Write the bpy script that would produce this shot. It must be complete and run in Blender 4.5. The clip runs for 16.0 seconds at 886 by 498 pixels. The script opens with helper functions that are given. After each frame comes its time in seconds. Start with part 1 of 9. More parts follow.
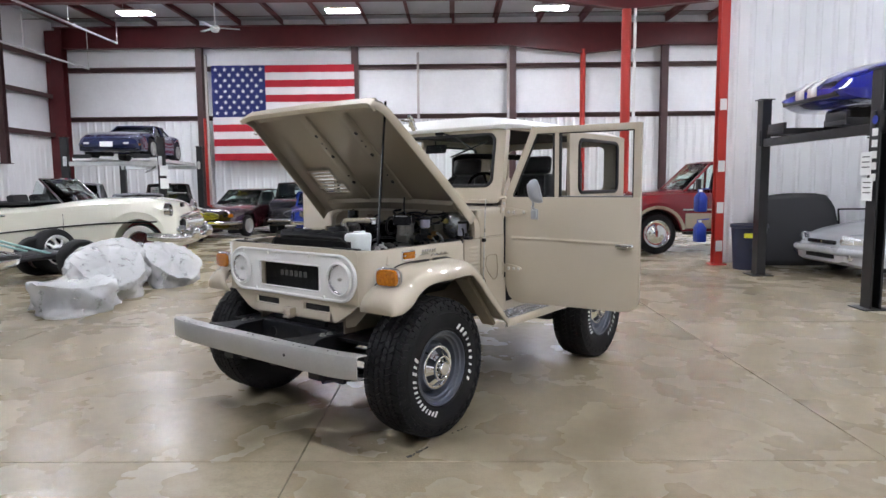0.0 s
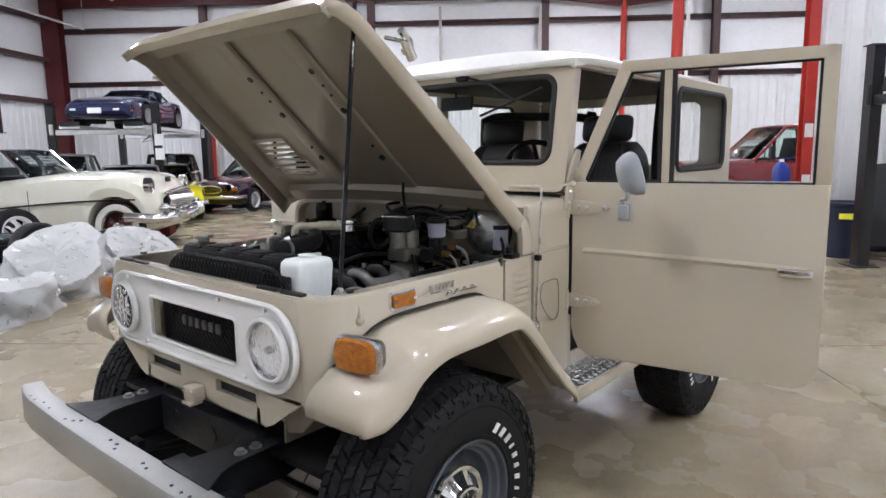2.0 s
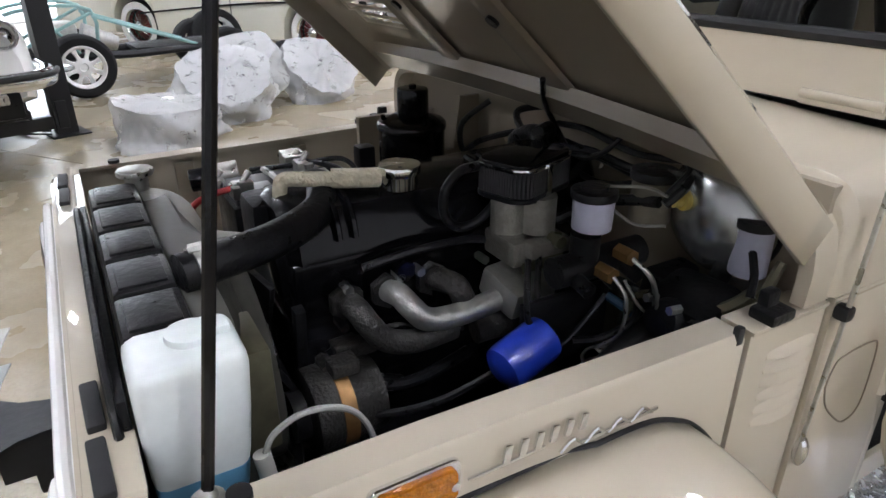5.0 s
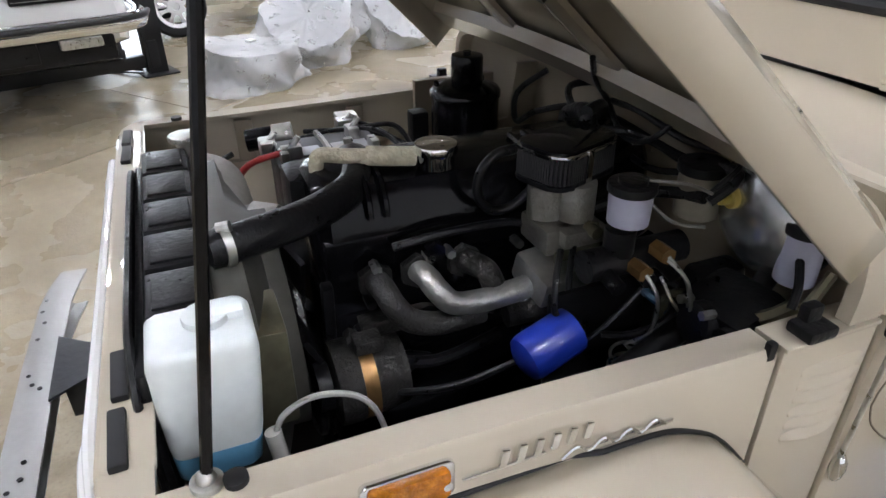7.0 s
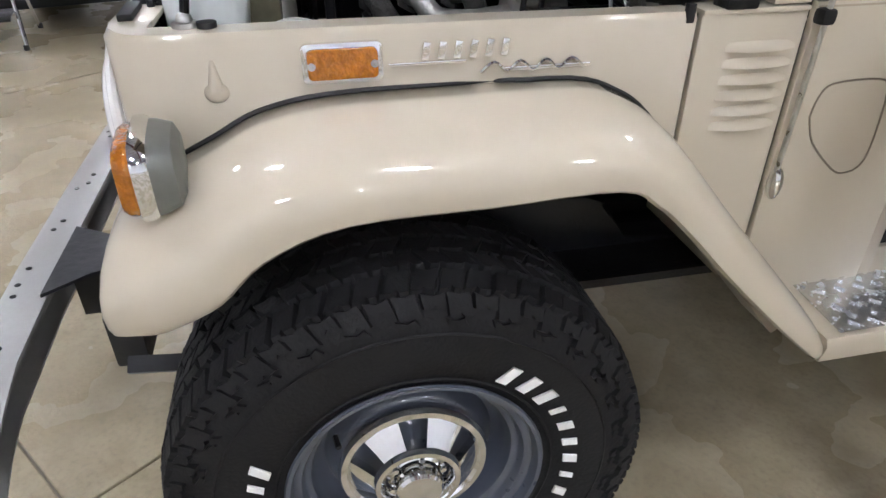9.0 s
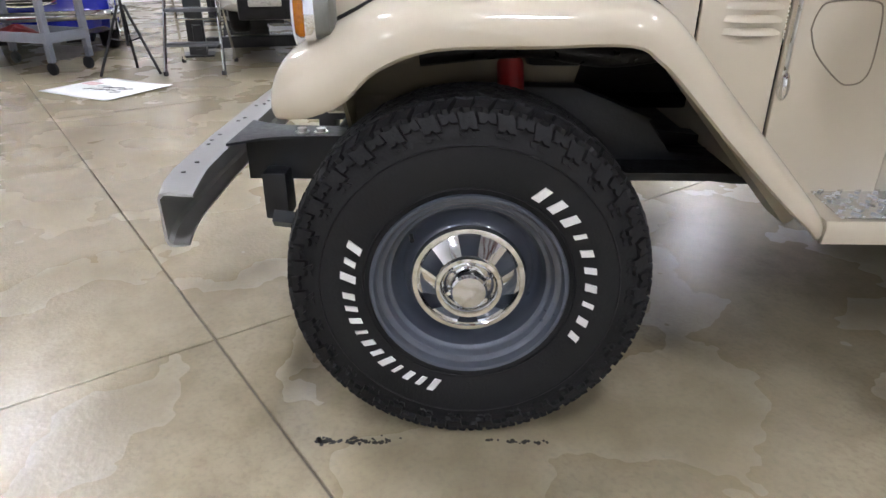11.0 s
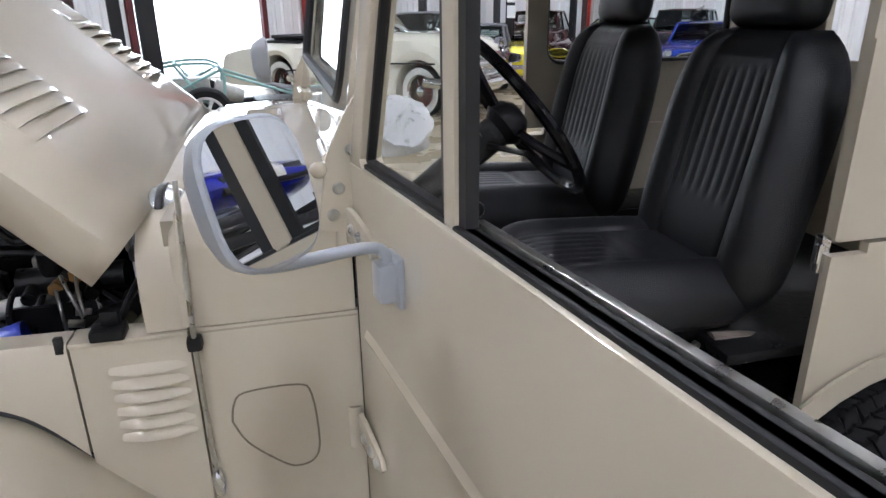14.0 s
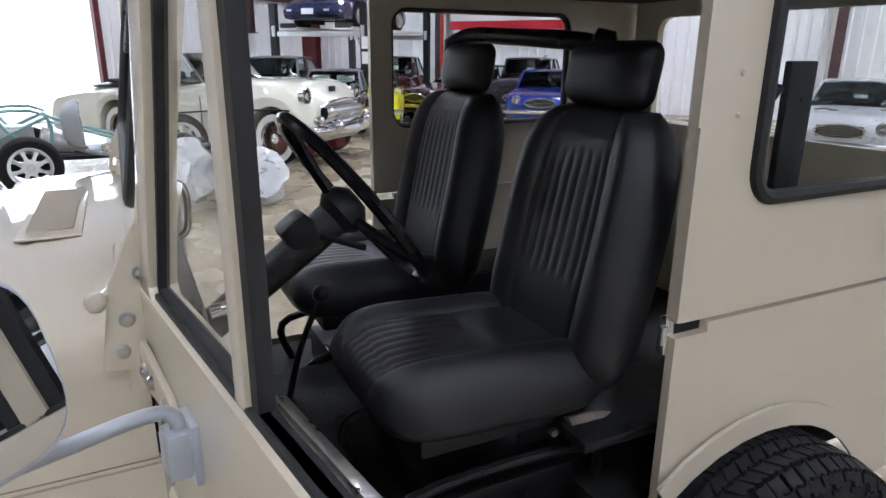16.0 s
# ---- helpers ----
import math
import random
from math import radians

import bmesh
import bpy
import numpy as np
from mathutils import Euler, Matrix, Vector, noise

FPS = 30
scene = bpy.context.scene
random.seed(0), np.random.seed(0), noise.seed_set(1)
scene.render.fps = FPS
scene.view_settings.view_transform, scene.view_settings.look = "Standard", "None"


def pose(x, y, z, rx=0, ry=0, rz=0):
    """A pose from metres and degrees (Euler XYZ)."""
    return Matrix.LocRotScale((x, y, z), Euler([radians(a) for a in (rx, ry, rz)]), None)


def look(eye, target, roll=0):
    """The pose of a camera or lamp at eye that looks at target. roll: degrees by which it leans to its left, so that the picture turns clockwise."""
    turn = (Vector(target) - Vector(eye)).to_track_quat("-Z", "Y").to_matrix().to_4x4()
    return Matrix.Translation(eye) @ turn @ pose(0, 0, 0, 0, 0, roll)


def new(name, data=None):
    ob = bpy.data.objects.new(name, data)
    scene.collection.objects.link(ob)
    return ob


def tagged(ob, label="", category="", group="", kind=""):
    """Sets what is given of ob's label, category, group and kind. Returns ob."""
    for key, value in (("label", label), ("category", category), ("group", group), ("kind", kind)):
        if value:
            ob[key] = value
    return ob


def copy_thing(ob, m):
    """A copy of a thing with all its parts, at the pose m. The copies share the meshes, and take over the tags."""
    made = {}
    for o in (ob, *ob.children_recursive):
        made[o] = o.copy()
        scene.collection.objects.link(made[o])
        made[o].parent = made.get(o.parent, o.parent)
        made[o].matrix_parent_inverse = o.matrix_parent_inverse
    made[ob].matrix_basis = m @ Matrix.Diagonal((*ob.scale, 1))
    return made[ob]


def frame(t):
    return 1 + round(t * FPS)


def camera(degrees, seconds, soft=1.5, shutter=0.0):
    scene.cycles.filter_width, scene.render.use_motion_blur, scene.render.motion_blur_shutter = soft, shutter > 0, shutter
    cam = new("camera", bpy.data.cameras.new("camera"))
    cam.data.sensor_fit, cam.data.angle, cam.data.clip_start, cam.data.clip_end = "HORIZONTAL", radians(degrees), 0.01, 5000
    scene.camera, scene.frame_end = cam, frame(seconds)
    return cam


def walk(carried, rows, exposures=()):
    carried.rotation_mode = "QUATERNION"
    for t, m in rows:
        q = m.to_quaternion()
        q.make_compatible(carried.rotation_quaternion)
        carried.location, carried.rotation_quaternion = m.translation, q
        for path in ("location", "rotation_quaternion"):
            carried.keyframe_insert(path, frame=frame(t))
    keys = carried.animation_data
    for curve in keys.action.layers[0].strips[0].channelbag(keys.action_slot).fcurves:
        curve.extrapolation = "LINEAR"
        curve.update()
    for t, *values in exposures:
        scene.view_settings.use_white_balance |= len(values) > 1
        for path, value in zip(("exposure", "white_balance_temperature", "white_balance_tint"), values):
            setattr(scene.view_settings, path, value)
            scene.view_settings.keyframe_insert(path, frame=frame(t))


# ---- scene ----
cam = camera(68.7, 16.0)
PATH = [
    (0, (3.273, -2.997, 1.531), (2.051, -1.426, 1.33), -0.5),
    (0.5, (3.012, -2.639, 1.526), (1.785, -1.077, 1.296), -0.5),
    (1, (2.721, -2.265, 1.529), (1.484, -0.714, 1.275), -0.5),
    (1.5, (2.41, -1.887, 1.535), (1.165, -0.344, 1.265), -0.8),
    (2, (2.119, -1.51, 1.568), (0.845, 0.002, 1.27), -0.8),
    (2.5, (1.821, -1.177, 1.554), (0.51, 0.297, 1.222), -0.8),
    (3, (1.567, -0.879, 1.549), (0.208, 0.531, 1.142), -0.6),
    (3.5, (1.384, -0.627, 1.566), (-0.069, 0.633, 1.019), -0.6),
    (4, (1.241, -0.453, 1.597), (-0.27, 0.67, 0.923), -0.4),
    (6.3, (1.194, -0.228, 1.735), (-0.397, 0.478, 0.749), -0.7),
    (6.5, (1.196, -0.218, 1.735), (-0.398, 0.47, 0.741), -0.8),
    (7, (1.202, -0.193, 1.729), (-0.4, 0.456, 0.723), -0.5),
    (7.5, (1.221, -0.146, 1.701), (-0.4, 0.446, 0.69), -0.6),
    (8, (1.304, -0.113, 1.602), (-0.337, 0.425, 0.593), -0.2),
    (8.5, (1.471, -0.119, 1.471), (-0.181, 0.352, 0.447), -0.1),
    (9, (1.653, -0.092, 1.368), (-0.006, 0.26, 0.307), -0.1),
    (9.5, (1.881, -0.061, 1.197), (0.132, 0.096, 0.239), -0.2),
    (11.8, (2.273, 0.064, 1.127), (0.457, 0.016, 0.292), -0.0),
    (12, (2.283, 0.104, 1.145), (0.462, 0.053, 0.319), -0.1),
    (12.5, (2.233, 0.286, 1.243), (0.4, 0.244, 0.444), 0.0),
    (13, (2.121, 0.514, 1.409), (0.261, 0.572, 0.675), -0.2),
    (13.5, (1.927, 0.748, 1.575), (0.082, 0.994, 0.844), -0.6),
    (14, (1.791, 0.887, 1.659), (-0.031, 1.336, 0.967), -0.7),
    (14.5, (1.685, 0.959, 1.716), (-0.098, 1.579, 1.057), 0.0),
    (15, (1.653, 0.986, 1.731), (-0.099, 1.72, 1.105), 0.3),
    (15.5, (1.655, 1.001, 1.736), (-0.08, 1.793, 1.132), 0.4),
    (16, (1.659, 0.995, 1.733), (-0.059, 1.838, 1.153), 0.4),
]
walk(cam, [(t, look(eye, target, roll)) for t, eye, target, roll in PATH], exposures=((0.0, 0.08, 6500, 10), (4.0, 0.12, 6500, 10), (7.0, 0.2, 6500, 10), (9.0, 0.35, 6500, 10), (12.5, 0.45, 6500, 10), (13.5, 0.17, 6450, 10), (14.2, 0.0, 6300, 10), (14.6, 0.0, 6250, 10), (16.0, 0.0, 6200, 10)))

# ---- world, lamps, exposure ----
world = bpy.data.worlds.new("world")
scene.world = world
world.use_nodes = True
wn = world.node_tree
wsky = wn.nodes.new("ShaderNodeTexSky")
wsky.sky_type, wsky.sun_disc = "NISHITA", False
wsky.sun_elevation, wsky.sun_rotation = radians(42), radians(200)
wn.links.new(wsky.outputs[0], wn.nodes["Background"].inputs[0])
wn.nodes["Background"].inputs[1].default_value = 0.12
LAMP = 150.0                      # strength of the ceiling lamps
scene.view_settings.exposure = 0.0

# the hall is turned against the vehicle, which stands along the world's axes
HALL = pose(0, 0, 0, 0, 0, 37.0)


def hall(u, v, z=0.0, rz=0.0):
    return HALL @ pose(u, v, z, 0, 0, rz)


# ---- mesh helpers ----
def link_mesh(name, bm, mat, parent=None, label="", smooth=True, angle=38):
    me = bpy.data.meshes.new(name)
    bmesh.ops.recalc_face_normals(bm, faces=bm.faces[:])
    bm.to_mesh(me)
    bm.free()
    if smooth:
        me.shade_smooth()
        me.set_sharp_from_angle(angle=radians(angle))
    for m in (mat if isinstance(mat, (list, tuple)) else [mat]):
        me.materials.append(m)
    ob = new(name, me)
    if parent is not None:
        ob.parent = parent
    if label:
        ob["label"] = label
    return ob


def part(name, bm, mat, parent, label="", smooth=True, angle=38):
    return link_mesh(name, bm, mat, parent, label, smooth, angle)


def thing(name, label, category, m=None, group=""):
    ob = new(name)
    ob.empty_display_size = 0.1
    if m is not None:
        ob.matrix_world = m
    return tagged(ob, label, category, group)


def structure(name, bm, mat, label, category, m=None, smooth=False):
    ob = link_mesh(name, bm, mat, None, "", smooth)
    if m is not None:
        ob.matrix_world = m
    return tagged(ob, label, category, "", "structure")


def add_bevel(bm, geom_edges, r, seg=2):
    if r > 0:
        bmesh.ops.bevel(bm, geom=geom_edges, offset=r, offset_type="OFFSET", segments=seg, profile=0.6, affect="EDGES", clamp_overlap=True)


def box(bm, c, s, bev=0.0, rot=None, seg=2, taper=None):
    """A box with its middle at c and edges s, bevelled; taper scales the top's x and y."""
    m = Matrix.Translation(c) @ (rot if rot is not None else Matrix.Identity(4)) @ Matrix.Diagonal((*s, 1))
    vs = bmesh.ops.create_cube(bm, size=1.0)["verts"]
    if taper:
        for v in vs:
            if v.co.z > 0:
                v.co.x *= taper[0]
                v.co.y *= taper[1]
    bmesh.ops.transform(bm, matrix=m, verts=vs)
    if bev > 0:
        add_bevel(bm, list({e for v in vs for e in v.link_edges}), bev, seg)
    return bm


def rot3(rx=0, ry=0, rz=0):
    return Euler((radians(rx), radians(ry), radians(rz))).to_matrix().to_4x4()


def cyl(bm, a, b, r, r2=None, seg=20, caps=True, bev=0.0):
    a, b = Vector(a), Vector(b)
    d = b - a
    m = Matrix.Translation((a + b) / 2) @ d.to_track_quat("Z", "Y").to_matrix().to_4x4()
    g = bmesh.ops.create_cone(bm, cap_ends=caps, segments=seg, radius1=r, radius2=r if r2 is None else r2, depth=d.length, matrix=m)
    if bev > 0:
        vs = set(g["verts"])
        es = [e for v in vs for e in v.link_edges if len(e.link_faces) == 2 and any(len(f.verts) > 4 for f in e.link_faces)]
        add_bevel(bm, list(set(es)), bev, 2)
    return bm


def smooth_path(pts, n=6):
    p = [Vector(q) for q in pts]
    if len(p) < 3:
        return p
    out = []
    for i in range(len(p) - 1):
        p0, p1, p2, p3 = p[max(i - 1, 0)], p[i], p[i + 1], p[min(i + 2, len(p) - 1)]
        for k in range(n):
            t = k / n
            out.append(0.5 * ((2 * p1) + (p2 - p0) * t + (2 * p0 - 5 * p1 + 4 * p2 - p3) * t * t + (3 * p1 - p0 - 3 * p2 + p3) * t ** 3))
    out.append(p[-1])
    return out


def sweep(bm, path, ring, closed=False, caps=True, up=None):
    """Sweeps a ring of 2D points (side, up) along a path of Vectors."""
    rows, n = [], len(path)
    prev = None
    for i, p in enumerate(path):
        a, b = path[(i - 1) % n if closed else max(i - 1, 0)], path[(i + 1) % n if closed else min(i + 1, n - 1)]
        t = (b - a).normalized()
        if up is not None:
            s = t.cross(Vector(up)).normalized()
            u = s.cross(t)
        else:
            if prev is None:
                ref = Vector((0, 0, 1)) if abs(t.z) < 0.9 else Vector((1, 0, 0))
                s = t.cross(ref).normalized()
            else:
                s = (prev - t * prev.dot(t)).normalized()
            prev = s
            u = s.cross(t)
        rows.append([bm.verts.new(p + s * x + u * y) for x, y in ring])
    m = len(ring)
    for i in range(n if closed else n - 1):
        r0, r1 = rows[i], rows[(i + 1) % n]
        for j in range(m):
            bm.faces.new((r0[j], r0[(j + 1) % m], r1[(j + 1) % m], r1[j]))
    if caps and not closed:
        bm.faces.new(rows[0][::-1])
        bm.faces.new(rows[-1])
    return bm


def circle(r, n=10, ry=None):
    return [(r * math.cos(2 * math.pi * i / n), (ry or r) * math.sin(2 * math.pi * i / n)) for i in range(n)]


def tube(bm, pts, r, seg=10, n=6, closed=False):
    p = smooth_path(pts, n)
    return sweep(bm, p, circle(r, seg), closed)


def lathe(bm, profile, m=None, seg=32, closed=False):
    """Turns (radius, along) pairs about the local z axis; m places it."""
    m = m or Matrix.Identity(4)
    rows = []
    for i in range(seg):
        a = 2 * math.pi * i / seg
        rows.append([bm.verts.new(m @ Vector((r * math.cos(a), r * math.sin(a), z))) for r, z in profile])
    k = len(profile)
    for i in range(seg):
        r0, r1 = rows[i], rows[(i + 1) % seg]
        for j in range(k if closed else k - 1):
            q = (r0[j], r1[j], r1[(j + 1) % k], r0[(j + 1) % k])
            bm.faces.new(q)
    bmesh.ops.remove_doubles(bm, verts=[v for r in rows for v in r], dist=1e-5)
    return bm


AX_X = rot3(0, 90, 0)            # turns a local z axis to +x
AX_Y = rot3(-90, 0, 0)           # to +y


def loft(bm, rings, closed_ring=True, caps=True):
    rows = [[bm.verts.new(p) for p in r] for r in rings]
    m = len(rows[0])
    for a, b in zip(rows, rows[1:]):
        for j in range(m if closed_ring else m - 1):
            bm.faces.new((a[j], a[(j + 1) % m], b[(j + 1) % m], b[j]))
    if caps and closed_ring:
        bm.faces.new(rows[0][::-1])
        bm.faces.new(rows[-1])
    return bm


def prism(bm, pts, place, a, b, bev=0.0, seg=2):
    """A polygon of 2D points pushed from a to b; place(p, q, d) gives the 3D point."""
    lo = [bm.verts.new(place(p, q, a)) for p, q in pts]
    hi = [bm.verts.new(place(p, q, b)) for p, q in pts]
    n = len(pts)
    fs = [bm.faces.new(lo[::-1]), bm.faces.new(hi)]
    for i in range(n):
        fs.append(bm.faces.new((lo[i], lo[(i + 1) % n], hi[(i + 1) % n], hi[i])))
    if bev > 0:
        es = {e for f in fs[:2] for e in f.edges}
        add_bevel(bm, list(es), bev, seg)
    return bm


def XP(p, q, d):
    return Vector((d, p, q))


def YP(p, q, d):
    return Vector((p, d, q))


def ZP(p, q, d):
    return Vector((p, q, d))


def rounded(x0, x1, y0, y1, r, n=6):
    out = []
    for cx, cy, a0 in ((x1 - r, y1 - r, 0), (x0 + r, y1 - r, 90), (x0 + r, y0 + r, 180), (x1 - r, y0 + r, 270)):
        for i in range(n + 1):
            a = radians(a0 + 90 * i / n)
            out.append((cx + r * math.cos(a), cy + r * math.sin(a)))
    return out


def plate_with_hole(bm, outer, inner, place, a, b):
    """A plate between two rings of equally many points, from depth a to b."""
    n = len(outer)
    O0, O1 = [bm.verts.new(place(*p, a)) for p in outer], [bm.verts.new(place(*p, b)) for p in outer]
    I0, I1 = [bm.verts.new(place(*p, a)) for p in inner], [bm.verts.new(place(*p, b)) for p in inner]
    for i in range(n):
        j = (i + 1) % n
        for q in ((O0[i], O0[j], I0[j], I0[i]), (O1[i], I1[i], I1[j], O1[j]), (O0[i], O1[i], O1[j], O0[j]), (I0[i], I0[j], I1[j], I1[i])):
            bm.faces.new(q)
    return bm


def ball(bm, c, r, seg=12, scale=(1, 1, 1)):
    m = Matrix.Translation(c) @ Matrix.Diagonal((r * scale[0], r * scale[1], r * scale[2], 1))
    bmesh.ops.create_uvsphere(bm, u_segments=seg, v_segments=max(6, seg // 2), radius=1.0, matrix=m)
    return bm


def B():
    return bmesh.new()


# ---- materials ----
def mat(name, col, rough=0.5, metal=0.0, var=0.0, scale=6.0, fine=60.0, bump=0.0, bscale=200.0, coat=0.0, rvar=0.0, spec=0.5, trans=0.0, ior=1.45, alpha=1.0, emit=None, strength=0.0, col2=None, detail=4.0, crough=0.035):
    m = bpy.data.materials.new(name)
    m.use_nodes = True
    t = m.node_tree
    b = t.nodes["Principled BSDF"]
    b.inputs["Base Color"].default_value = (*col, 1)
    b.inputs["Roughness"].default_value = rough
    b.inputs["Metallic"].default_value = metal
    b.inputs["Coat Weight"].default_value = coat
    b.inputs["Coat Roughness"].default_value = crough
    b.inputs["Specular IOR Level"].default_value = spec
    b.inputs["Transmission Weight"].default_value = trans
    b.inputs["IOR"].default_value = ior
    b.inputs["Alpha"].default_value = alpha
    if emit:
        b.inputs["Emission Color"].default_value = (*emit, 1)
        b.inputs["Emission Strength"].default_value = strength
    if var > 0 or rvar > 0 or bump > 0:
        tc = t.nodes.new("ShaderNodeTexCoord")
        n1, n2 = t.nodes.new("ShaderNodeTexNoise"), t.nodes.new("ShaderNodeTexNoise")
        n1.inputs["Scale"].default_value, n2.inputs["Scale"].default_value = scale, fine
        n1.inputs["Detail"].default_value = n2.inputs["Detail"].default_value = detail
        for n in (n1, n2):
            t.links.new(tc.outputs["Object"], n.inputs["Vector"])
        add = t.nodes.new("ShaderNodeMath")
        add.operation = "MULTIPLY_ADD"
        add.inputs[1].default_value = 0.6
        t.links.new(n1.outputs[0], add.inputs[0])
        mul = t.nodes.new("ShaderNodeMath")
        mul.operation = "MULTIPLY"
        mul.inputs[1].default_value = 0.4
        t.links.new(n2.outputs[0], mul.inputs[0])
        t.links.new(mul.outputs[0], add.inputs[2])
        if var > 0:
            mix = t.nodes.new("ShaderNodeMix")
            mix.data_type = "RGBA"
            dark = col2 or tuple(c * (1 - var) for c in col)
            light = tuple(min(1, c * (1 + var * 0.6)) for c in col)
            mix.inputs[6].default_value, mix.inputs[7].default_value = (*dark, 1), (*light, 1)
            ramp = t.nodes.new("ShaderNodeMapRange")
            ramp.inputs[1].default_value, ramp.inputs[2].default_value = 0.3, 0.7
            t.links.new(add.outputs[0], ramp.inputs[0])
            t.links.new(ramp.outputs[0], mix.inputs[0])
            t.links.new(mix.outputs[2], b.inputs["Base Color"])
        if rvar > 0:
            rr = t.nodes.new("ShaderNodeMapRange")
            rr.inputs[1].default_value, rr.inputs[2].default_value = 0.3, 0.7
            rr.inputs[3].default_value, rr.inputs[4].default_value = max(0.02, rough - rvar), min(1, rough + rvar)
            t.links.new(add.outputs[0], rr.inputs[0])
            t.links.new(rr.outputs[0], b.inputs["Roughness"])
        if bump > 0:
            n3 = t.nodes.new("ShaderNodeTexNoise")
            n3.inputs["Scale"].default_value = bscale
            t.links.new(tc.outputs["Object"], n3.inputs["Vector"])
            bp = t.nodes.new("ShaderNodeBump")
            bp.inputs["Strength"].default_value = bump
            bp.inputs["Distance"].default_value = 0.01
            t.links.new(n3.outputs[0], bp.inputs["Height"])
            t.links.new(bp.outputs[0], b.inputs["Normal"])
    return m


BEIGE = mat("beige_paint", (0.52, 0.465, 0.365), 0.34, coat=1.0, rvar=0.03, scale=1.2, fine=4, detail=1.0, spec=0.2, crough=0.012)
# body beige darkened: the shade under the raised hood is put into the colour
HOOD_SHADE = mat("beige_paint_hood_shade", (0.255, 0.22, 0.167), 0.36, coat=1.0, rvar=0.03, scale=1.2, fine=4, detail=1.0, spec=0.2, crough=0.02)
# mottled body beige, darkened to carry the shade of bays, wheel wells and seams
BEIGE_DIM = mat("beige_paint_recess_shade", (0.33, 0.285, 0.215), 0.5, var=0.15, scale=3.0, fine=9, rvar=0.1, coat=0.15, detail=1.5)
WHITE = mat("white_enamel", (0.80, 0.80, 0.79), 0.3, coat=0.6)
CHROME = mat("chrome", (0.82, 0.83, 0.84), 0.08, 1.0, var=0.1, scale=20, rvar=0.04)
STEEL = mat("zinc_steel", (0.55, 0.55, 0.52), 0.35, 1.0, var=0.25, scale=30, rvar=0.12)
SILVERPAINT = mat("silver_paint", (0.42, 0.42, 0.41), 0.38, 0.55, var=0.1, scale=8, rvar=0.08, bump=0.05, bscale=90)
GREYMIRROR = mat("grey_plastic", (0.36, 0.38, 0.41), 0.35, var=0.06, scale=8, rvar=0.05)
BLACKGLOSS = mat("black_gloss_paint", (0.005, 0.005, 0.006), 0.13, var=0.4, scale=10, rvar=0.06, bump=0.06, bscale=30, spec=0.3)
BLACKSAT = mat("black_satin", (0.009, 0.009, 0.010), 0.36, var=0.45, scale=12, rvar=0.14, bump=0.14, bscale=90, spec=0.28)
FRAMEBLK = mat("black_chassis", (0.008, 0.009, 0.012), 0.45, var=0.4, scale=7, rvar=0.12, bump=0.1, bscale=50)
RUBBER = mat("tyre_rubber", (0.011, 0.011, 0.012), 0.68, var=0.35, scale=9, fine=120, rvar=0.12, bump=0.15, bscale=150, spec=0.28)
SEALRUB = mat("seal_rubber", (0.012, 0.012, 0.013), 0.55, var=0.2, scale=20)
LETTER = mat("raised_white", (0.78, 0.78, 0.76), 0.6, var=0.06, scale=30)
RIMGREY = mat("grey_wheel_paint", (0.060, 0.070, 0.093), 0.3, var=0.04, scale=3, rvar=0.04, coat=0.8, crough=0.03, detail=1.0)
AMBER = mat("amber_lens", (0.44, 0.135, 0.003), 0.14, var=0.45, scale=55, fine=190, coat=0.7, bump=0.6, bscale=110)
LENS = mat("clear_glass", (1, 1, 1), 0.02, trans=1.0, ior=1.3, bump=0.25, bscale=55)
PANE = mat("window_glass", (0.96, 0.98, 0.97), 0.0, trans=1.0, ior=1.08)
REFLECTOR = mat("reflector", (0.86, 0.87, 0.89), 0.10, 1.0, bump=0.35, bscale=70)
LEATHER = mat("black_vinyl", (0.012, 0.012, 0.014), 0.38, var=0.3, scale=6, rvar=0.1, bump=0.25, bscale=380)
CARPET = mat("black_floor_mat", (0.010, 0.010, 0.010), 0.7, var=0.4, scale=20, bump=0.4, bscale=200)
HOSE = mat("rubber_hose", (0.009, 0.009, 0.010), 0.34, var=0.3, scale=30, rvar=0.1, bump=0.2, bscale=110, spec=0.32)
CAST = mat("cast_iron_grey", (0.045, 0.043, 0.040), 0.5, 0.4, var=0.35, scale=14, rvar=0.12, bump=0.5, bscale=160)
ALU = mat("dull_aluminium", (0.50, 0.50, 0.47), 0.42, 0.85, var=0.25, scale=15, rvar=0.12, bump=0.25, bscale=120)
SHROUD = mat("bare_shroud_metal", (0.09, 0.088, 0.075), 0.45, 0.3, var=0.25, scale=7, rvar=0.12)
BRASS = mat("brass_fitting", (0.38, 0.22, 0.09), 0.45, 0.8, var=0.3, scale=40)
PLASTICW = mat("translucent_white_plastic", (0.78, 0.83, 0.815), 0.34, var=0.08, scale=6, rvar=0.06)
FLUID = mat("blue_washer_fluid", (0.16, 0.42, 0.66), 0.35, var=0.12, scale=10)
BLUE = mat("blue_filter_paint", (0.012, 0.035, 0.33), 0.35, var=0.15, scale=9, coat=0.3)
TAPE = mat("cream_wrapped_hose", (0.50, 0.46, 0.34), 0.75, var=0.2, scale=30, bump=0.6, bscale=140)
DIAMOND = mat("tread_plate", (0.66, 0.67, 0.68), 0.24, 0.85, var=0.12, scale=10, rvar=0.1)
REDSHOCK = mat("red_paint", (0.32, 0.012, 0.012), 0.35, var=0.2, scale=9)
CONDENSER = mat("radiator_mesh", (0.02, 0.02, 0.022), 0.5, 0.3, var=0.4, scale=60, fine=300)
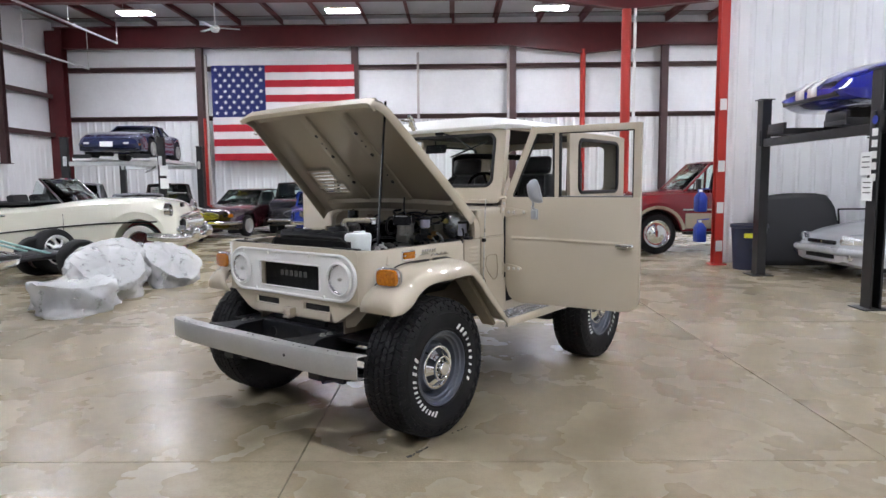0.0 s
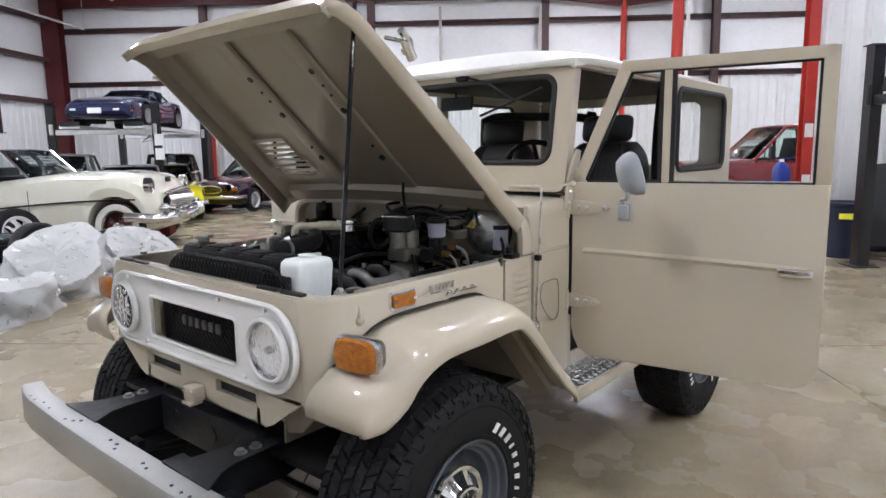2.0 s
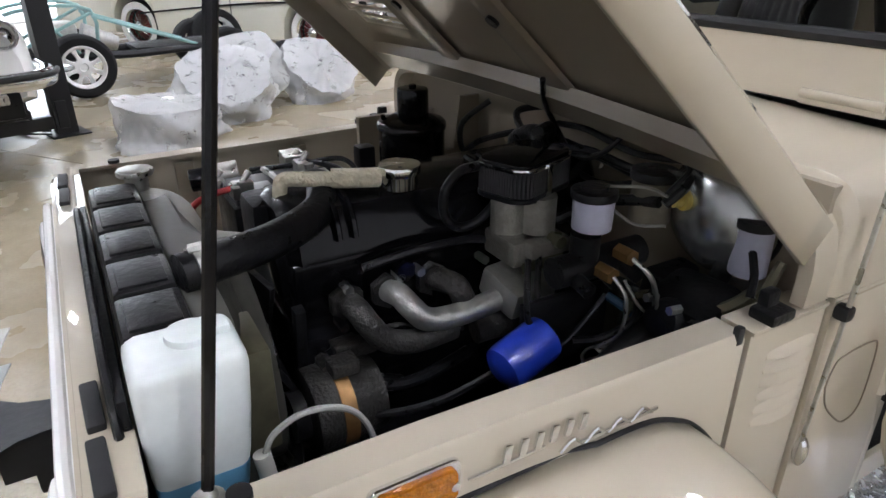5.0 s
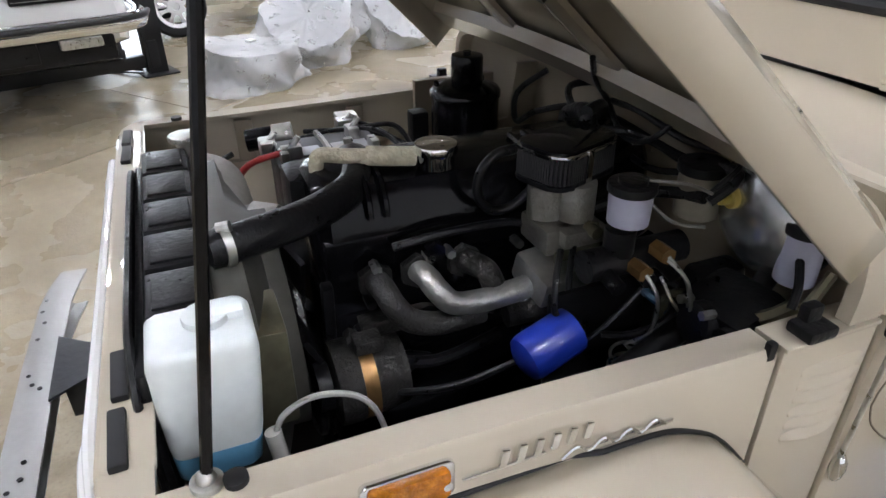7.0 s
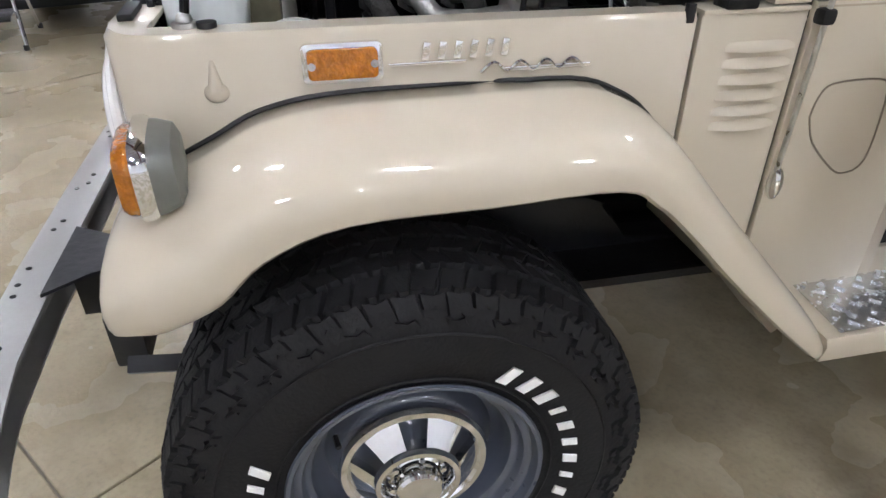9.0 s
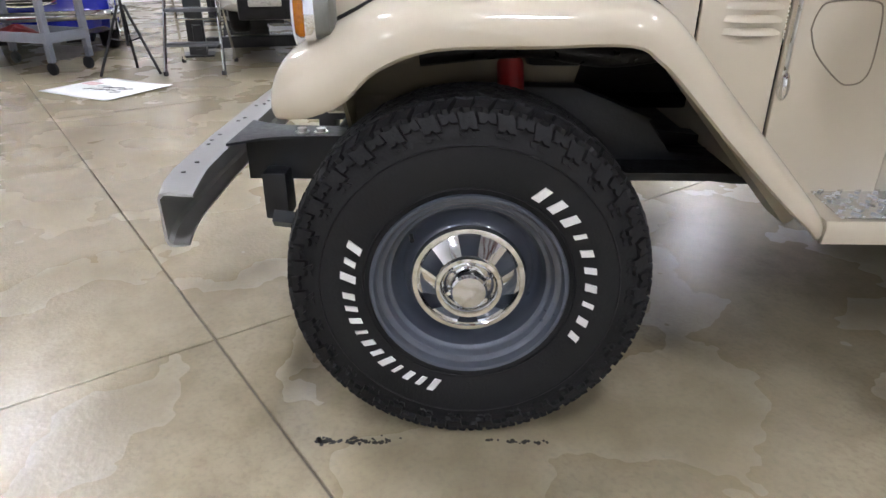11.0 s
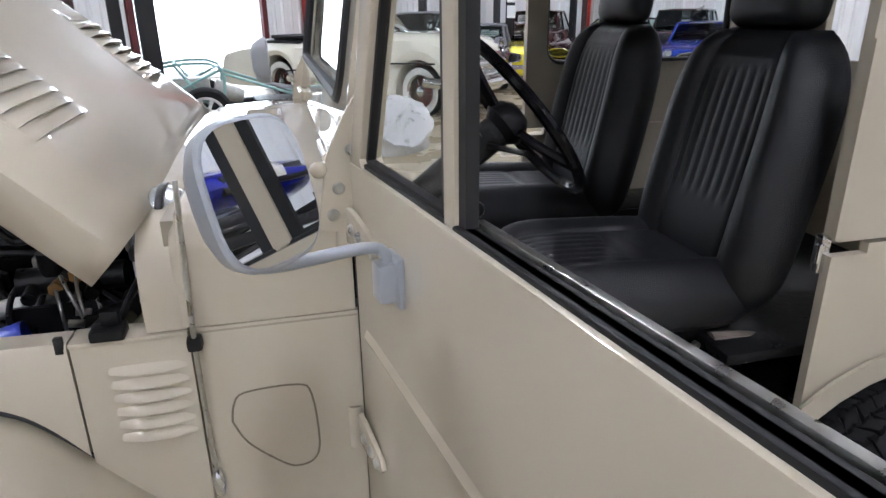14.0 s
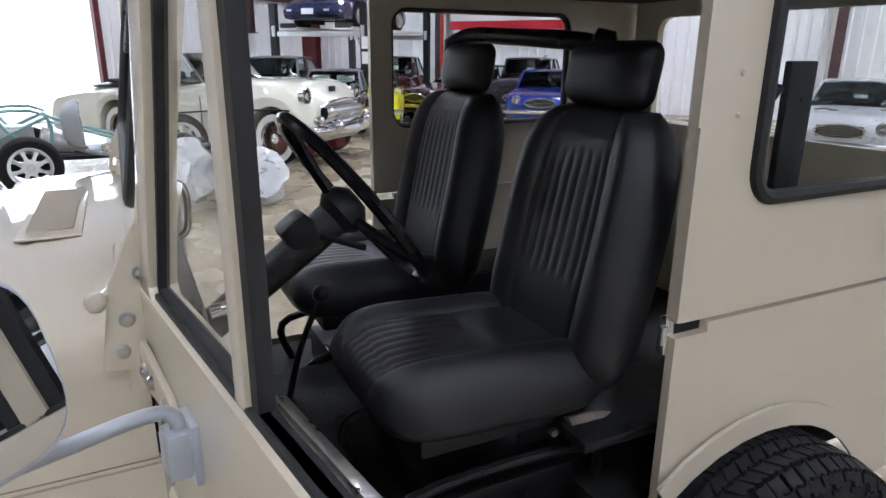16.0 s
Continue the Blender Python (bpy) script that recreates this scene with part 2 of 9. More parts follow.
LEATHERTAN = mat("grey_grip", (0.16, 0.13, 0.11), 0.7, var=0.2, scale=30)
MIRROR = mat("mirror_glass", (0.85, 0.86, 0.87), 0.01, 1.0)
BRACKETG = mat("olive_zinc", (0.16, 0.15, 0.10), 0.45, 0.6, var=0.3, scale=18)

STEELRED = mat("dark_red_steel", (0.105, 0.016, 0.018), 0.5, var=0.25, scale=3, rvar=0.1)
GIRT = mat("brown_girt_steel", (0.07, 0.035, 0.035), 0.55, var=0.25, scale=3)
POSTRED = mat("bright_red_post", (0.42, 0.03, 0.02), 0.4, var=0.15, scale=4, rvar=0.1)
VINYL = mat("white_insulation_vinyl", (0.87, 0.88, 0.90), 0.38, var=0.06, scale=1.2, fine=9, rvar=0.08, bump=0.9, bscale=3.0)
LINER = mat("white_ribbed_metal", (0.80, 0.81, 0.82), 0.42, var=0.05, scale=1.5, rvar=0.06)
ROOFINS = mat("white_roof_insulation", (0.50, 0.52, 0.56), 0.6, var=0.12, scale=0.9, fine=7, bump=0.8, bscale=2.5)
GALV = mat("galvanised_rail", (0.6, 0.6, 0.6), 0.35, 0.8, var=0.2, scale=8)


def concrete():
    m = bpy.data.materials.new("polished_concrete")
    m.use_nodes = True
    t = m.node_tree
    b = t.nodes["Principled BSDF"]
    tc = t.nodes.new("ShaderNodeTexCoord")

    def noise_node(scale, detail, dist=0.0):
        n = t.nodes.new("ShaderNodeTexNoise")
        n.inputs["Scale"].default_value, n.inputs["Detail"].default_value, n.inputs["Distortion"].default_value = scale, detail, dist
        t.links.new(tc.outputs["Object"], n.inputs["Vector"])
        return n

    def ramp(src, lo, hi, a=0.0, c=1.0):
        r = t.nodes.new("ShaderNodeMapRange")
        r.inputs[1].default_value, r.inputs[2].default_value, r.inputs[3].default_value, r.inputs[4].default_value = lo, hi, a, c
        r.interpolation_type = "SMOOTHSTEP"
        t.links.new(src, r.inputs[0])
        return r.outputs[0]

    def mix(fac, a, c):
        x = t.nodes.new("ShaderNodeMix")
        x.data_type = "RGBA"
        t.links.new(fac, x.inputs[0])
        for i, v in ((6, a), (7, c)):
            if isinstance(v, tuple):
                x.inputs[i].default_value = (*v, 1)
            else:
                t.links.new(v, x.inputs[i])
        return x.outputs[2]

    big, mid, fine, blot = noise_node(0.35, 3), noise_node(1.6, 4), noise_node(60, 4), noise_node(0.75, 4)
    pale, grit = noise_node(4.0, 5), noise_node(11.0, 6)
    c = mix(ramp(big.outputs[0], 0.2, 0.8), (0.31, 0.262, 0.172), (0.405, 0.348, 0.240))
    c = mix(ramp(mid.outputs[0], 0.25, 0.95, 0.0, 0.55), c, (0.17, 0.135, 0.070))
    c = mix(ramp(pale.outputs[0], 0.20, 0.95, 0.0, 0.42), c, (0.50, 0.445, 0.335))
    c = mix(ramp(blot.outputs[0], 0.36, 0.95, 0.0, 0.75), c, (0.15, 0.12, 0.062))
    c = mix(ramp(grit.outputs[0], 0.28, 0.95, 0.0, 0.6), c, (0.19, 0.155, 0.095))
    c = mix(ramp(fine.outputs[0], 0.40, 0.85, 0.0, 0.45), c, (0.20, 0.17, 0.125))
    t.links.new(c, b.inputs["Base Color"])
    t.links.new(ramp(mid.outputs[0], 0.2, 0.8, 0.20, 0.34), b.inputs["Roughness"])
    bp = t.nodes.new("ShaderNodeBump")
    bp.inputs["Strength"].default_value, bp.inputs["Distance"].default_value = 0.12, 0.01
    t.links.new(fine.outputs[0], bp.inputs["Height"])
    t.links.new(bp.outputs[0], b.inputs["Normal"])
    b.inputs["Specular IOR Level"].default_value = 0.5
    return m


CONCRETE = concrete()
DARKJOINT = mat("dark_joint", (0.15, 0.125, 0.095), 0.9, var=0.2, scale=10)

# ---- the hall ----
U0, U1, V0, V1, CEIL = -14.1, 14.0, -10.0, 20.2, 7.62
bm = B()
box(bm, ((U0 + U1) / 2, (V0 + V1) / 2, -0.16), (U1 - U0 + 1, V1 - V0 + 1, 0.3))
floor = structure("floor", bm, DARKJOINT, "stained polished concrete slab floor with saw-cut joints", "floor", HALL)
ground_bm = B()
box(ground_bm, (0, 0, -0.36), (400, 400, 0.08))
structure("ground", ground_bm, mat("outside_paving", (0.42, 0.41, 0.39), 0.8, var=0.15, scale=0.4), "pale paved yard outside the hall", "ground", HALL)


def rib_profile(length, pitch=0.3, depth=0.03, flat=0.04):
    out, s = [], 0.0
    while s < length - pitch:
        out += [(s, 0), (s + pitch - 3 * flat, 0), (s + pitch - 2 * flat, depth), (s + pitch - flat, depth)]
        s += pitch
    out.append((length, 0))
    return out


def ribbed(name, p0, direction, normal, length, z0, z1, label, material=None):
    """A ribbed metal sheet that starts at p0 and runs along direction, with ribs towards normal."""
    b2 = B()
    d, n = Vector((*direction, 0)), Vector((*normal, 0))
    rows = []
    for s, o in rib_profile(length):
        q = Vector((*p0, 0)) + d * s + n * o
        rows.append((b2.verts.new(q + Vector((0, 0, z0))), b2.verts.new(q + Vector((0, 0, z1)))))
    for a, c in zip(rows, rows[1:]):
        b2.faces.new((a[0], c[0], c[1], a[1]))
    back = [Vector((*p0, 0)) + d * s - n * 0.06 for s in (0, length)]
    vs = [b2.verts.new(back[0] + Vector((0, 0, z0))), b2.verts.new(back[1] + Vector((0, 0, z0))), b2.verts.new(back[1] + Vector((0, 0, z1))), b2.verts.new(back[0] + Vector((0, 0, z1)))]
    b2.faces.new(vs)
    return structure(name, b2, material or LINER, label, "wall", HALL)


# walls: a plain outer shell, then liner below and vinyl-faced insulation above
bm = B()
box(bm, ((U0 + U1) / 2, V1 + 0.2, CEIL / 2), (U1 - U0 + 0.6, 0.2, CEIL))
structure("wall_north", bm, VINYL, "white vinyl-faced insulation on the steel end wall", "wall", HALL)
bm = B()
box(bm, ((U0 + U1) / 2, V0 - 0.1, CEIL / 2), (U1 - U0 + 0.6, 0.2, CEIL))
structure("wall_south", bm, VINYL, "white insulated wall closing the hall", "wall", HALL)
bm = B()
box(bm, (U1 + 0.1, (V0 + V1) / 2, CEIL / 2), (0.2, V1 - V0, CEIL))
structure("wall_east", bm, VINYL, "white insulated side wall", "wall", HALL)
# the side wall with the open roller door
D0, D1, DH = 7.75, 11.4, 4.6
bm = B()
box(bm, (U0 - 0.1, (V0 + D0) / 2, CEIL / 2), (0.2, D0 - V0, CEIL))
box(bm, (U0 - 0.1, (D1 + V1 + 0.3) / 2, CEIL / 2), (0.2, V1 + 0.3 - D1, CEIL))
box(bm, (U0 - 0.1, (D0 + D1) / 2, (DH + CEIL) / 2), (0.2, D1 - D0, CEIL - DH))
structure("wall_west", bm, VINYL, "white insulated side wall with an open roller door", "wall", HALL)
bm = B()
for v, w in ((D0 - 0.08, 0.16), (D1 + 0.08, 0.16)):
    box(bm, (U0 + 0.06, v, DH / 2), (0.14, w, DH), 0.01)
box(bm, (U0 + 0.06, (D0 + D1) / 2, DH + 0.1), (0.14, D1 - D0 + 0.32, 0.2), 0.01)
structure("door_1", bm, STEELRED, "dark red steel frame of an open overhead door", "door frame", HALL)
bm = B()
box(bm, (U0 - 6, (D0 + D1) / 2, 4.0), (0.05, 34, 14))
structure("backdrop", bm, mat("bright_sky", (0.9, 0.95, 1), 1.0, emit=(0.86, 0.93, 1.0), strength=4.5), "overcast daylight outside the open door", "sky", HALL)

ribbed("wall_panel_north", (U0, V1 + 0.05), (1, 0), (0, -1), U1 - U0, 0.0, 3.95, "white ribbed liner along the lower end wall")
ribbed("wall_panel_west", (U0 + 0.05, D1 + 0.2), (0, 1), (1, 0), V1 - D1 - 0.2, 0.0, 3.4, "white ribbed liner along the lower side wall")
ribbed("wall_panel_west_near", (U0 + 0.05, V0), (0, 1), (1, 0), D0 - V0 - 0.2, 0.0, 3.4, "white ribbed liner along the lower side wall")
ribbed("wall_partition", (5.78, 7.9), (1, 0), (0, -1), U1 - 5.78, 0.0, CEIL, "white ribbed metal partition wall")

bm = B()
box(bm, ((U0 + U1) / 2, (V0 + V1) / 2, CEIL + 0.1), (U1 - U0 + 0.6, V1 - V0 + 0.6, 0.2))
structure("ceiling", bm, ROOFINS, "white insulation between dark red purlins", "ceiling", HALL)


def i_beam(bm, a, b, h, w, t=0.02):
    """A beam from a to b with its top at the given z."""
    a, b = Vector(a), Vector(b)
    d = (b - a).normalized()
    s = Vector((d.y, -d.x, 0))
    for off, hh, ww in ((0, t, w), (-h + t, t, w)):
        for_z = off - t / 2
        c = (a + b) / 2 + Vector((0, 0, for_z))
        m = Matrix((( *s, 0), (*d, 0), (0, 0, 1, 0), (0, 0, 0, 1))).transposed()
        box(bm, c, (ww, (b - a).length, hh), 0, m)
    m = Matrix(((*s, 0), (*d, 0), (0, 0, 1, 0), (0, 0, 0, 1))).transposed()
    box(bm, (a + b) / 2 + Vector((0, 0, -h / 2)), (t, (b - a).length, h - 2 * t), 0, m)
    return bm


for v in (V1 - 0.25, 13.95, 7.65, 1.4, -4.8):
    b2 = B()
    i_beam(b2, (U0 + 0.3, v, 7.35), (5.6, v, 7.30), 0.78, 0.26)
    i_beam(b2, (5.6, v, 7.30), (U1, v, 7.2), 0.78, 0.26)
    prism(b2, [(2.6, 6.56), (5.6, 6.2), (8.6, 6.48), (8.6, 6.6), (2.6, 6.6)], lambda p, q, d: Vector((p, d, q)), v - 0.13, v + 0.13)
    structure("trim_rafter", b2, STEELRED, "dark red steel roof frame beam", "roof beam", HALL)
for i in range(18):
    u = U0 + 0.9 + i * 1.56
    b2 = B()
    box(b2, (u, (V0 + V1) / 2, 7.48), (0.02, V1 - V0, 0.22))
    box(b2, (u + 0.04, (V0 + V1) / 2, 7.375), (0.09, V1 - V0, 0.012))
    box(b2, (u - 0.04, (V0 + V1) / 2, 7.585), (0.09, V1 - V0, 0.012))
    structure("trim_purlin", b2, STEELRED, "dark red roof purlin", "purlin", HALL)
for v in (18.6, 15.8, 11.6, 9.2):
    b2 = B()
    cyl(b2, (U0, v, 7.33), (U1, v, 7.33), 0.012, seg=6)
    structure("trim_bracing", b2, GIRT, "thin dark bracing rod under the roof", "bracing", HALL)


def girts(name, a, b, zs):
    b2 = B()
    a, b = Vector((*a, 0)), Vector((*b, 0))
    d = (b - a).normalized()
    n = Vector((d.y, -d.x, 0))
    m = Matrix(((*d, 0), (*n, 0), (0, 0, 1, 0), (0, 0, 0, 1))).transposed()
    for z in zs:
        box(b2, (a + b) / 2 + Vector((0, 0, z)), ((b - a).length, 0.16, 0.03), 0, m)
        box(b2, (a + b) / 2 + Vector((0, 0, z - 0.07)) - n * 0.06, ((b - a).length, 0.02, 0.16), 0, m)
    return structure(name, b2, GIRT, "dark brown steel wall girts", "girt", HALL)


girts("trim_girts_north", (U0, V1 - 0.06), (U1, V1 - 0.06), (4.1, 5.9))
girts("trim_girts_west", (U0 + 0.16, V1), (U0 + 0.16, D1 + 0.1), (3.5, 4.9, 6.2))
girts("trim_girts_west_near", (U0 + 0.16, D0 - 0.1), (U0 + 0.16, V0), (3.5, 4.9, 6.2))


def h_post(name, u, v, z0, z1, w, d, material, label):
    b2 = B()
    box(b2, (u, v - d / 2, (z0 + z1) / 2), (w, 0.02, z1 - z0))
    box(b2, (u, v + d / 2, (z0 + z1) / 2), (w, 0.02, z1 - z0))
    box(b2, (u, v, (z0 + z1) / 2), (0.02, d, z1 - z0))
    box(b2, (u, v, z0 + 0.012), (w + 0.12, d + 0.12, 0.024))
    return structure(name, b2, material, label, "column", HALL)


h_post("trim_corner_column", U0 + 0.35, V1 - 0.3, 0, 7.2, 0.62, 0.3, STEELRED, "dark red steel corner column")
for u, z1 in ((-8.5, 6.6), (-2.75, 6.6), (3.05, 6.5), (8.6, 6.5)):
    h_post("trim_column", u, V1 - 0.18, 0, z1, 0.24, 0.2, GIRT, "dark brown end wall column with a grey pipe beside it")
for u, z0 in ((-8.42, 0.0), (-0.6, 3.9), (2.7, 0.0)):
    b2 = B()
    box(b2, (u + 0.18, V1 - 0.3, (z0 + 6.3) / 2), (0.09, 0.05, 6.3 - z0))
    structure("trim_downpipe", b2, mat("grey_conduit", (0.45, 0.42, 0.40), 0.5, var=0.1), "grey square conduit on the end wall", "conduit", HALL)
b2 = B()
cyl(b2, (-8.33, V1 - 0.35, 0), (-8.33, V1 - 0.35, 4.0), 0.055, seg=10)
structure("trim_red_pipe", b2, POSTRED, "red pipe beside the end wall column", "pipe", HALL)
h_post("trim_column_red", U0 + 0.3, 12.9, 0, 7.2, 0.24, 0.24, POSTRED, "bright red steel side wall column")
for v in (16.9, 6.2):
    h_post("trim_column_west", U0 + 0.25, v, 2.3 if v > 16 else 0, 7.2, 0.2, 0.2, GIRT, "dark brown side wall column")
for v in (13.95, 19.9):
    b2 = B()
    cyl(b2, (5.6, v, 0), (5.6, v, 6.35), 0.13 if v < 15 else 0.1, seg=24)
    box(b2, (5.6, v, 0.015), (0.4, 0.4, 0.03), 0.004)
    structure("trim_post", b2, POSTRED, "bright red round steel post", "column", HALL)
b2 = B()
box(b2, (5.82, 13.9, 3.25), (0.07, 0.05, 6.5))
box(b2, (8.1, 13.9, 6.45), (4.5, 0.05, 0.09))
structure("trim_white_conduit", b2, WHITE, "white conduit beside the red post", "conduit", HALL)
h_post("trim_post_near", 5.68, 7.62, 0, 7.0, 0.15, 0.16, POSTRED, "bright red steel column at the partition's end")
b2 = B()
for z in (0.35, 1.05, 1.8, 2.9):
    box(b2, (5.68, 7.525, z), (0.12, 0.006, 0.2))
structure("trim_post_stickers", b2, WHITE, "white notices on the red column", "notice", HALL)
# overhead door rails that hang under the roof
for pts in ([(-10.5, 9.6, 6.35), (-10.5, 18.0, 6.35)], [(-14.0 + 2.2, 8.2, 5.6), (-11.8, 18.5, 5.6)]):
    b2 = B()
    tube(b2, pts, 0.035, 8)
    for k in range(4):
        p = Vector(pts[0]).lerp(Vector(pts[1]), k / 3)
        cyl(b2, p, p + Vector((0, 0, 7.3 - p.z)), 0.01, seg=6)
    structure("trim_door_rail", b2, GALV, "galvanised rail hung on thin rods under the roof", "rail", HALL)

# ---- ceiling lamps ----
LAMPGLOW = mat("lamp_diffuser", (1, 1, 1), 0.5, emit=(0.95, 0.975, 1.08), strength=LAMP)
LAMPBODY = mat("lamp_housing", (0.6, 0.6, 0.6), 0.4, var=0.05)
lamp = thing("ceiling_light", "white rectangular high-bay lamp hung under the roof, lit", "lamp", hall(-9.15, 16.6, 6.95), "hall lamps")
b2 = B()
box(b2, (0, 0, 0.05), (1.1, 0.5, 0.07), 0.012)
part("housing", b2, LAMPBODY, lamp)
for sx in (-0.4, 0.4):
    b2 = B()
    cyl(b2, (sx, 0, 0.08), (sx, 0, 0.5), 0.006, seg=6)
    part("rod", b2, GALV, lamp)
for sx in (-0.27, 0.27):
    b2 = B()
    box(b2, (sx, 0, 0.003), (0.46, 0.42, 0.02), 0.004)
    part("diffuser", b2, LAMPGLOW, lamp, "glowing white diffuser")
for v in (16.6, 10.4, 4.2, -2.0, -8.0):
    for u in (-9.15, -2.6, 3.94, 10.5):
        if (u, v) != (-9.15, 16.6) and not (v < -5 and u < 0):
            copy_thing(lamp, hall(u, v, 6.95))

# a still ceiling fan
fan = thing("ceiling_fan", "small white ceiling fan at rest on a long rod", "fan", hall(-6.3, 15.6, 6.25))
b2 = B()
cyl(b2, (0, 0, 0), (0, 0, 1.1), 0.02, seg=8)
part("rod", b2, WHITE, fan)
b2 = B()
lathe(b2, [(0.0, -0.14), (0.1, -0.12), (0.15, -0.03), (0.12, 0.05), (0.0, 0.07)], seg=16)
part("motor", b2, WHITE, fan)
for k in range(3):
    b2 = B()
    box(b2, (0.42, 0, 0), (0.6, 0.12, 0.015), 0.004)
    o = part("blade", b2, WHITE, fan)
    o.matrix_basis = rot3(0, 0, 20 + 120 * k)

# ---- floor slabs ----
us = [U0, -10.55, -7.05, -3.55, -0.06, 3.2, 6.7, 10.3, U1]
vs_ = [V0, -8.0, -4.45, -0.91, 2.65, 6.2, 9.8, 13.3, 16.8, V1]
for a, c in zip(us, us[1:]):
    for d, e in zip(vs_, vs_[1:]):
        b2 = B()
        box(b2, ((a + c) / 2, (d + e) / 2, -0.01), (c - a - 0.006, e - d - 0.006, 0.02), 0.003, None, 1)
        o = link_mesh("slab", b2, CONCRETE, floor, "", False)
        o.matrix_parent_inverse = HALL.inverted()
        o.matrix_basis = HALL

# ---- flag ----
FLAGRED = mat("flag_red", (0.42, 0.015, 0.03), 0.8, var=0.08, scale=3, bump=0.1, bscale=90)
FLAGWHITE = mat("flag_white", (0.72, 0.70, 0.70), 0.8, var=0.05, scale=3, bump=0.1, bscale=90)
FLAGBLUE = mat("flag_blue", (0.018, 0.025, 0.13), 0.8, var=0.1, scale=3, bump=0.1, bscale=90)
flag = thing("flag", "large flag with red and white stripes and starred blue field", "flag", hall(-8.0, V1 - 0.42, 2.44))
FW, FH = 5.25, 3.45


def cloth(bm, x0, x1, z0, z1, off=0.0, nx=40):
    rows = []
    for i in range(nx + 1):
        x = x0 + (x1 - x0) * i / nx
        col = []
        for k in range(3):
            z = z0 + (z1 - z0) * k / 2
            y = 0.035 * math.sin(x * 4.1 + z * 0.7) * (1.1 - z / FH) + 0.015 * math.sin(x * 9 - z)
            col.append((bm.verts.new((x, y - off, z)), bm.verts.new((x, y - off + 0.008, z))))
        rows.append(col)
    for a, c in zip(rows, rows[1:]):
        for k in range(2):
            bm.faces.new((a[k][0], c[k][0], c[k + 1][0], a[k + 1][0]))
            bm.faces.new((a[k][1], a[k + 1][1], c[k + 1][1], c[k][1]))
    return bm


for k in range(13):
    z1 = FH - k * FH / 13
    b2 = B()
    cloth(b2, 1.98 if k < 7 else 0, FW, z1 - FH / 13 + 0.002, z1 - 0.002)
    part("stripe", b2, FLAGRED if k % 2 == 0 else FLAGWHITE, flag, "red stripe" if k % 2 == 0 else "white stripe")
b2 = B()
cloth(b2, 0, 1.978, FH - 7 * FH / 13, FH, 0, 24)
canton = part("canton", b2, FLAGBLUE, flag, "dark blue field with white stars")
b2 = B()
sp = [((0.085 if i % 2 == 0 else 0.034) * math.sin(math.pi * i / 5), (0.085 if i % 2 == 0 else 0.034) * math.cos(math.pi * i / 5)) for i in range(10)]
prism(b2, sp, YP, -0.004, 0.004)
star0 = part("star", b2, FLAGWHITE, canton, "white star", False)
ch = 7 * FH / 13
first = True
for r in range(9):
    for c in range(6 if r % 2 == 0 else 5):
        x = 1.978 * ((c + 0.5) / 6 if r % 2 == 0 else (c + 1) / 6)
        z = FH - ch * (r + 0.75) / 9.5
        y = 0.035 * math.sin(x * 4.1 + z * 0.7) * (1.1 - z / FH) + 0.015 * math.sin(x * 9 - z) - 0.012
        if first:
            star, first = star0, False
        else:
            star = new("star", star0.data)
            star.parent = canton
        star.location = (x, y, z)

# ---- the off-road vehicle: x to its left side, y rearwards, front axle at y = 0.02 ----
car = thing("off_road_vehicle", "beige boxy off-road vehicle with white roof, raised hood and open doors", "vehicle")


def both(fn):
    for s in (1, -1):
        fn(s)


def sheet(bm, pts, s, x, t=0.015, bev=0.004):
    """A body panel of (y, z) points at the side s, its outer face at x."""
    prism(bm, pts, XP, s * (x - t), s * x, bev)


def mir(p, s):
    return (p[0] * s, p[1], p[2])


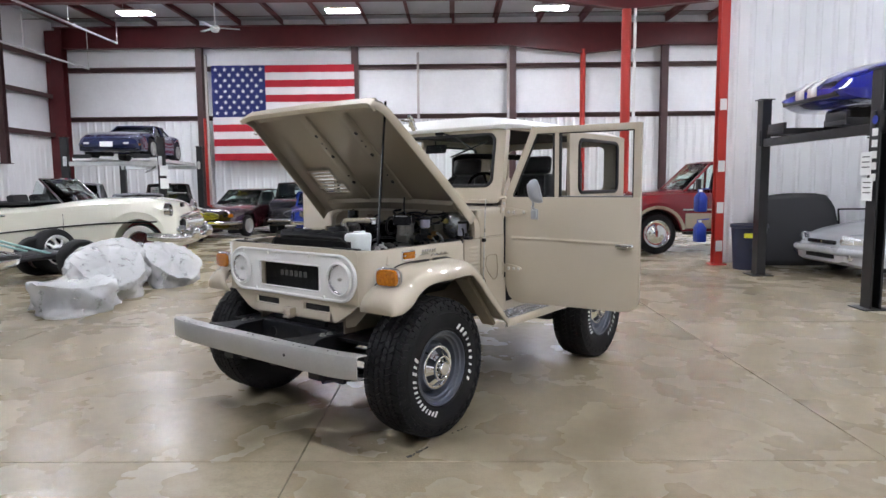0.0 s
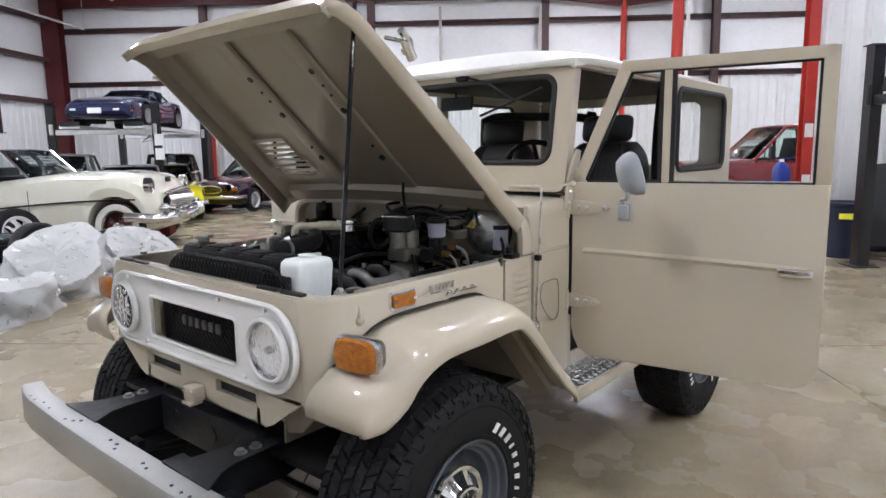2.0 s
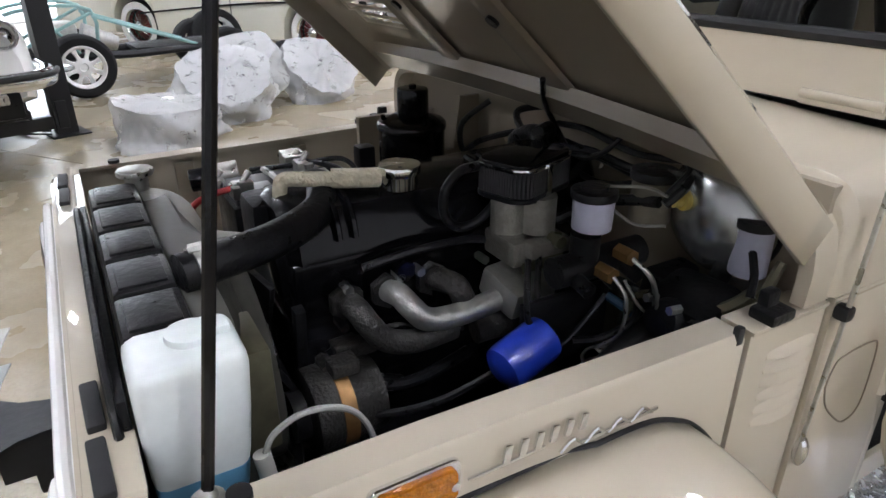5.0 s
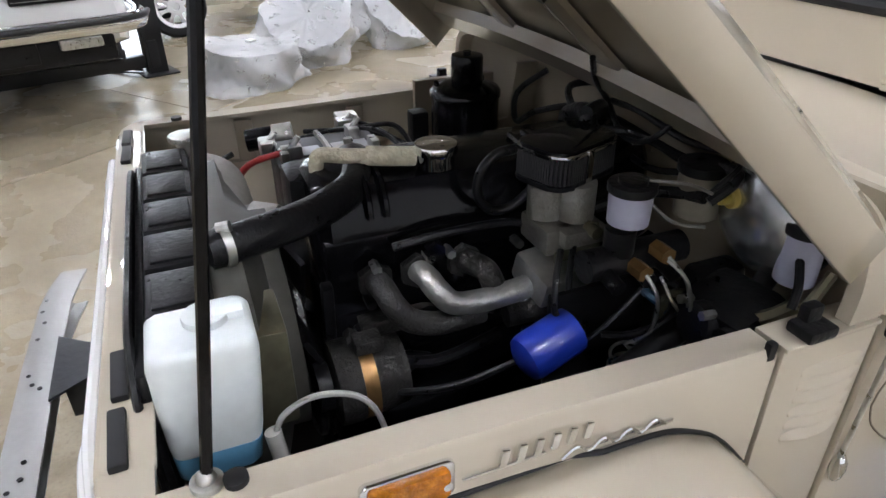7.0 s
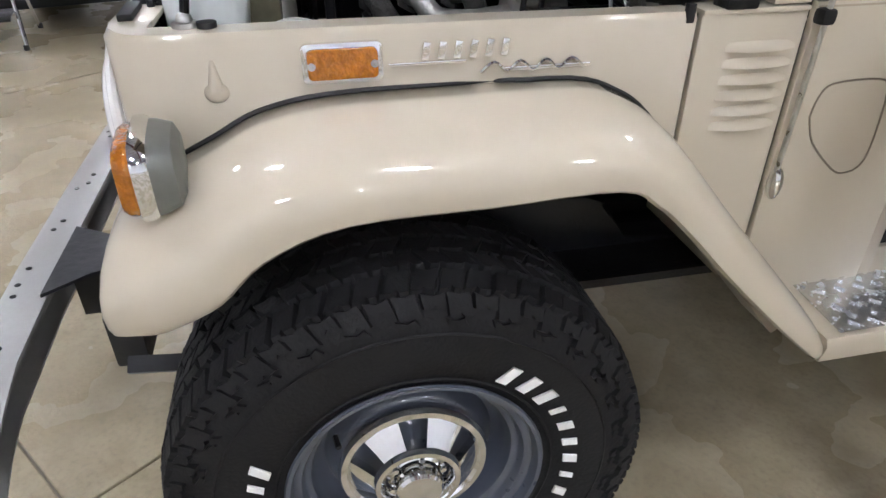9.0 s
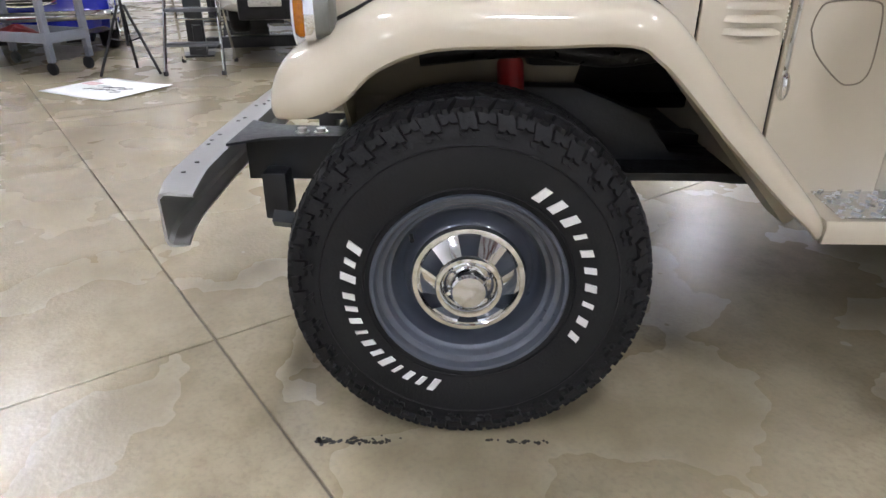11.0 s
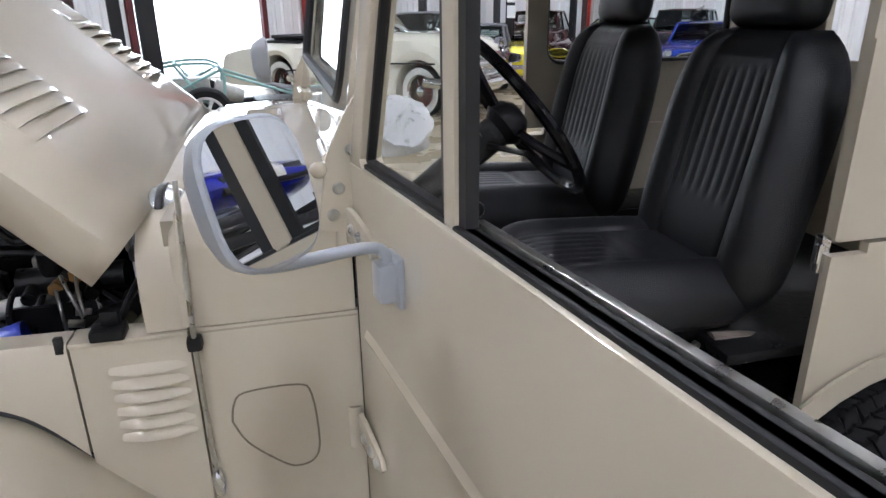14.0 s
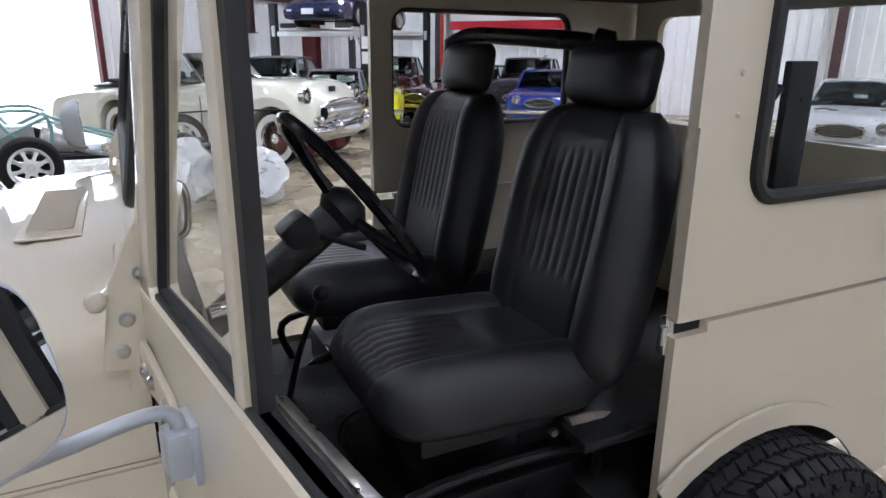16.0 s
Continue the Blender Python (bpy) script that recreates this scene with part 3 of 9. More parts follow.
# chassis -----------------------------------------------------------------
for s in (1, -1):
    b2 = B()
    rail = [Vector((s * 0.36, y, z)) for y, z in ((-0.62, 0.565), (-0.3, 0.565), (-0.1, 0.60), (0.3, 0.62), (0.8, 0.56), (1.7, 0.55), (2.1, 0.62), (2.6, 0.64), (3.0, 0.60))]
    sweep(b2, rail, [(-0.035, -0.065), (0.035, -0.065), (0.035, 0.065), (-0.035, 0.065)], up=(0, 0, 1))
    part("frame_rail", b2, FRAMEBLK, car)
    b2 = B()
    prism(b2, [(s * 0.31, -0.33), (s * 0.42, -0.33), (s * 0.43, -0.50), (s * 0.45, -0.56), (s * 0.51, -0.638), (s * 0.24, -0.638), (s * 0.29, -0.56), (s * 0.30, -0.50)], ZP, 0.630, 0.637)
    gusset = part("gusset_plate", b2, FRAMEBLK, car)
    for y in (-0.40, -0.455):
        b2 = B()
        cyl(b2, (s * 0.385, y, 0.637), (s * 0.385, y, 0.651), 0.014, seg=6)
        cyl(b2, (s * 0.385, y, 0.637), (s * 0.385, y, 0.641), 0.021, seg=16)
        part("bolt", b2, STEEL, gusset)
    b2 = B()
    for k in range(4):
        tube(b2, [(s * 0.47, -0.52 + 0.04 * k, 0.40 - 0.012 * k), (s * 0.47, -0.1, 0.345 - 0.012 * k), (s * 0.47, 0.2, 0.345 - 0.012 * k), (s * 0.47, 0.36 - 0.03 * k, 0.37 - 0.012 * k)], 0.006, 4)
    tube(b2, [(s * 0.47, -0.54, 0.405), (s * 0.47, -0.1, 0.36), (s * 0.47, 0.2, 0.36), (s * 0.47, 0.38, 0.38)], 0.026, 4)
    box(b2, (s * 0.42, -0.53, 0.47), (0.1, 0.07, 0.14), 0.01)
    box(b2, (s * 0.47, -0.40, 0.385), (0.075, 0.03, 0.07), 0.004)
    box(b2, (s * 0.47, 0.02, 0.36), (0.09, 0.15, 0.09), 0.006)
    part("leaf_spring", b2, FRAMEBLK, car)
    b2 = B()
    cyl(b2, (s * 0.53, 0.16, 0.38), (s * 0.53, 0.12, 0.90), 0.034, seg=18)
    part("shock_absorber", b2, REDSHOCK, car, "red painted shock absorber")
    b2 = B()
    for k in range(4):
        tube(b2, [(s * 0.47, 1.75 + 0.04 * k, 0.42 - 0.012 * k), (s * 0.47, 2.2, 0.345 - 0.012 * k), (s * 0.47, 2.5, 0.345 - 0.012 * k), (s * 0.47, 2.95 - 0.05 * k, 0.45 - 0.012 * k)], 0.02, 4)
    part("rear_leaf_spring", b2, FRAMEBLK, car)
b2 = B()
box(b2, (0, -0.325, 0.565), (0.65, 0.07, 0.16), 0.012)
box(b2, (0, -0.30, 0.66), (0.5, 0.03, 0.10), 0.01)
for x in (-0.2, 0.05, 0.22):
    cyl(b2, (x, -0.365, 0.57), (x, -0.355, 0.57), 0.03, seg=16)
part("front_crossmember", b2, FRAMEBLK, car)
b2 = B()
box(b2, (-0.02, -0.47, 0.45), (0.07, 0.1, 0.09), 0.008)
box(b2, (0.1, -0.42, 0.48), (0.12, 0.16, 0.03), 0.004)
tube(b2, [(0.55, -0.16, 0.36), (-0.55, -0.16, 0.36)], 0.018, 10)
tube(b2, [(0.3, -0.28, 0.47), (-0.5, -0.2, 0.40)], 0.016, 10)
part("steering_linkage", b2, FRAMEBLK, car)
for y in (0.02, 2.30):
    b2 = B()
    cyl(b2, (-0.62, y, 0.395), (0.62, y, 0.395), 0.045, seg=18)
    ball(b2, (-0.22 if y < 1 else 0.0, y, 0.395), 0.15, 16, (1, 0.85, 1))
    for s in (1, -1):
        ball(b2, (s * 0.6, y, 0.395), 0.1, 14)
        cyl(b2, (s * 0.6, y, 0.395), (s * 0.72, y, 0.395), 0.12, seg=20)
    part("axle", b2, FRAMEBLK, car)
b2 = B()
box(b2, (0.0, 1.35, 0.50), (0.3, 0.7, 0.2), 0.03)
box(b2, (0, 0.9, 0.60), (0.9, 0.1, 0.08), 0.01)
box(b2, (0, 2.0, 0.58), (0.7, 0.1, 0.08), 0.01)
tube(b2, [(-0.25, 0.6, 0.42), (-0.3, 1.5, 0.40), (-0.35, 2.2, 0.55), (-0.3, 3.0, 0.42)], 0.03, 8)
part("driveline", b2, FRAMEBLK, car)
for s in (1, -1):
    b2 = B()
    prism(b2, [(0.02, 0.55), (0.78, 0.55), (0.78, 0.62), (0.55, 0.62), (0.50, 0.72), (0.30, 0.80), (0.02, 0.80)], XP, s * 0.46, s * 0.53, 0.01)
    part("frame_bracket", b2, FRAMEBLK, car)

# bumper ------------------------------------------------------------------
b2 = B()
plan = [(-0.885, -0.672), (-0.80, -0.697), (-0.70, -0.712), (-0.4, -0.722), (0, -0.724), (0.4, -0.722), (0.70, -0.712), (0.80, -0.697), (0.885, -0.672)]
prof = [(-0.090, 0.630), (-0.018, 0.634), (-0.006, 0.630), (0.0, 0.618), (0.0, 0.520), (-0.006, 0.506), (-0.018, 0.502), (-0.060, 0.505), (-0.060, 0.510), (-0.018, 0.508), (-0.008, 0.516), (-0.006, 0.618), (-0.018, 0.628), (-0.090, 0.624)]
rows = []
for i, (x, y) in enumerate(plan):
    depth = 1.0 if 0 < i < len(plan) - 1 else 0.9
    rows.append([Vector((x, y - o * depth, z)) for o, z in prof])
loft(b2, rows)
bumper = part("front_bumper", b2, SILVERPAINT, car, "silver painted steel channel bumper with bolt holes")
random.seed(4)
for x in (-0.72, -0.66, -0.60, -0.52, -0.36, -0.32, -0.30, -0.05, 0.0, 0.03, 0.20, 0.24, 0.40, 0.46, 0.50, 0.66, 0.74):
    b2 = B()
    y = -0.685 + random.uniform(-0.012, 0.025)
    cyl(b2, (x, y, 0.628), (x, y, 0.6345), 0.006, seg=10)
    part("bolt_hole", b2, BLACKSAT, bumper)
b2 = B()
cyl(b2, (0.36, -0.727, 0.575), (0.36, -0.70, 0.575), 0.008, seg=12)
part("bolt_hole", b2, BLACKSAT, bumper)

# front panel -------------------------------------------------------------
b2 = B()
plate_with_hole(b2, rounded(-0.605, 0.605, 0.815, 1.142, 0.03), rounded(-0.29, 0.29, 0.875, 1.045, 0.03), YP, -0.372, -0.350)
front_panel = part("front_panel", b2, BEIGE, car)
b2 = B()
prism(b2, [(-0.12, 0.813), (0.12, 0.813), (0.12, 0.70), (-0.12, 0.70)], YP, -0.372, -0.352)
part("lower_panel", b2, BEIGE, front_panel)
for s in (1, -1):
    for nm, q in (("slot_top", [(0.12, 0.813), (0.38, 0.813), (0.38, 0.80), (0.12, 0.80)]), ("slot_bottom", [(0.12, 0.758), (0.38, 0.758), (0.38, 0.70), (0.12, 0.70)]), ("lower_wing", [(0.36, 0.813), (0.605, 0.83), (0.45, 0.72), (0.40, 0.70), (0.36, 0.70)])):
        b2 = B()
        prism(b2, [(s * p, r) for p, r in q], YP, -0.372, -0.352)
        part(nm, b2, BEIGE, front_panel)
b2 = B()
prism(b2, [(-0.41, 0.70), (0.41, 0.70), (0.41, 0.706), (-0.41, 0.706)], YP, -0.372, -0.29)
part("lower_lip", b2, BEIGE, front_panel)
b2 = B()
box(b2, (0, -0.335, 1.143), (1.20, 0.062, 0.010), 0.004)
part("top_flange", b2, BEIGE, front_panel)
for s in (1, -1):
    b2 = B()
    prism(b2, rounded(0.12, 0.36, 0.757, 0.802, 0.012, 3), lambda p, q, d: Vector((p * s, d, q)), -0.352, -0.349)
    part("slot_screen", b2, CONDENSER, front_panel, "dark mesh behind the slot")
    for x in (0.424, 0.546):
        b2 = B()
        box(b2, (s * x, -0.345, 1.152), (0.102, 0.022, 0.012), 0.004, rot3(0, 0, s * 2))
        part("rubber_pad", b2, SEALRUB, front_panel)
b2 = B()
box(b2, (0.02, -0.40, 0.735), (0.07, 0.05, 0.055), 0.01)
box(b2, (0.02, -0.41, 0.703), (0.06, 0.05, 0.012), 0.004)
for x in (-0.005, 0.045):
    cyl(b2, (x, -0.43, 0.748), (x, -0.42, 0.748), 0.008, seg=8)
part("crank_bracket", b2, BEIGE, car)
# bezel
b2 = B()
outer, inner = rounded(-0.602, 0.602, 0.842, 1.112, 0.132, 10), rounded(-0.292, 0.292, 0.882, 1.042, 0.02, 10)
plate_with_hole(b2, outer, inner, YP, -0.386, -0.373)
sweep(b2, [Vector((p, -0.388, q)) for p, q in outer], circle(0.0095, 8), True)
sweep(b2, [Vector((p, -0.385, q)) for p, q in inner], circle(0.007, 6), True)
bezel = part("headlight_bezel", b2, WHITE, car, "white grille and headlight surround")
for x, z in ((-0.46, 1.098), (0.46, 1.098), (-0.2, 1.095), (0.2, 1.095), (-0.33, 0.857), (0.33, 0.857)):
    b2 = B()
    cyl(b2, (x, -0.396, z), (x, -0.382, z), 0.009, seg=10)
    part("screw", b2, WHITE, bezel)
# grille
BADGE = mat("dark_grey_badge", (0.16, 0.16, 0.16), 0.4, 0.5, var=0.15, scale=30)
b2 = B()
box(b2, (0, -0.322, 0.96), (0.62, 0.006, 0.20))
grille = part("grille", b2, CONDENSER, car, "black expanded mesh grille")
b2 = B()
for k in range(34):
    for d in (1, -1):
        x = -0.46 + k * 0.028
        a, c = Vector((x, -0.33, 0.87)), Vector((x + d * 0.17, -0.33, 1.05))
        if abs(a.x) < 0.46:
            lo, hi = max(-0.29, min(a.x, c.x)), min(0.29, max(a.x, c.x))
            if hi - lo > 0.02:
                f0, f1 = (lo - a.x) / (c.x - a.x), (hi - a.x) / (c.x - a.x)
                cyl(b2, a.lerp(c, min(f0, f1)), a.lerp(c, max(f0, f1)), 0.0022, seg=4, caps=False)
part("mesh", b2, BLACKSAT, grille)
for k in range(6):
    b2 = B()
    box(b2, (-0.1125 + k * 0.045, -0.345, 0.968), (0.024, 0.010, 0.036), 0.004)
    part("badge_bar", b2, BADGE, grille, "plain grey badge bar")


def headlight(s):
    c = Vector((s * 0.476, -0.392, 0.975))
    mm = Matrix.Translation(c) @ rot3(90, 0, 0)
    b3 = B()
    lathe(b3, [(0.0, -0.03), (0.05, -0.022), (0.085, 0.0), (0.092, 0.012)], mm, 36)
    hl = part("headlight", b3, REFLECTOR, car, "round clear headlight in a white surround")
    b3 = B()
    lathe(b3, [(0.0, 0.034), (0.03, 0.033), (0.06, 0.028), (0.085, 0.017), (0.090, 0.010), (0.085, 0.007), (0.0, 0.024)], mm, 36)
    part("lens", b3, LENS, hl, "clear ribbed lens").visible_shadow = False
    b3 = B()
    lathe(b3, [(0.089, 0.004), (0.089, 0.018), (0.094, 0.022), (0.102, 0.018), (0.106, 0.004)], mm, 36)
    part("ring", b3, WHITE, hl)
    b3 = B()
    cyl(b3, c + Vector((0, 0.006, 0)), c + Vector((0, -0.010, 0)), 0.012, 0.008, 14, bev=0.002)
    part("bulb", b3, STEEL, hl)


both(headlight)


# side panels beside the engine bay --------------------------------------
def side_panel(s):
    b3 = B()
    plan = [(0.598, -0.372), (0.640, -0.366), (0.672, -0.348), (0.692, -0.318), (0.700, -0.28), (0.702, 0.0), (0.712, 0.3), (0.720, 0.508)]
    zl = [0.82, 0.82, 0.84, 0.88, 0.93, 1.0, 1.0, 0.89]
    rows = []
    for (x, y), z in zip(plan, zl):
        rows.append([Vector((s * x, y, z)), Vector((s * x, y, 1.138)), Vector((s * (x - 0.006), y + (0.006 if x < 0.69 else 0), 1.148)),
                     Vector((s * (x - 0.055 if y > -0.3 else min(x, 0.645)), max(y, -0.306), 1.148)), Vector((s * (x - 0.055 if y > -0.3 else min(x, 0.645)), max(y, -0.306), 1.138)),
                     Vector((s * (x - 0.014), y + (0.014 if x < 0.69 else 0), 1.130)), Vector((s * (x - 0.014), y + (0.014 if x < 0.69 else 0), z))])
    loft(b3, rows)
    part("hood_side_panel", b3, BEIGE, car)
    # louvre panel and cowl side
    b3 = B()
    sheet(b3, [(0.513, 0.90), (0.700, 0.695), (0.700, 1.148), (0.513, 1.148)], s, 0.726)
    box(b3, (s * 0.70, 0.606, 1.148), (0.06, 0.186, 0.008), 0.002)
    panel = part("louvre_panel", b3, BEIGE, car)
    for k in range(6):
        z = 1.098 - k * 0.0265
        b4 = B()
        ring = []
        for i in range(9):
            y = 0.565 + 0.125 * i / 8
            e = min(1.0, 3.2 * min(i, 8 - i) / 8)
            ring.append([Vector((s * 0.725, y, z + 0.003)), Vector((s * (0.726 + 0.010 * e), y, z - 0.006)), Vector((s * (0.727 + 0.012 * e), y, z - 0.013)), Vector((s * 0.725, y, z - 0.0135))])
        loft(b4, ring)
        part("louvre", b4, BEIGE, panel)
    b3 = B()
    sheet(b3, [(0.704, 0.69), (0.80, 0.585), (0.99, 0.56), (0.99, 1.158), (0.704, 1.158)], s, 0.735, 0.015, 0.003)
    cs = part("cowl_side", b3, BEIGE, car)
    # fuel and vent cover
    out = [(0.752, 0.965), (0.758, 1.0), (0.78, 1.022), (0.87, 1.024), (0.895, 1.0), (0.902, 0.90), (0.892, 0.860), (0.865, 0.848), (0.835, 0.858), (0.775, 0.915)]
    b3 = B()
    path = smooth_path([Vector((s * 0.7355, *p)) for p in out] + [Vector((s * 0.7355, *out[0]))], 4)[:-1]
    sweep(b3, path, circle(0.0019, 6), True)
    part("cover_seam", b3, mat("seam_shadow_gap", (0.20, 0.17, 0.13), 0.7), cs, "groove round an oval side cover")
    b3 = B()
    box(b3, (s * 0.733, 0.847, 1.150), (0.006, 0.28, 0.003))
    part("panel_seam", b3, BEIGE_DIM, cs)
    b3 = B()
    box(b3, (s * 0.708, 1.006, 0.97), (0.05, 0.028, 0.80), 0.006)
    part("door_pillar", b3, BEIGE, car)
    # lower rocker below the door
    b3 = B()
    sheet(b3, [(0.81, 0.56), (2.03, 0.56), (2.03, 0.66), (0.992, 0.66), (0.992, 0.60), (0.81, 0.60)], s, 0.728)
    part("rocker", b3, BEIGE, car)
    # step with tread plate
    b3 = B()
    prism(b3, [(s * 0.70, 0.575), (s * 0.885, 0.560), (s * 0.892, 0.545), (s * 0.885, 0.505), (s * 0.875, 0.502), (s * 0.872, 0.545), (s * 0.70, 0.562)], YP, 0.805, 1.98)
    st = part("step", b3, BEIGE, car)
    st.location.z = 0.02
    b3 = B()
    prism(b3, [(s * 0.725, 0.5755), (s * 0.876, 0.5632), (s * 0.876, 0.5652), (s * 0.725, 0.5775)], YP, 0.84, 1.95)
    random.seed(2)
    for i in range(24):
        for j in range(6):
            x, y = 0.738 + 0.024 * j, 0.862 + 0.044 * i + (0.022 if j % 2 else 0)
            z = 0.5775 - (x - 0.725) * 0.0815
            box(b3, (s * x, y, z + 0.0015), (0.021, 0.009, 0.006), 0.0, rot3(0, s * 4.6, 45 if j % 2 else -45))
    part("tread_plate", b3, DIAMOND, st, "polished diamond tread plate", False)
    # fender
    S = [(-0.386, 0.802, -0.370, 0.800), (-0.400, 0.848, -0.386, 0.802), (-0.394, 0.890, -0.376, 0.804), (-0.366, 0.926, -0.350, 0.806), (-0.318, 0.956, -0.308, 0.812), (-0.235, 0.997, -0.24, 0.842), (-0.165, 1.031, -0.175, 0.900), (-0.06, 1.049, -0.06, 0.942), (0.14, 1.052, 0.14, 0.948), (0.31, 1.052, 0.325, 0.952),
         (0.39, 1.028, 0.385, 0.922), (0.45, 0.985, 0.44, 0.873), (0.56, 0.862, 0.545, 0.765), (0.68, 0.732, 0.665, 0.650), (0.785, 0.615, 0.775, 0.553), (0.812, 0.588, 0.802, 0.530)]
    stations = smooth_path([Vector((a, b, 0)) for a, b, c, d in S], 4), smooth_path([Vector((c, d, 0)) for a, b, c, d in S], 4)
    rows = []
    n = len(stations[0])
    for i, (I, O) in enumerate(zip(*stations)):
        e = min(1.0, i / 7.0)
        w = (0.205 + 0.014 * e) * (0.80 + 0.20 * min(1.0, i / 14.0) ** 0.6)
        if i > n - 6:
            w *= 1 - 0.04 * (i - n + 6)
        row = []
        for f, g in ((0.0, 0.0), (0.30, 0.015), (0.56, 0.06), (0.76, 0.16), (0.90, 0.33), (0.98, 0.55), (1.0, 0.78), (0.985, 0.95), (0.955, 1.0), (0.92, 0.985)):
            xi = 0.695 - 0.06 * max(0.0, 1 - i / 12.0)
            row.append(Vector((s * (xi + (0.695 + w - xi) * f), I.x + (O.x - I.x) * g, I.y + (O.y - I.y) * g)))
        rows.append(row)
    b3 = B()
    loft(b3, rows, closed_ring=False)
    bmesh.ops.remove_doubles(b3, verts=b3.verts[:], dist=1e-4)
    fender = part("fender", b3, BEIGE, car)
    sol = fender.modifiers.new("thickness", "SOLIDIFY")
    sol.thickness, sol.offset = 0.006, 0 if s > 0 else 0
    b3 = B()
    sweep(b3, [Vector((s * (0.704 + 0.012 * (p.x > 0.2)), p.x, p.y + 0.005)) for p in stations[0][15:-8]], circle(0.0045, 6))
    part("fender_welt", b3, SEALRUB, fender, "black rubber welt between fender and body")
    b3 = B()
    apron = [(0.69, 0.978), (0.66, 0.965), (0.50, 0.83), (0.41, 0.75), (0.41, 0.62), (0.40, 0.62), (0.40, 0.757), (0.495, 0.84), (0.655, 0.975), (0.69, 0.988)]
    prism(b3, [(s * p, q) for p, q in apron], YP, -0.30, 0.30)
    prism(b3, [(s * 0.62, 0.80), (s * 0.69, 0.83), (s * 0.69, 0.96), (s * 0.42, 0.80), (s * 0.42, 0.66), (s * 0.50, 0.68)], YP, -0.30, -0.29)
    sheet(b3, [(0.44, 0.90), (0.66, 0.66), (0.72, 0.64), (0.78, 0.56), (0.78, 0.60), (0.55, 0.92), (0.40, 1.03), (0.38, 1.0)], s, 0.70, 0.01)
    part("inner_fender", b3, BEIGE_DIM, car)
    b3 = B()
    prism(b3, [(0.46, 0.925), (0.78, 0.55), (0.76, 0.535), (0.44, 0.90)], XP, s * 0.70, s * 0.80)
    part("fender_liner", b3, BEIGE_DIM, car)
    # amber side marker
    b3 = B()
    prism(b3, rounded(-0.098, 0.020, 1.071, 1.129, 0.010, 4), lambda p, q, d: Vector((s * d, p, q)), 0.698, 0.710, 0.003)
    mk = part("side_marker", b3, CHROME, car, "chrome framed amber side marker")
    b3 = B()
    prism(b3, rounded(-0.090, 0.012, 1.078, 1.122, 0.008, 4), lambda p, q, d: Vector((s * d, p, q)), 0.708, 0.719, 0.004)
    part("lens", b3, AMBER, mk, "amber lens")
    for y in (-0.084, 0.006):
        b3 = B()
        cyl(b3, (s * 0.717, y, 1.100), (s * 0.722, y, 1.100), 0.006, seg=10)
        part("screw", b3, CHROME, mk)
    # badge as plain chrome shapes
    b3 = B()
    box(b3, (s * 0.713, 0.085, 1.094), (0.004, 0.115, 0.004), 0.001)
    badge = part("side_badge", b3, CHROME, car, "plain chrome badge shapes")
    for k in range(6):
        b3 = B()
        box(b3, (s * 0.716, 0.082 + k * 0.024, 1.112), (0.006, 0.011, 0.026), 0.002, rot3(-10, 0, 0))
        part("badge_bar", b3, CHROME, badge)
    b3 = B()
    sweep(b3, smooth_path([Vector((s * 0.718, 0.165 + 0.0205 * k, 1.082 + (0.008 if k % 2 else -0.006))) for k in range(9)], 4), circle(0.003, 6))
    box(b3, (s * 0.718, 0.27, 1.079), (0.004, 0.14, 0.006), 0.001)
    part("badge_script", b3, CHROME, badge)
    # small tear-drop drain bump
    b3 = B()
    ball(b3, (s * 0.700, -0.220, 1.066), 0.018, 14, (0.5, 1, 0.85))
    cyl(b3, (s * 0.700, -0.220, 1.069), (s * 0.699, -0.220, 1.112), 0.012, 0.003, 12)
    part("washer_blister", b3, BEIGE, car)
    # turn signal on the fender
    c = Vector((s * 0.795, -0.315, 1.003))
    b3 = B()
    mm = Matrix.Translation(c) @ rot3(90, 0, s * 6)
    def sup(r, k, z):
        return [mm @ Vector((0.078 * r * math.copysign(abs(math.cos(a)) ** 0.5, math.cos(a)), 0.052 * k * math.copysign(abs(math.sin(a)) ** 0.5, math.sin(a)), z)) for a in [2 * math.pi * i / 28 for i in range(28)]]
    loft(b3, [sup(0.6, 0.6, -0.048), sup(0.85, 0.85, -0.040), sup(0.97, 0.97, -0.018), sup(1.0, 1.0, 0.0)])
    ts = part("turn_signal", b3, mat("grey_lamp_body", (0.16, 0.165, 0.15), 0.35, 0.4, var=0.15) if s > 0 else bpy.data.materials["grey_lamp_body"], car, "amber turn signal with chrome rim on a rubber foot")
    b3 = B()
    loft(b3, [sup(1.0, 1.0, -0.012), sup(1.06, 1.09, -0.004), sup(1.06, 1.09, 0.008), sup(0.96, 0.95, 0.012)])
    part("rim", b3, CHROME, ts)
    b3 = B()
    loft(b3, [sup(0.95, 0.94, 0.008), sup(0.94, 0.93, 0.022), sup(0.86, 0.84, 0.030), sup(0.4, 0.4, 0.033)])
    part("lens", b3, AMBER, ts, "amber lens")
    b3 = B()
    cyl(b3, c + Vector((0, 0.03, -0.03)), c + Vector((0, 0.035, -0.085)), 0.030, 0.034, 16)
    part("foot", b3, SEALRUB, ts)
    # hood latch base
    b3 = B()
    box(b3, (s * 0.712, 0.575, 1.160), (0.045, 0.055, 0.02), 0.006)
    box(b3, (s * 0.700, 0.578, 1.180), (0.02, 0.03, 0.03), 0.006)
    part("hood_catch", b3, BLACKSAT, car)
    b3 = B()
    box(b3, (s * 0.715, 0.497, 1.146), (0.012, 0.014, 0.03), 0.003)
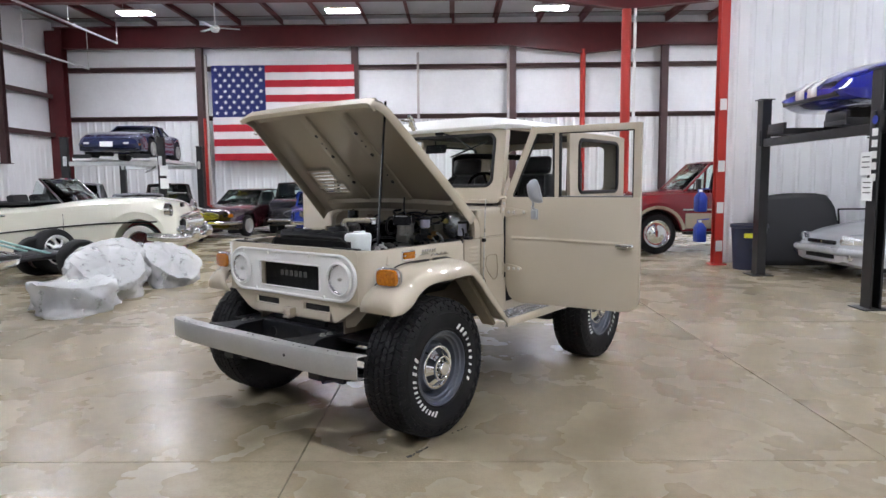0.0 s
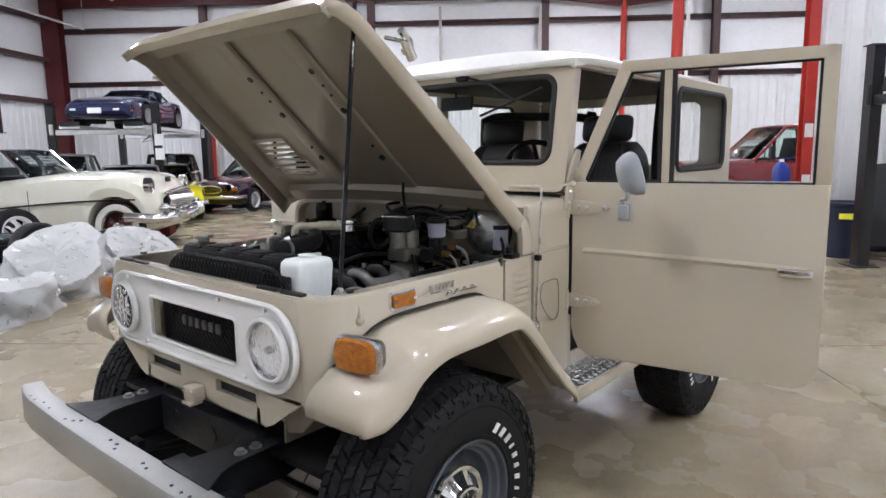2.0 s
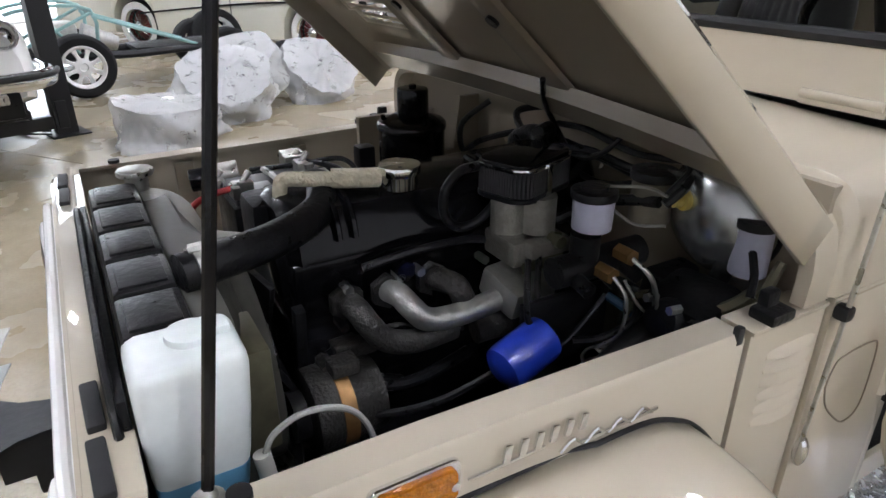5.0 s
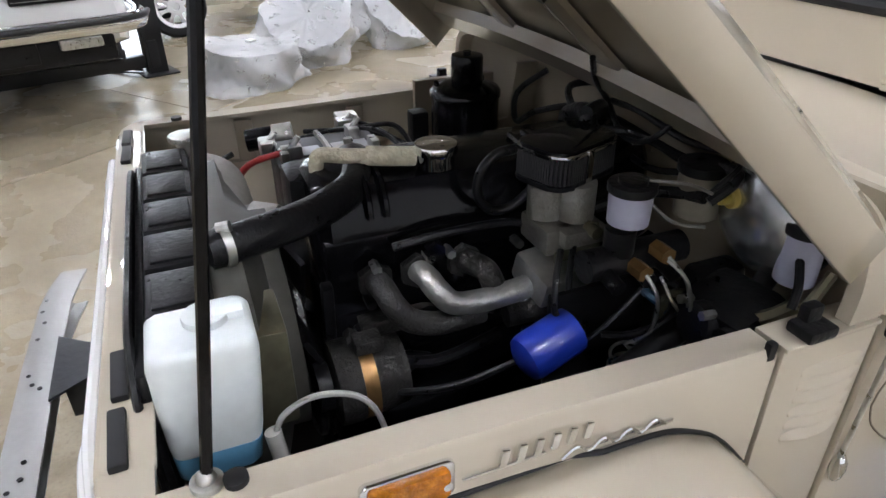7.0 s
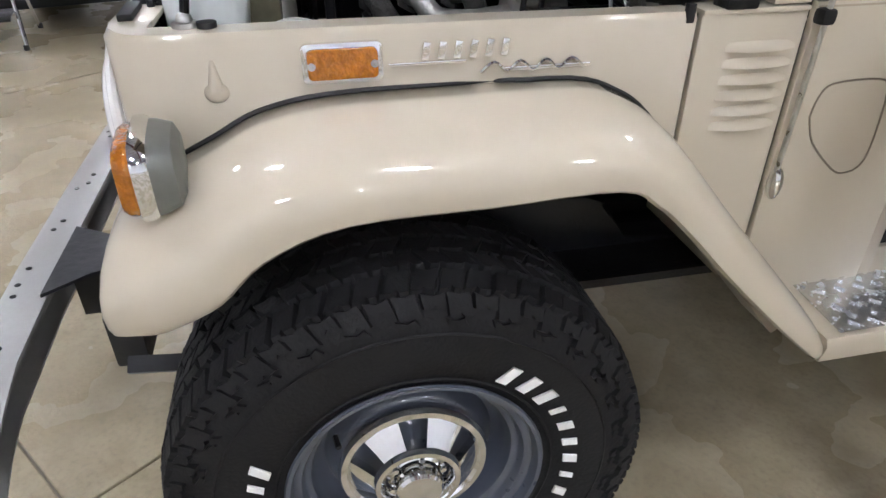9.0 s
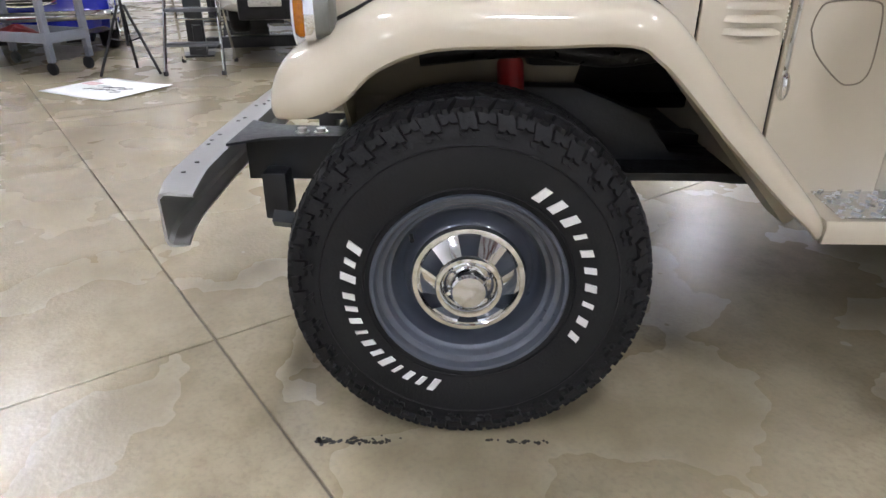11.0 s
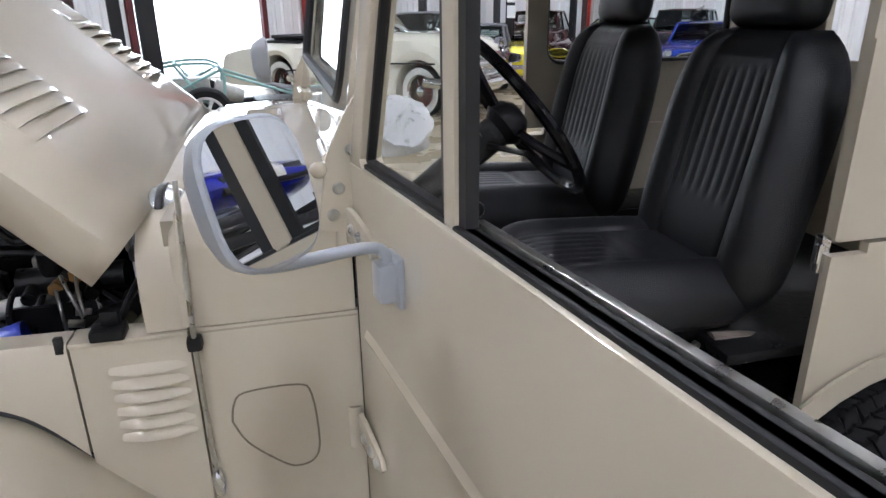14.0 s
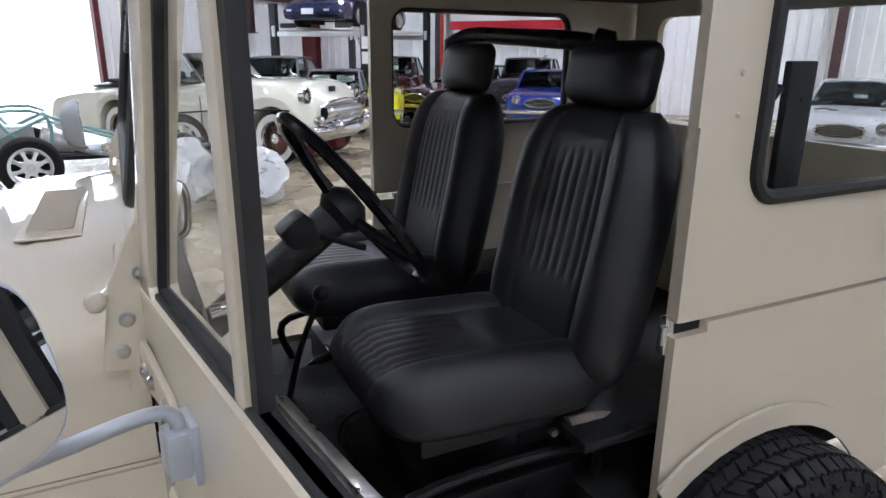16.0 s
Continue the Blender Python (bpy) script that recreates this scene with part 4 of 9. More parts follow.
    part("rubber_stop", b3, SEALRUB, car)
    b3 = B()
    cyl(b3, (s * 0.66, -0.222, 1.147), (s * 0.66, -0.222, 1.156), 0.014, seg=16)
    part("rubber_plug", b3, SEALRUB, car)


both(side_panel)
# antenna on the left side
b2 = B()
tube(b2, [(0.742, 0.712, 0.86), (0.752, 0.712, 1.14), (0.756, 0.722, 1.42)], 0.0045, 8)
ant = part("antenna", b2, STEEL, car, "thin telescopic antenna on the cowl side")
b2 = B()
ball(b2, (0.742, 0.716, 0.845), 0.03, 12, (0.5, 0.45, 1.1))
part("base", b2, CHROME, ant)
b2 = B()
box(b2, (0.748, 0.712, 1.138), (0.026, 0.026, 0.026), 0.008)
part("clip", b2, BLACKSAT, ant)

# cowl and firewall ------------------------------------------------------
b2 = B()
ring = []
for y, zt, w in ((0.690, 1.345, 0.722), (0.705, 1.362, 0.733), (0.80, 1.368, 0.735), (0.92, 1.374, 0.735), (0.985, 1.374, 0.735)):
    r = 0.06
    pts = [Vector((w, y, 1.16))]
    for i in range(7):
        a = radians(90 * i / 6)
        pts.append(Vector((w - r + r * math.cos(a), y, zt - 0.012 - r + r * math.sin(a))))
    pts.append(Vector((0.3, y, zt)))
    pts += [Vector((-p.x, p.y, p.z)) for p in reversed(pts)]
    ring.append(pts)
loft(b2, ring)
cowl = part("cowl", b2, BEIGE, car)
b2 = B()
box(b2, (-0.06, 0.836, 1.375), (0.53, 0.118, 0.006), 0.003)
vent = part("cowl_vent", b2, BEIGE, car, "louvred fresh-air vent on the cowl")
for k in range(24):
    b2 = B()
    box(b2, (-0.267 + k * 0.018, 0.836, 1.380), (0.010, 0.085, 0.004), 0.0, rot3(0, 25, 0))
    part("slat", b2, BEIGE_DIM, vent)
b2 = B()
rim = smooth_path([Vector(p) for p in ((-0.712, 0.655, 1.155), (-0.712, 0.655, 1.23), (-0.69, 0.655, 1.29), (-0.60, 0.655, 1.325), (-0.3, 0.655, 1.338), (0, 0.655, 1.342), (0.3, 0.655, 1.338), (0.60, 0.655, 1.325), (0.69, 0.655, 1.29), (0.712, 0.655, 1.23), (0.712, 0.655, 1.155))], 5)
sweep(b2, rim, [(-0.012, -0.02), (0.012, -0.02), (0.012, 0.045), (-0.012, 0.045)], up=(0, 1, 0))
part("cowl_rim", b2, BEIGE, car)
b2 = B()
box(b2, (0, 0.690, 0.98), (1.40, 0.02, 0.72))
box(b2, (-0.55, 0.56, 1.0), (0.02, 0.26, 0.42))
prism(b2, [(0.40, 0.80), (0.69, 0.80), (0.69, 1.30), (0.62, 1.30), (0.60, 1.16), (0.42, 1.14)], XP, -0.30, -0.285)
firewall = part("firewall", b2, BEIGE_DIM, car, "beige painted firewall")
for s in (1, -1):
    b2 = B()
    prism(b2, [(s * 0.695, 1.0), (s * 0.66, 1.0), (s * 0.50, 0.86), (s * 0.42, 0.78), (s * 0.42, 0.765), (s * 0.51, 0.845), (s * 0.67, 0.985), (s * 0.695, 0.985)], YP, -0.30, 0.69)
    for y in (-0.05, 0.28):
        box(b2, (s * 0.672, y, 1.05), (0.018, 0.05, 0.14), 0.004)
    # left apron is black only to stand for the bay's shade
    part("bay_side", b2, BEIGE_DIM if s < 0 else BLACKSAT, car, "beige painted inner fender apron" if s < 0 else "inner fender apron blackened in place of bay shade")
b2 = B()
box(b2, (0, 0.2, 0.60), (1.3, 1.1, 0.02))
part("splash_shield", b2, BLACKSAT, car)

# hood, raised ------------------------------------------------------------
HA, HY, HZ = 43.5, 0.650, 1.336
HM = Matrix.Translation((0, HY, HZ)) @ rot3(-HA, 0, 0)


def hood_z(x, y):
    """Height of the closed hood's skin below its hinge line; y runs forward from 0 to 1.1."""
    e = abs(x) / 0.735
    return 0.012 * (1 - e * e) - 0.03 * (y / 1.1) ** 2 - 0.045 * max(0.0, (e - 0.86) / 0.14) ** 2.2 * 0.9 - 0.05 * max(0.0, (y - 0.98) / 0.12) ** 2


hw0, hw1, HL = 0.742, 0.630, 1.095
b2 = B()
rows = []
NX, NY = 30, 22
for j in range(NY + 1):
    y = HL * j / NY
    w = hw0 + (hw1 - hw0) * y / HL
    row = []
    for i in range(NX + 1):
        f = -1 + 2 * i / NX
        f = math.copysign(abs(f) ** 0.8, f)
        row.append(Vector((f * w, -y, hood_z(f * 0.735, y))))
    # side flanges go down on both ends of the row
    drop = 0.072 - 0.02 * (y / HL)
    rear = max(0.0, 1 - y / 0.10)
    row = [row[0] + Vector((0, -0.0, -drop))] + row + [row[-1] + Vector((0, -0.0, -drop))]
    rows.append(row)
loft(b2, rows, closed_ring=False)
front = rows[-1][1:-1]
loft(b2, [front, [p + Vector((0, -0.004, -0.05)) for p in front], [p + Vector((0, 0.03, -0.052)) for p in front]], closed_ring=False)
bmesh.ops.remove_doubles(b2, verts=b2.verts[:], dist=1e-5)
LX0, LX1, LY0, LY1 = 0.36, 0.62, 0.19, 0.455      # openings of the louvre fields
gone = [f for f in b2.faces if all(LX0 - 0.02 < -v.co.x < LX1 + 0.02 and LY0 - 0.01 < -v.co.y < LY1 + 0.01 for v in f.verts)]
hx0, hx1 = min(abs(v.co.x) for f in gone for v in f.verts), max(abs(v.co.x) for f in gone for v in f.verts)
hy0, hy1 = min(-v.co.y for f in gone for v in f.verts), max(-v.co.y for f in gone for v in f.verts)
bmesh.ops.delete(b2, geom=gone, context="FACES")
# second slot: the shade-darkened beige for the inner skin
hood = part("hood", b2, [BEIGE, HOOD_SHADE], car, "raised beige hood with louvres")
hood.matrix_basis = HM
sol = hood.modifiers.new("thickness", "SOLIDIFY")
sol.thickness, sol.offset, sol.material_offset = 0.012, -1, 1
b2 = B()
for s in (1, -1):
    rib = smooth_path([Vector((s * 0.205, -0.12, -0.018)), Vector((s * 0.195, -0.5, -0.024)), Vector((s * 0.19, -0.99, -0.040))], 6)
    sweep(b2, rib, [(-0.046, 0.012), (-0.040, 0.002), (-0.034, 0.0), (0.034, 0.0), (0.040, 0.002), (0.046, 0.012)], up=(0, 0, 1))
sweep(b2, smooth_path([Vector((x, -0.09, -0.02 - 0.02 * (x / 0.6) ** 2)) for x in (-0.62, -0.3, 0, 0.3, 0.62)], 4), [(-0.05, 0.012), (-0.035, -0.014), (0.035, -0.014), (0.05, 0.012)], up=(0, 0, 1))
sweep(b2, smooth_path([Vector((x, -1.03, -0.055 - 0.02 * (x / 0.6) ** 2)) for x in (-0.58, -0.3, 0, 0.3, 0.58)], 4), [(-0.045, 0.02), (-0.03, -0.008), (0.03, -0.008), (0.045, 0.02)], up=(0, 0, 1))
part("hood_rib", b2, HOOD_SHADE, hood, "pressed stiffening ribs under the hood")
b2 = B()
for s in (1, -1):
    for y in (0.33, 0.60, 0.80, 1.0):
        cyl(b2, (s * 0.193, -y, -0.012 - 0.022 * y), (s * 0.193, -y, -0.022 - 0.0175 * y), 0.014, seg=14)
    for y in (0.40, 0.68, 0.73):
        cyl(b2, (s * 0.193, -y, -0.012 - 0.022 * y), (s * 0.193, -y, -0.022 - 0.0175 * y), 0.006, seg=10)
part("rib_hole", b2, BLACKSAT, hood)["kind"] = "stuff"
def hood_skin(x, y):
    return hood_z(x / (hw0 + (hw1 - hw0) * y / HL) * 0.735, y)


for s in (1, -1):
    n_l, up_, slot = (7, 0.013, 0.22) if s < 0 else (8, 0.009, 0.08)
    pitch = (hy1 - hy0) / n_l
    for k in range(n_l):
        # a pressed louvre: the sheet between two slots, its rear edge raised
        b2 = B()
        ya = hy0 + pitch * k
        ring = []
        for i in range(13):
            f = i / 12
            x = s * (hx0 - 0.004 + (hx1 - hx0 + 0.008) * f)
            e = min(1.0, 5.0 * min(f, 1 - f))
            z0, z1 = hood_skin(x, ya), hood_skin(x, ya + pitch)
            ring.append([Vector((x, -ya + 0.004, z0 + up_ * e)), Vector((x, -ya - 0.006, z0 + (up_ - 0.001) * e)), Vector((x, -ya - pitch * 0.62, z0 * 0.4 + z1 * 0.6)), Vector((x, -ya - pitch * (1.0 - slot * e), z1)),
                         Vector((x, -ya - pitch * (1.0 - slot * e), z1 - 0.005)), Vector((x, -ya - pitch * 0.62, z0 * 0.4 + z1 * 0.6 - 0.005)), Vector((x, -ya - 0.006, z0 + (up_ - 0.001) * e - 0.005)), Vector((x, -ya + 0.004, z0 + up_ * e - 0.005))])
        loft(b2, ring)
        part("louvre", b2, BEIGE, hood)
    b2 = B()
    tube(b2, [(s * 0.668, -0.82, -0.03), (s * 0.70, -0.84, -0.02), (s * 0.71, -0.90, -0.03)], 0.012, 8)
    cyl(b2, (s * 0.70, -0.80, -0.045), (s * 0.70, -0.86, -0.03), 0.017, seg=12)
    tube(b2, [(s * 0.70, -0.86, -0.03), (s * 0.73, -0.89, -0.07), (s * 0.71, -0.93, -0.10)], 0.006, 8)
    part("hood_clamp", b2, CHROME, hood, "chrome side clamp of the hood")
# prop rod from the left front corner to the hood
rod_top = Vector((0.60, -0.105, 2.02))
b2 = B()
tube(b2, [(0.652, -0.252, 1.155), tuple(Vector((0.652, -0.252, 1.155)).lerp(rod_top, 0.5)), tuple(rod_top)], 0.0068, 8)
rod = part("hood_prop_rod", b2, BLACKGLOSS, car, "thin black hood prop rod")
b2 = B()
cyl(b2, (0.652, -0.252, 1.146), (0.652, -0.252, 1.156), 0.019, seg=18, bev=0.003)
ball(b2, (0.652, -0.252, 1.158), 0.012, 10)
part("rod_foot", b2, STEEL, rod)
b2 = B()
tube(b2, [(0.34, 0.62, 1.36), (0.30, 0.58, 1.30), (0.20, 0.60, 1.275), (0.10, 0.63, 1.31), (0.16, 0.55, 1.38), (0.20, 0.51, 1.435)], 0.006, 8)
part("washer_hose", b2, HOSE, car)

# windshield --------------------------------------------------------------
WSM = Matrix.Translation((0, 0.995, 1.382)) @ rot3(-9, 0, 0)
b2 = B()
plate_with_hole(b2, rounded(-0.715, 0.715, 0.0, 0.575, 0.045, 6), rounded(-0.625, 0.625, 0.125, 0.515, 0.06, 6), YP, -0.022, 0.028)
add_bevel(b2, [e for e in b2.edges if e.is_manifold and e.calc_face_angle(0) > 1.2], 0.006, 2)
ws = part("windshield_frame", b2, BEIGE, car)
ws.matrix_basis = WSM
b2 = B()
prism(b2, rounded(-0.62, 0.62, 0.13, 0.51, 0.058, 6), YP, -0.002, 0.003)
part("windshield_glass", b2, PANE, ws, "clear flat windshield").visible_shadow = False
b2 = B()
sweep(b2, [Vector((p, -0.02, q)) for p, q in rounded(-0.622, 0.622, 0.128, 0.512, 0.06, 6)], circle(0.014, 8), True)
part("windshield_seal", b2, SEALRUB, ws)
b2 = B()
tube(b2, [(0.10, -0.03, 0.545), (0.26, -0.035, 0.50), (0.42, -0.035, 0.41)], 0.006, 6)
tube(b2, [(0.23, -0.03, 0.35), (0.42, -0.032, 0.41), (0.56, -0.03, 0.46)], 0.006, 6)
box(b2, (0.10, -0.02, 0.548), (0.07, 0.05, 0.05), 0.012)
part("wiper", b2, BLACKSAT, ws, "black wiper hung from the top of the windshield")
for s in (1, -1):
    b2 = B()
    prism(b2, [(-0.052, -0.075), (0.020, -0.075), (0.030, 0.10), (0.035, 0.19), (0.0, 0.19), (-0.030, 0.12), (-0.052, 0.05)], XP, s * 0.736, s * 0.748, 0.003)
    br = part("windshield_bracket", b2, BEIGE, ws)
    for y, z in ((0.006, 0.106), (-0.012, 0.066), (-0.026, 0.0), (-0.030, -0.046)):
        b3 = B()
        lathe(b3, [(0.0, 0.006), (0.007, 0.005), (0.011, 0.0)], Matrix.Translation((s * 0.748, y, z)) @ rot3(0, 90 * s, 0), 14)
        part("screw", b3, STEEL, br)
    b2 = B()
    cyl(b2, (s * 0.72, -0.050, 0.03), (s * 0.775, -0.062, 0.034), 0.007, seg=12)
    ball(b2, (s * 0.775, -0.064, 0.034), 0.014, 12)
    part("clamp_knob", b2, BEIGE, ws)
    b2 = B()
    box(b2, (s * 0.52, -0.028, 0.012), (0.17, 0.016, 0.03), 0.006)
    cyl(b2, (s * 0.44, -0.034, 0.018), (s * 0.60, -0.034, 0.018), 0.010, seg=10)
    part("windshield_hinge", b2, BEIGE, ws)
b2 = B()
box(b2, (0.0, 0.07, 0.44), (0.20, 0.02, 0.07), 0.015)
cyl(b2, (0, 0.05, 0.5), (0, 0.07, 0.44), 0.006, seg=8)
part("inner_mirror", b2, BLACKSAT, ws)

# roof ---------------------------------------------------------------------
ROOFWHITE = mat("white_roof_paint", (0.80, 0.80, 0.78), 0.4, var=0.05, scale=3, rvar=0.08, bump=0.05, bscale=80)
b2 = B()
rows = []
for j in range(25):
    v = j / 24
    y = 1.035 + 2.145 * v
    row = []
    for i in range(25):
        u = -1 + 2 * i / 24
        w = 0.745 - 0.06 * max(0.0, abs(v - 0.5) * 2 - 0.9) * 10 * 0.4
        ee = (1 - abs(u) ** 3.4) * (1 - abs(2 * v - 1) ** 9)
        row.append(Vector((u * w, y, 1.968 + 0.095 * ee - 0.012 * (1 - ee) * abs(2 * v - 1) ** 6)))
    rows.append([row[0] + Vector((0, 0, -0.028))] + row + [row[-1] + Vector((0, 0, -0.028))])
rows = [[p + Vector((0, 0, -0.028)) if 0 < k < len(rows[0]) - 1 else p for k, p in enumerate(rows[0])]] + rows + [[p + Vector((0, 0, -0.028)) if 0 < k < len(rows[0]) - 1 else p for k, p in enumerate(rows[-1])]]
loft(b2, rows, closed_ring=False)
roof = part("roof", b2, ROOFWHITE, car, "white fibreglass roof cap")
sol = roof.modifiers.new("thickness", "SOLIDIFY")
sol.thickness, sol.offset = 0.016, -1
b2 = B()
box(b2, (0, 2.1, 1.950), (1.38, 2.1, 0.012))
part("headliner", b2, mat("black_headliner", (0.02, 0.02, 0.02), 0.8, var=0.2, scale=9), car)
for s in (1, -1):
    b2 = B()
    tube(b2, [(s * 0.715, 1.08, 1.945), (s * 0.735, 2.0, 1.945), (s * 0.735, 3.15, 1.945)], 0.013, 8)
    part("drip_rail", b2, BEIGE, car)
    b2 = B()
    box(b2, (s * 0.70, 1.55, 1.935), (0.05, 0.98, 0.03), 0.006)
    part("door_header", b2, BEIGE, car)


# rear sides with windows ---------------------------------------------------
def rear_side(s):
    p0, w0, w1 = (1.975, 2.15, 2.965) if s > 0 else (1.86, 1.945, 2.775)
    b3 = B()
    plate_with_hole(b3, rounded(p0, 3.13, 1.195, 1.955, 0.02, 6), rounded(w0, w1, 1.445, 1.895, 0.065, 6), lambda p, q, d: Vector((s * d, p, q)), 0.690, 0.716)
    hs = part("hardtop_side", b3, BEIGE, car)
    b3 = B()
    sweep(b3, [Vector((s * 0.716, p, q)) for p, q in rounded(w0, w1, 1.445, 1.895, 0.065, 6)], circle(0.017, 8), True)
    part("window_seal", b3, SEALRUB, hs)
    b3 = B()
    prism(b3, rounded(w0, w1, 1.445, 1.895, 0.065, 6), lambda p, q, d: Vector((s * d, p, q)), 0.704, 0.708)
    part("side_glass", b3, PANE, hs, "clear fixed side window").visible_shadow = False
    b3 = B()
    prism(b3, [(p0, 1.20), (p0 + 0.055, 1.20), (p0 + 0.03, 1.30), (p0 + 0.012, 1.52), (p0, 1.60)], lambda p, q, d: Vector((s * d, p, q)), 0.715, 0.722)
    part("pillar_flange", b3, BEIGE, hs)
    b3 = B()
    arch = [(2.30 + 0.50 * math.cos(radians(a)), 0.40 + 0.50 * math.sin(radians(a))) for a in range(160, 19, -10)]
    pts = [(p0, 0.56), (1.80 if p0 < 1.8 else p0, 0.56)] + [(max(y, p0), max(z, 0.56)) for y, z in arch] + [(3.12, 0.62), (3.12, 1.188), (p0 + 0.09, 1.188), (p0 + 0.09, 1.165), (p0, 1.165)]
    pts = [q for i, q in enumerate(pts) if i == 0 or q != pts[i - 1]]
    prism(b3, pts, lambda p, q, d: Vector((s * d, p, q)), 0.700, 0.722)
    tub = part("rear_quarter", b3, BEIGE, car)
    b3 = B()
    sweep(b3, [Vector((s * 0.735, y, z)) for y, z in arch if y > p0], [(-0.03, -0.005), (0.03, -0.005), (0.03, 0.005), (-0.03, 0.005)], up=(1, 0, 0))
    part("arch_lip", b3, BEIGE, tub)
    b3 = B()
    box(b3, (s * 0.56, 2.32, 0.90), (0.26, 1.0, 0.03), 0.01)
    box(b3, (s * 0.43, 2.32, 0.75), (0.02, 1.0, 0.32))
    part("wheel_box", b3, BLACKSAT, car)
    for o in (hs, tub):
        o.location.x = s * 0.040
    b3 = B()
    box(b3, (s * 0.735, p0 - 0.002, 1.165), (0.022, 0.026, 0.085), 0.005)
    cyl(b3, (s * 0.745, p0 - 0.018, 1.15), (s * 0.745, p0 - 0.018, 1.19), 0.009, seg=10)
    part("door_striker", b3, CHROME, car)
    b3 = B()
    for z in (1.70, 1.62, 0.95):
        ball(b3, (s * 0.716, p0 + 0.10, z), 0.006, 8)
    part("rivet", b3, BEIGE, hs)


both(rear_side)
b2 = B()
plate_with_hole(b2, rounded(-0.70, 0.70, 1.19, 1.955, 0.02, 6), rounded(-0.56, 0.56, 1.45, 1.88, 0.06, 6), YP, 3.10, 3.13)
part("rear_hatch", b2, BEIGE, car)
b2 = B()
box(b2, (0, 3.115, 0.90), (1.44, 0.03, 0.58), 0.006)
part("tailgate", b2, BEIGE, car)
b2 = B()
box(b2, (0, 1.45, 0.625), (1.40, 1.0, 0.03))
cab = part("cab_floor", b2, CARPET, car, "black rubber cab floor")
b2 = B()
box(b2, (0, 2.5, 0.70), (1.40, 1.2, 0.03))
part("load_floor", b2, CARPET, cab)
b2 = B()
box(b2, (0, 1.93, 0.66), (1.40, 0.02, 0.10))
part("floor_riser", b2, CARPET, cab)
b2 = B()
box(b2, (0, 1.50, 0.72), (0.34, 0.9, 0.18), 0.05)
part("tunnel", b2, CARPET, car)
b2 = B()
box(b2, (0, 1.03, 1.26), (1.40, 0.10, 0.22), 0.03)
box(b2, (0, 0.80, 0.80), (1.40, 0.02, 0.40), 0, rot3(35, 0, 0))
dash = part("dashboard", b2, BLACKSAT, car)
for s in (1, -1):
    b2 = B()
    tube(b2, [(s * 0.60, 1.09, 1.32), (s * 0.60, 1.14, 1.32), (s * 0.60, 1.16, 1.27), (s * 0.60, 1.15, 1.16), (s * 0.60, 1.10, 1.13)], 0.013, 10)
    part("grab_handle", b2, CHROME, dash)
# roll hoop behind the seats
b2 = B()
tube(b2, [(-0.54, 2.10, 0.72), (-0.54, 2.10, 1.68), (-0.52, 2.11, 1.76), (-0.44, 2.13, 1.790), (-0.2, 2.15, 1.782), (0.08, 2.17, 1.768), (0.18, 2.18, 1.750), (0.225, 2.19, 1.69), (0.23, 2.20, 0.72)], 0.027, 12)
part("roll_bar", b2, BLACKSAT, car, "padded black bar behind the seats")
b2 = B()
tube(b2, [(0.56, 2.36, 0.72), (0.56, 2.36, 1.55), (0.58, 2.37, 1.92)], 0.03, 12)
part("belt_post", b2, BLACKSAT, car, "black upright behind the seat")
b2 = B()
box(b2, (0.625, 2.42, 1.22), (0.02, 0.09, 1.0), 0.004)
tube(b2, [(0.62, 2.36, 1.66), (0.66, 2.24, 1.58), (0.66, 2.20, 1.45)], 0.012, 8)
box(b2, (0.66, 2.21, 1.50), (0.02, 0.06, 0.10), 0.006, rot3(30, 0, 0))
part("seat_belt", b2, BLACKSAT, car)


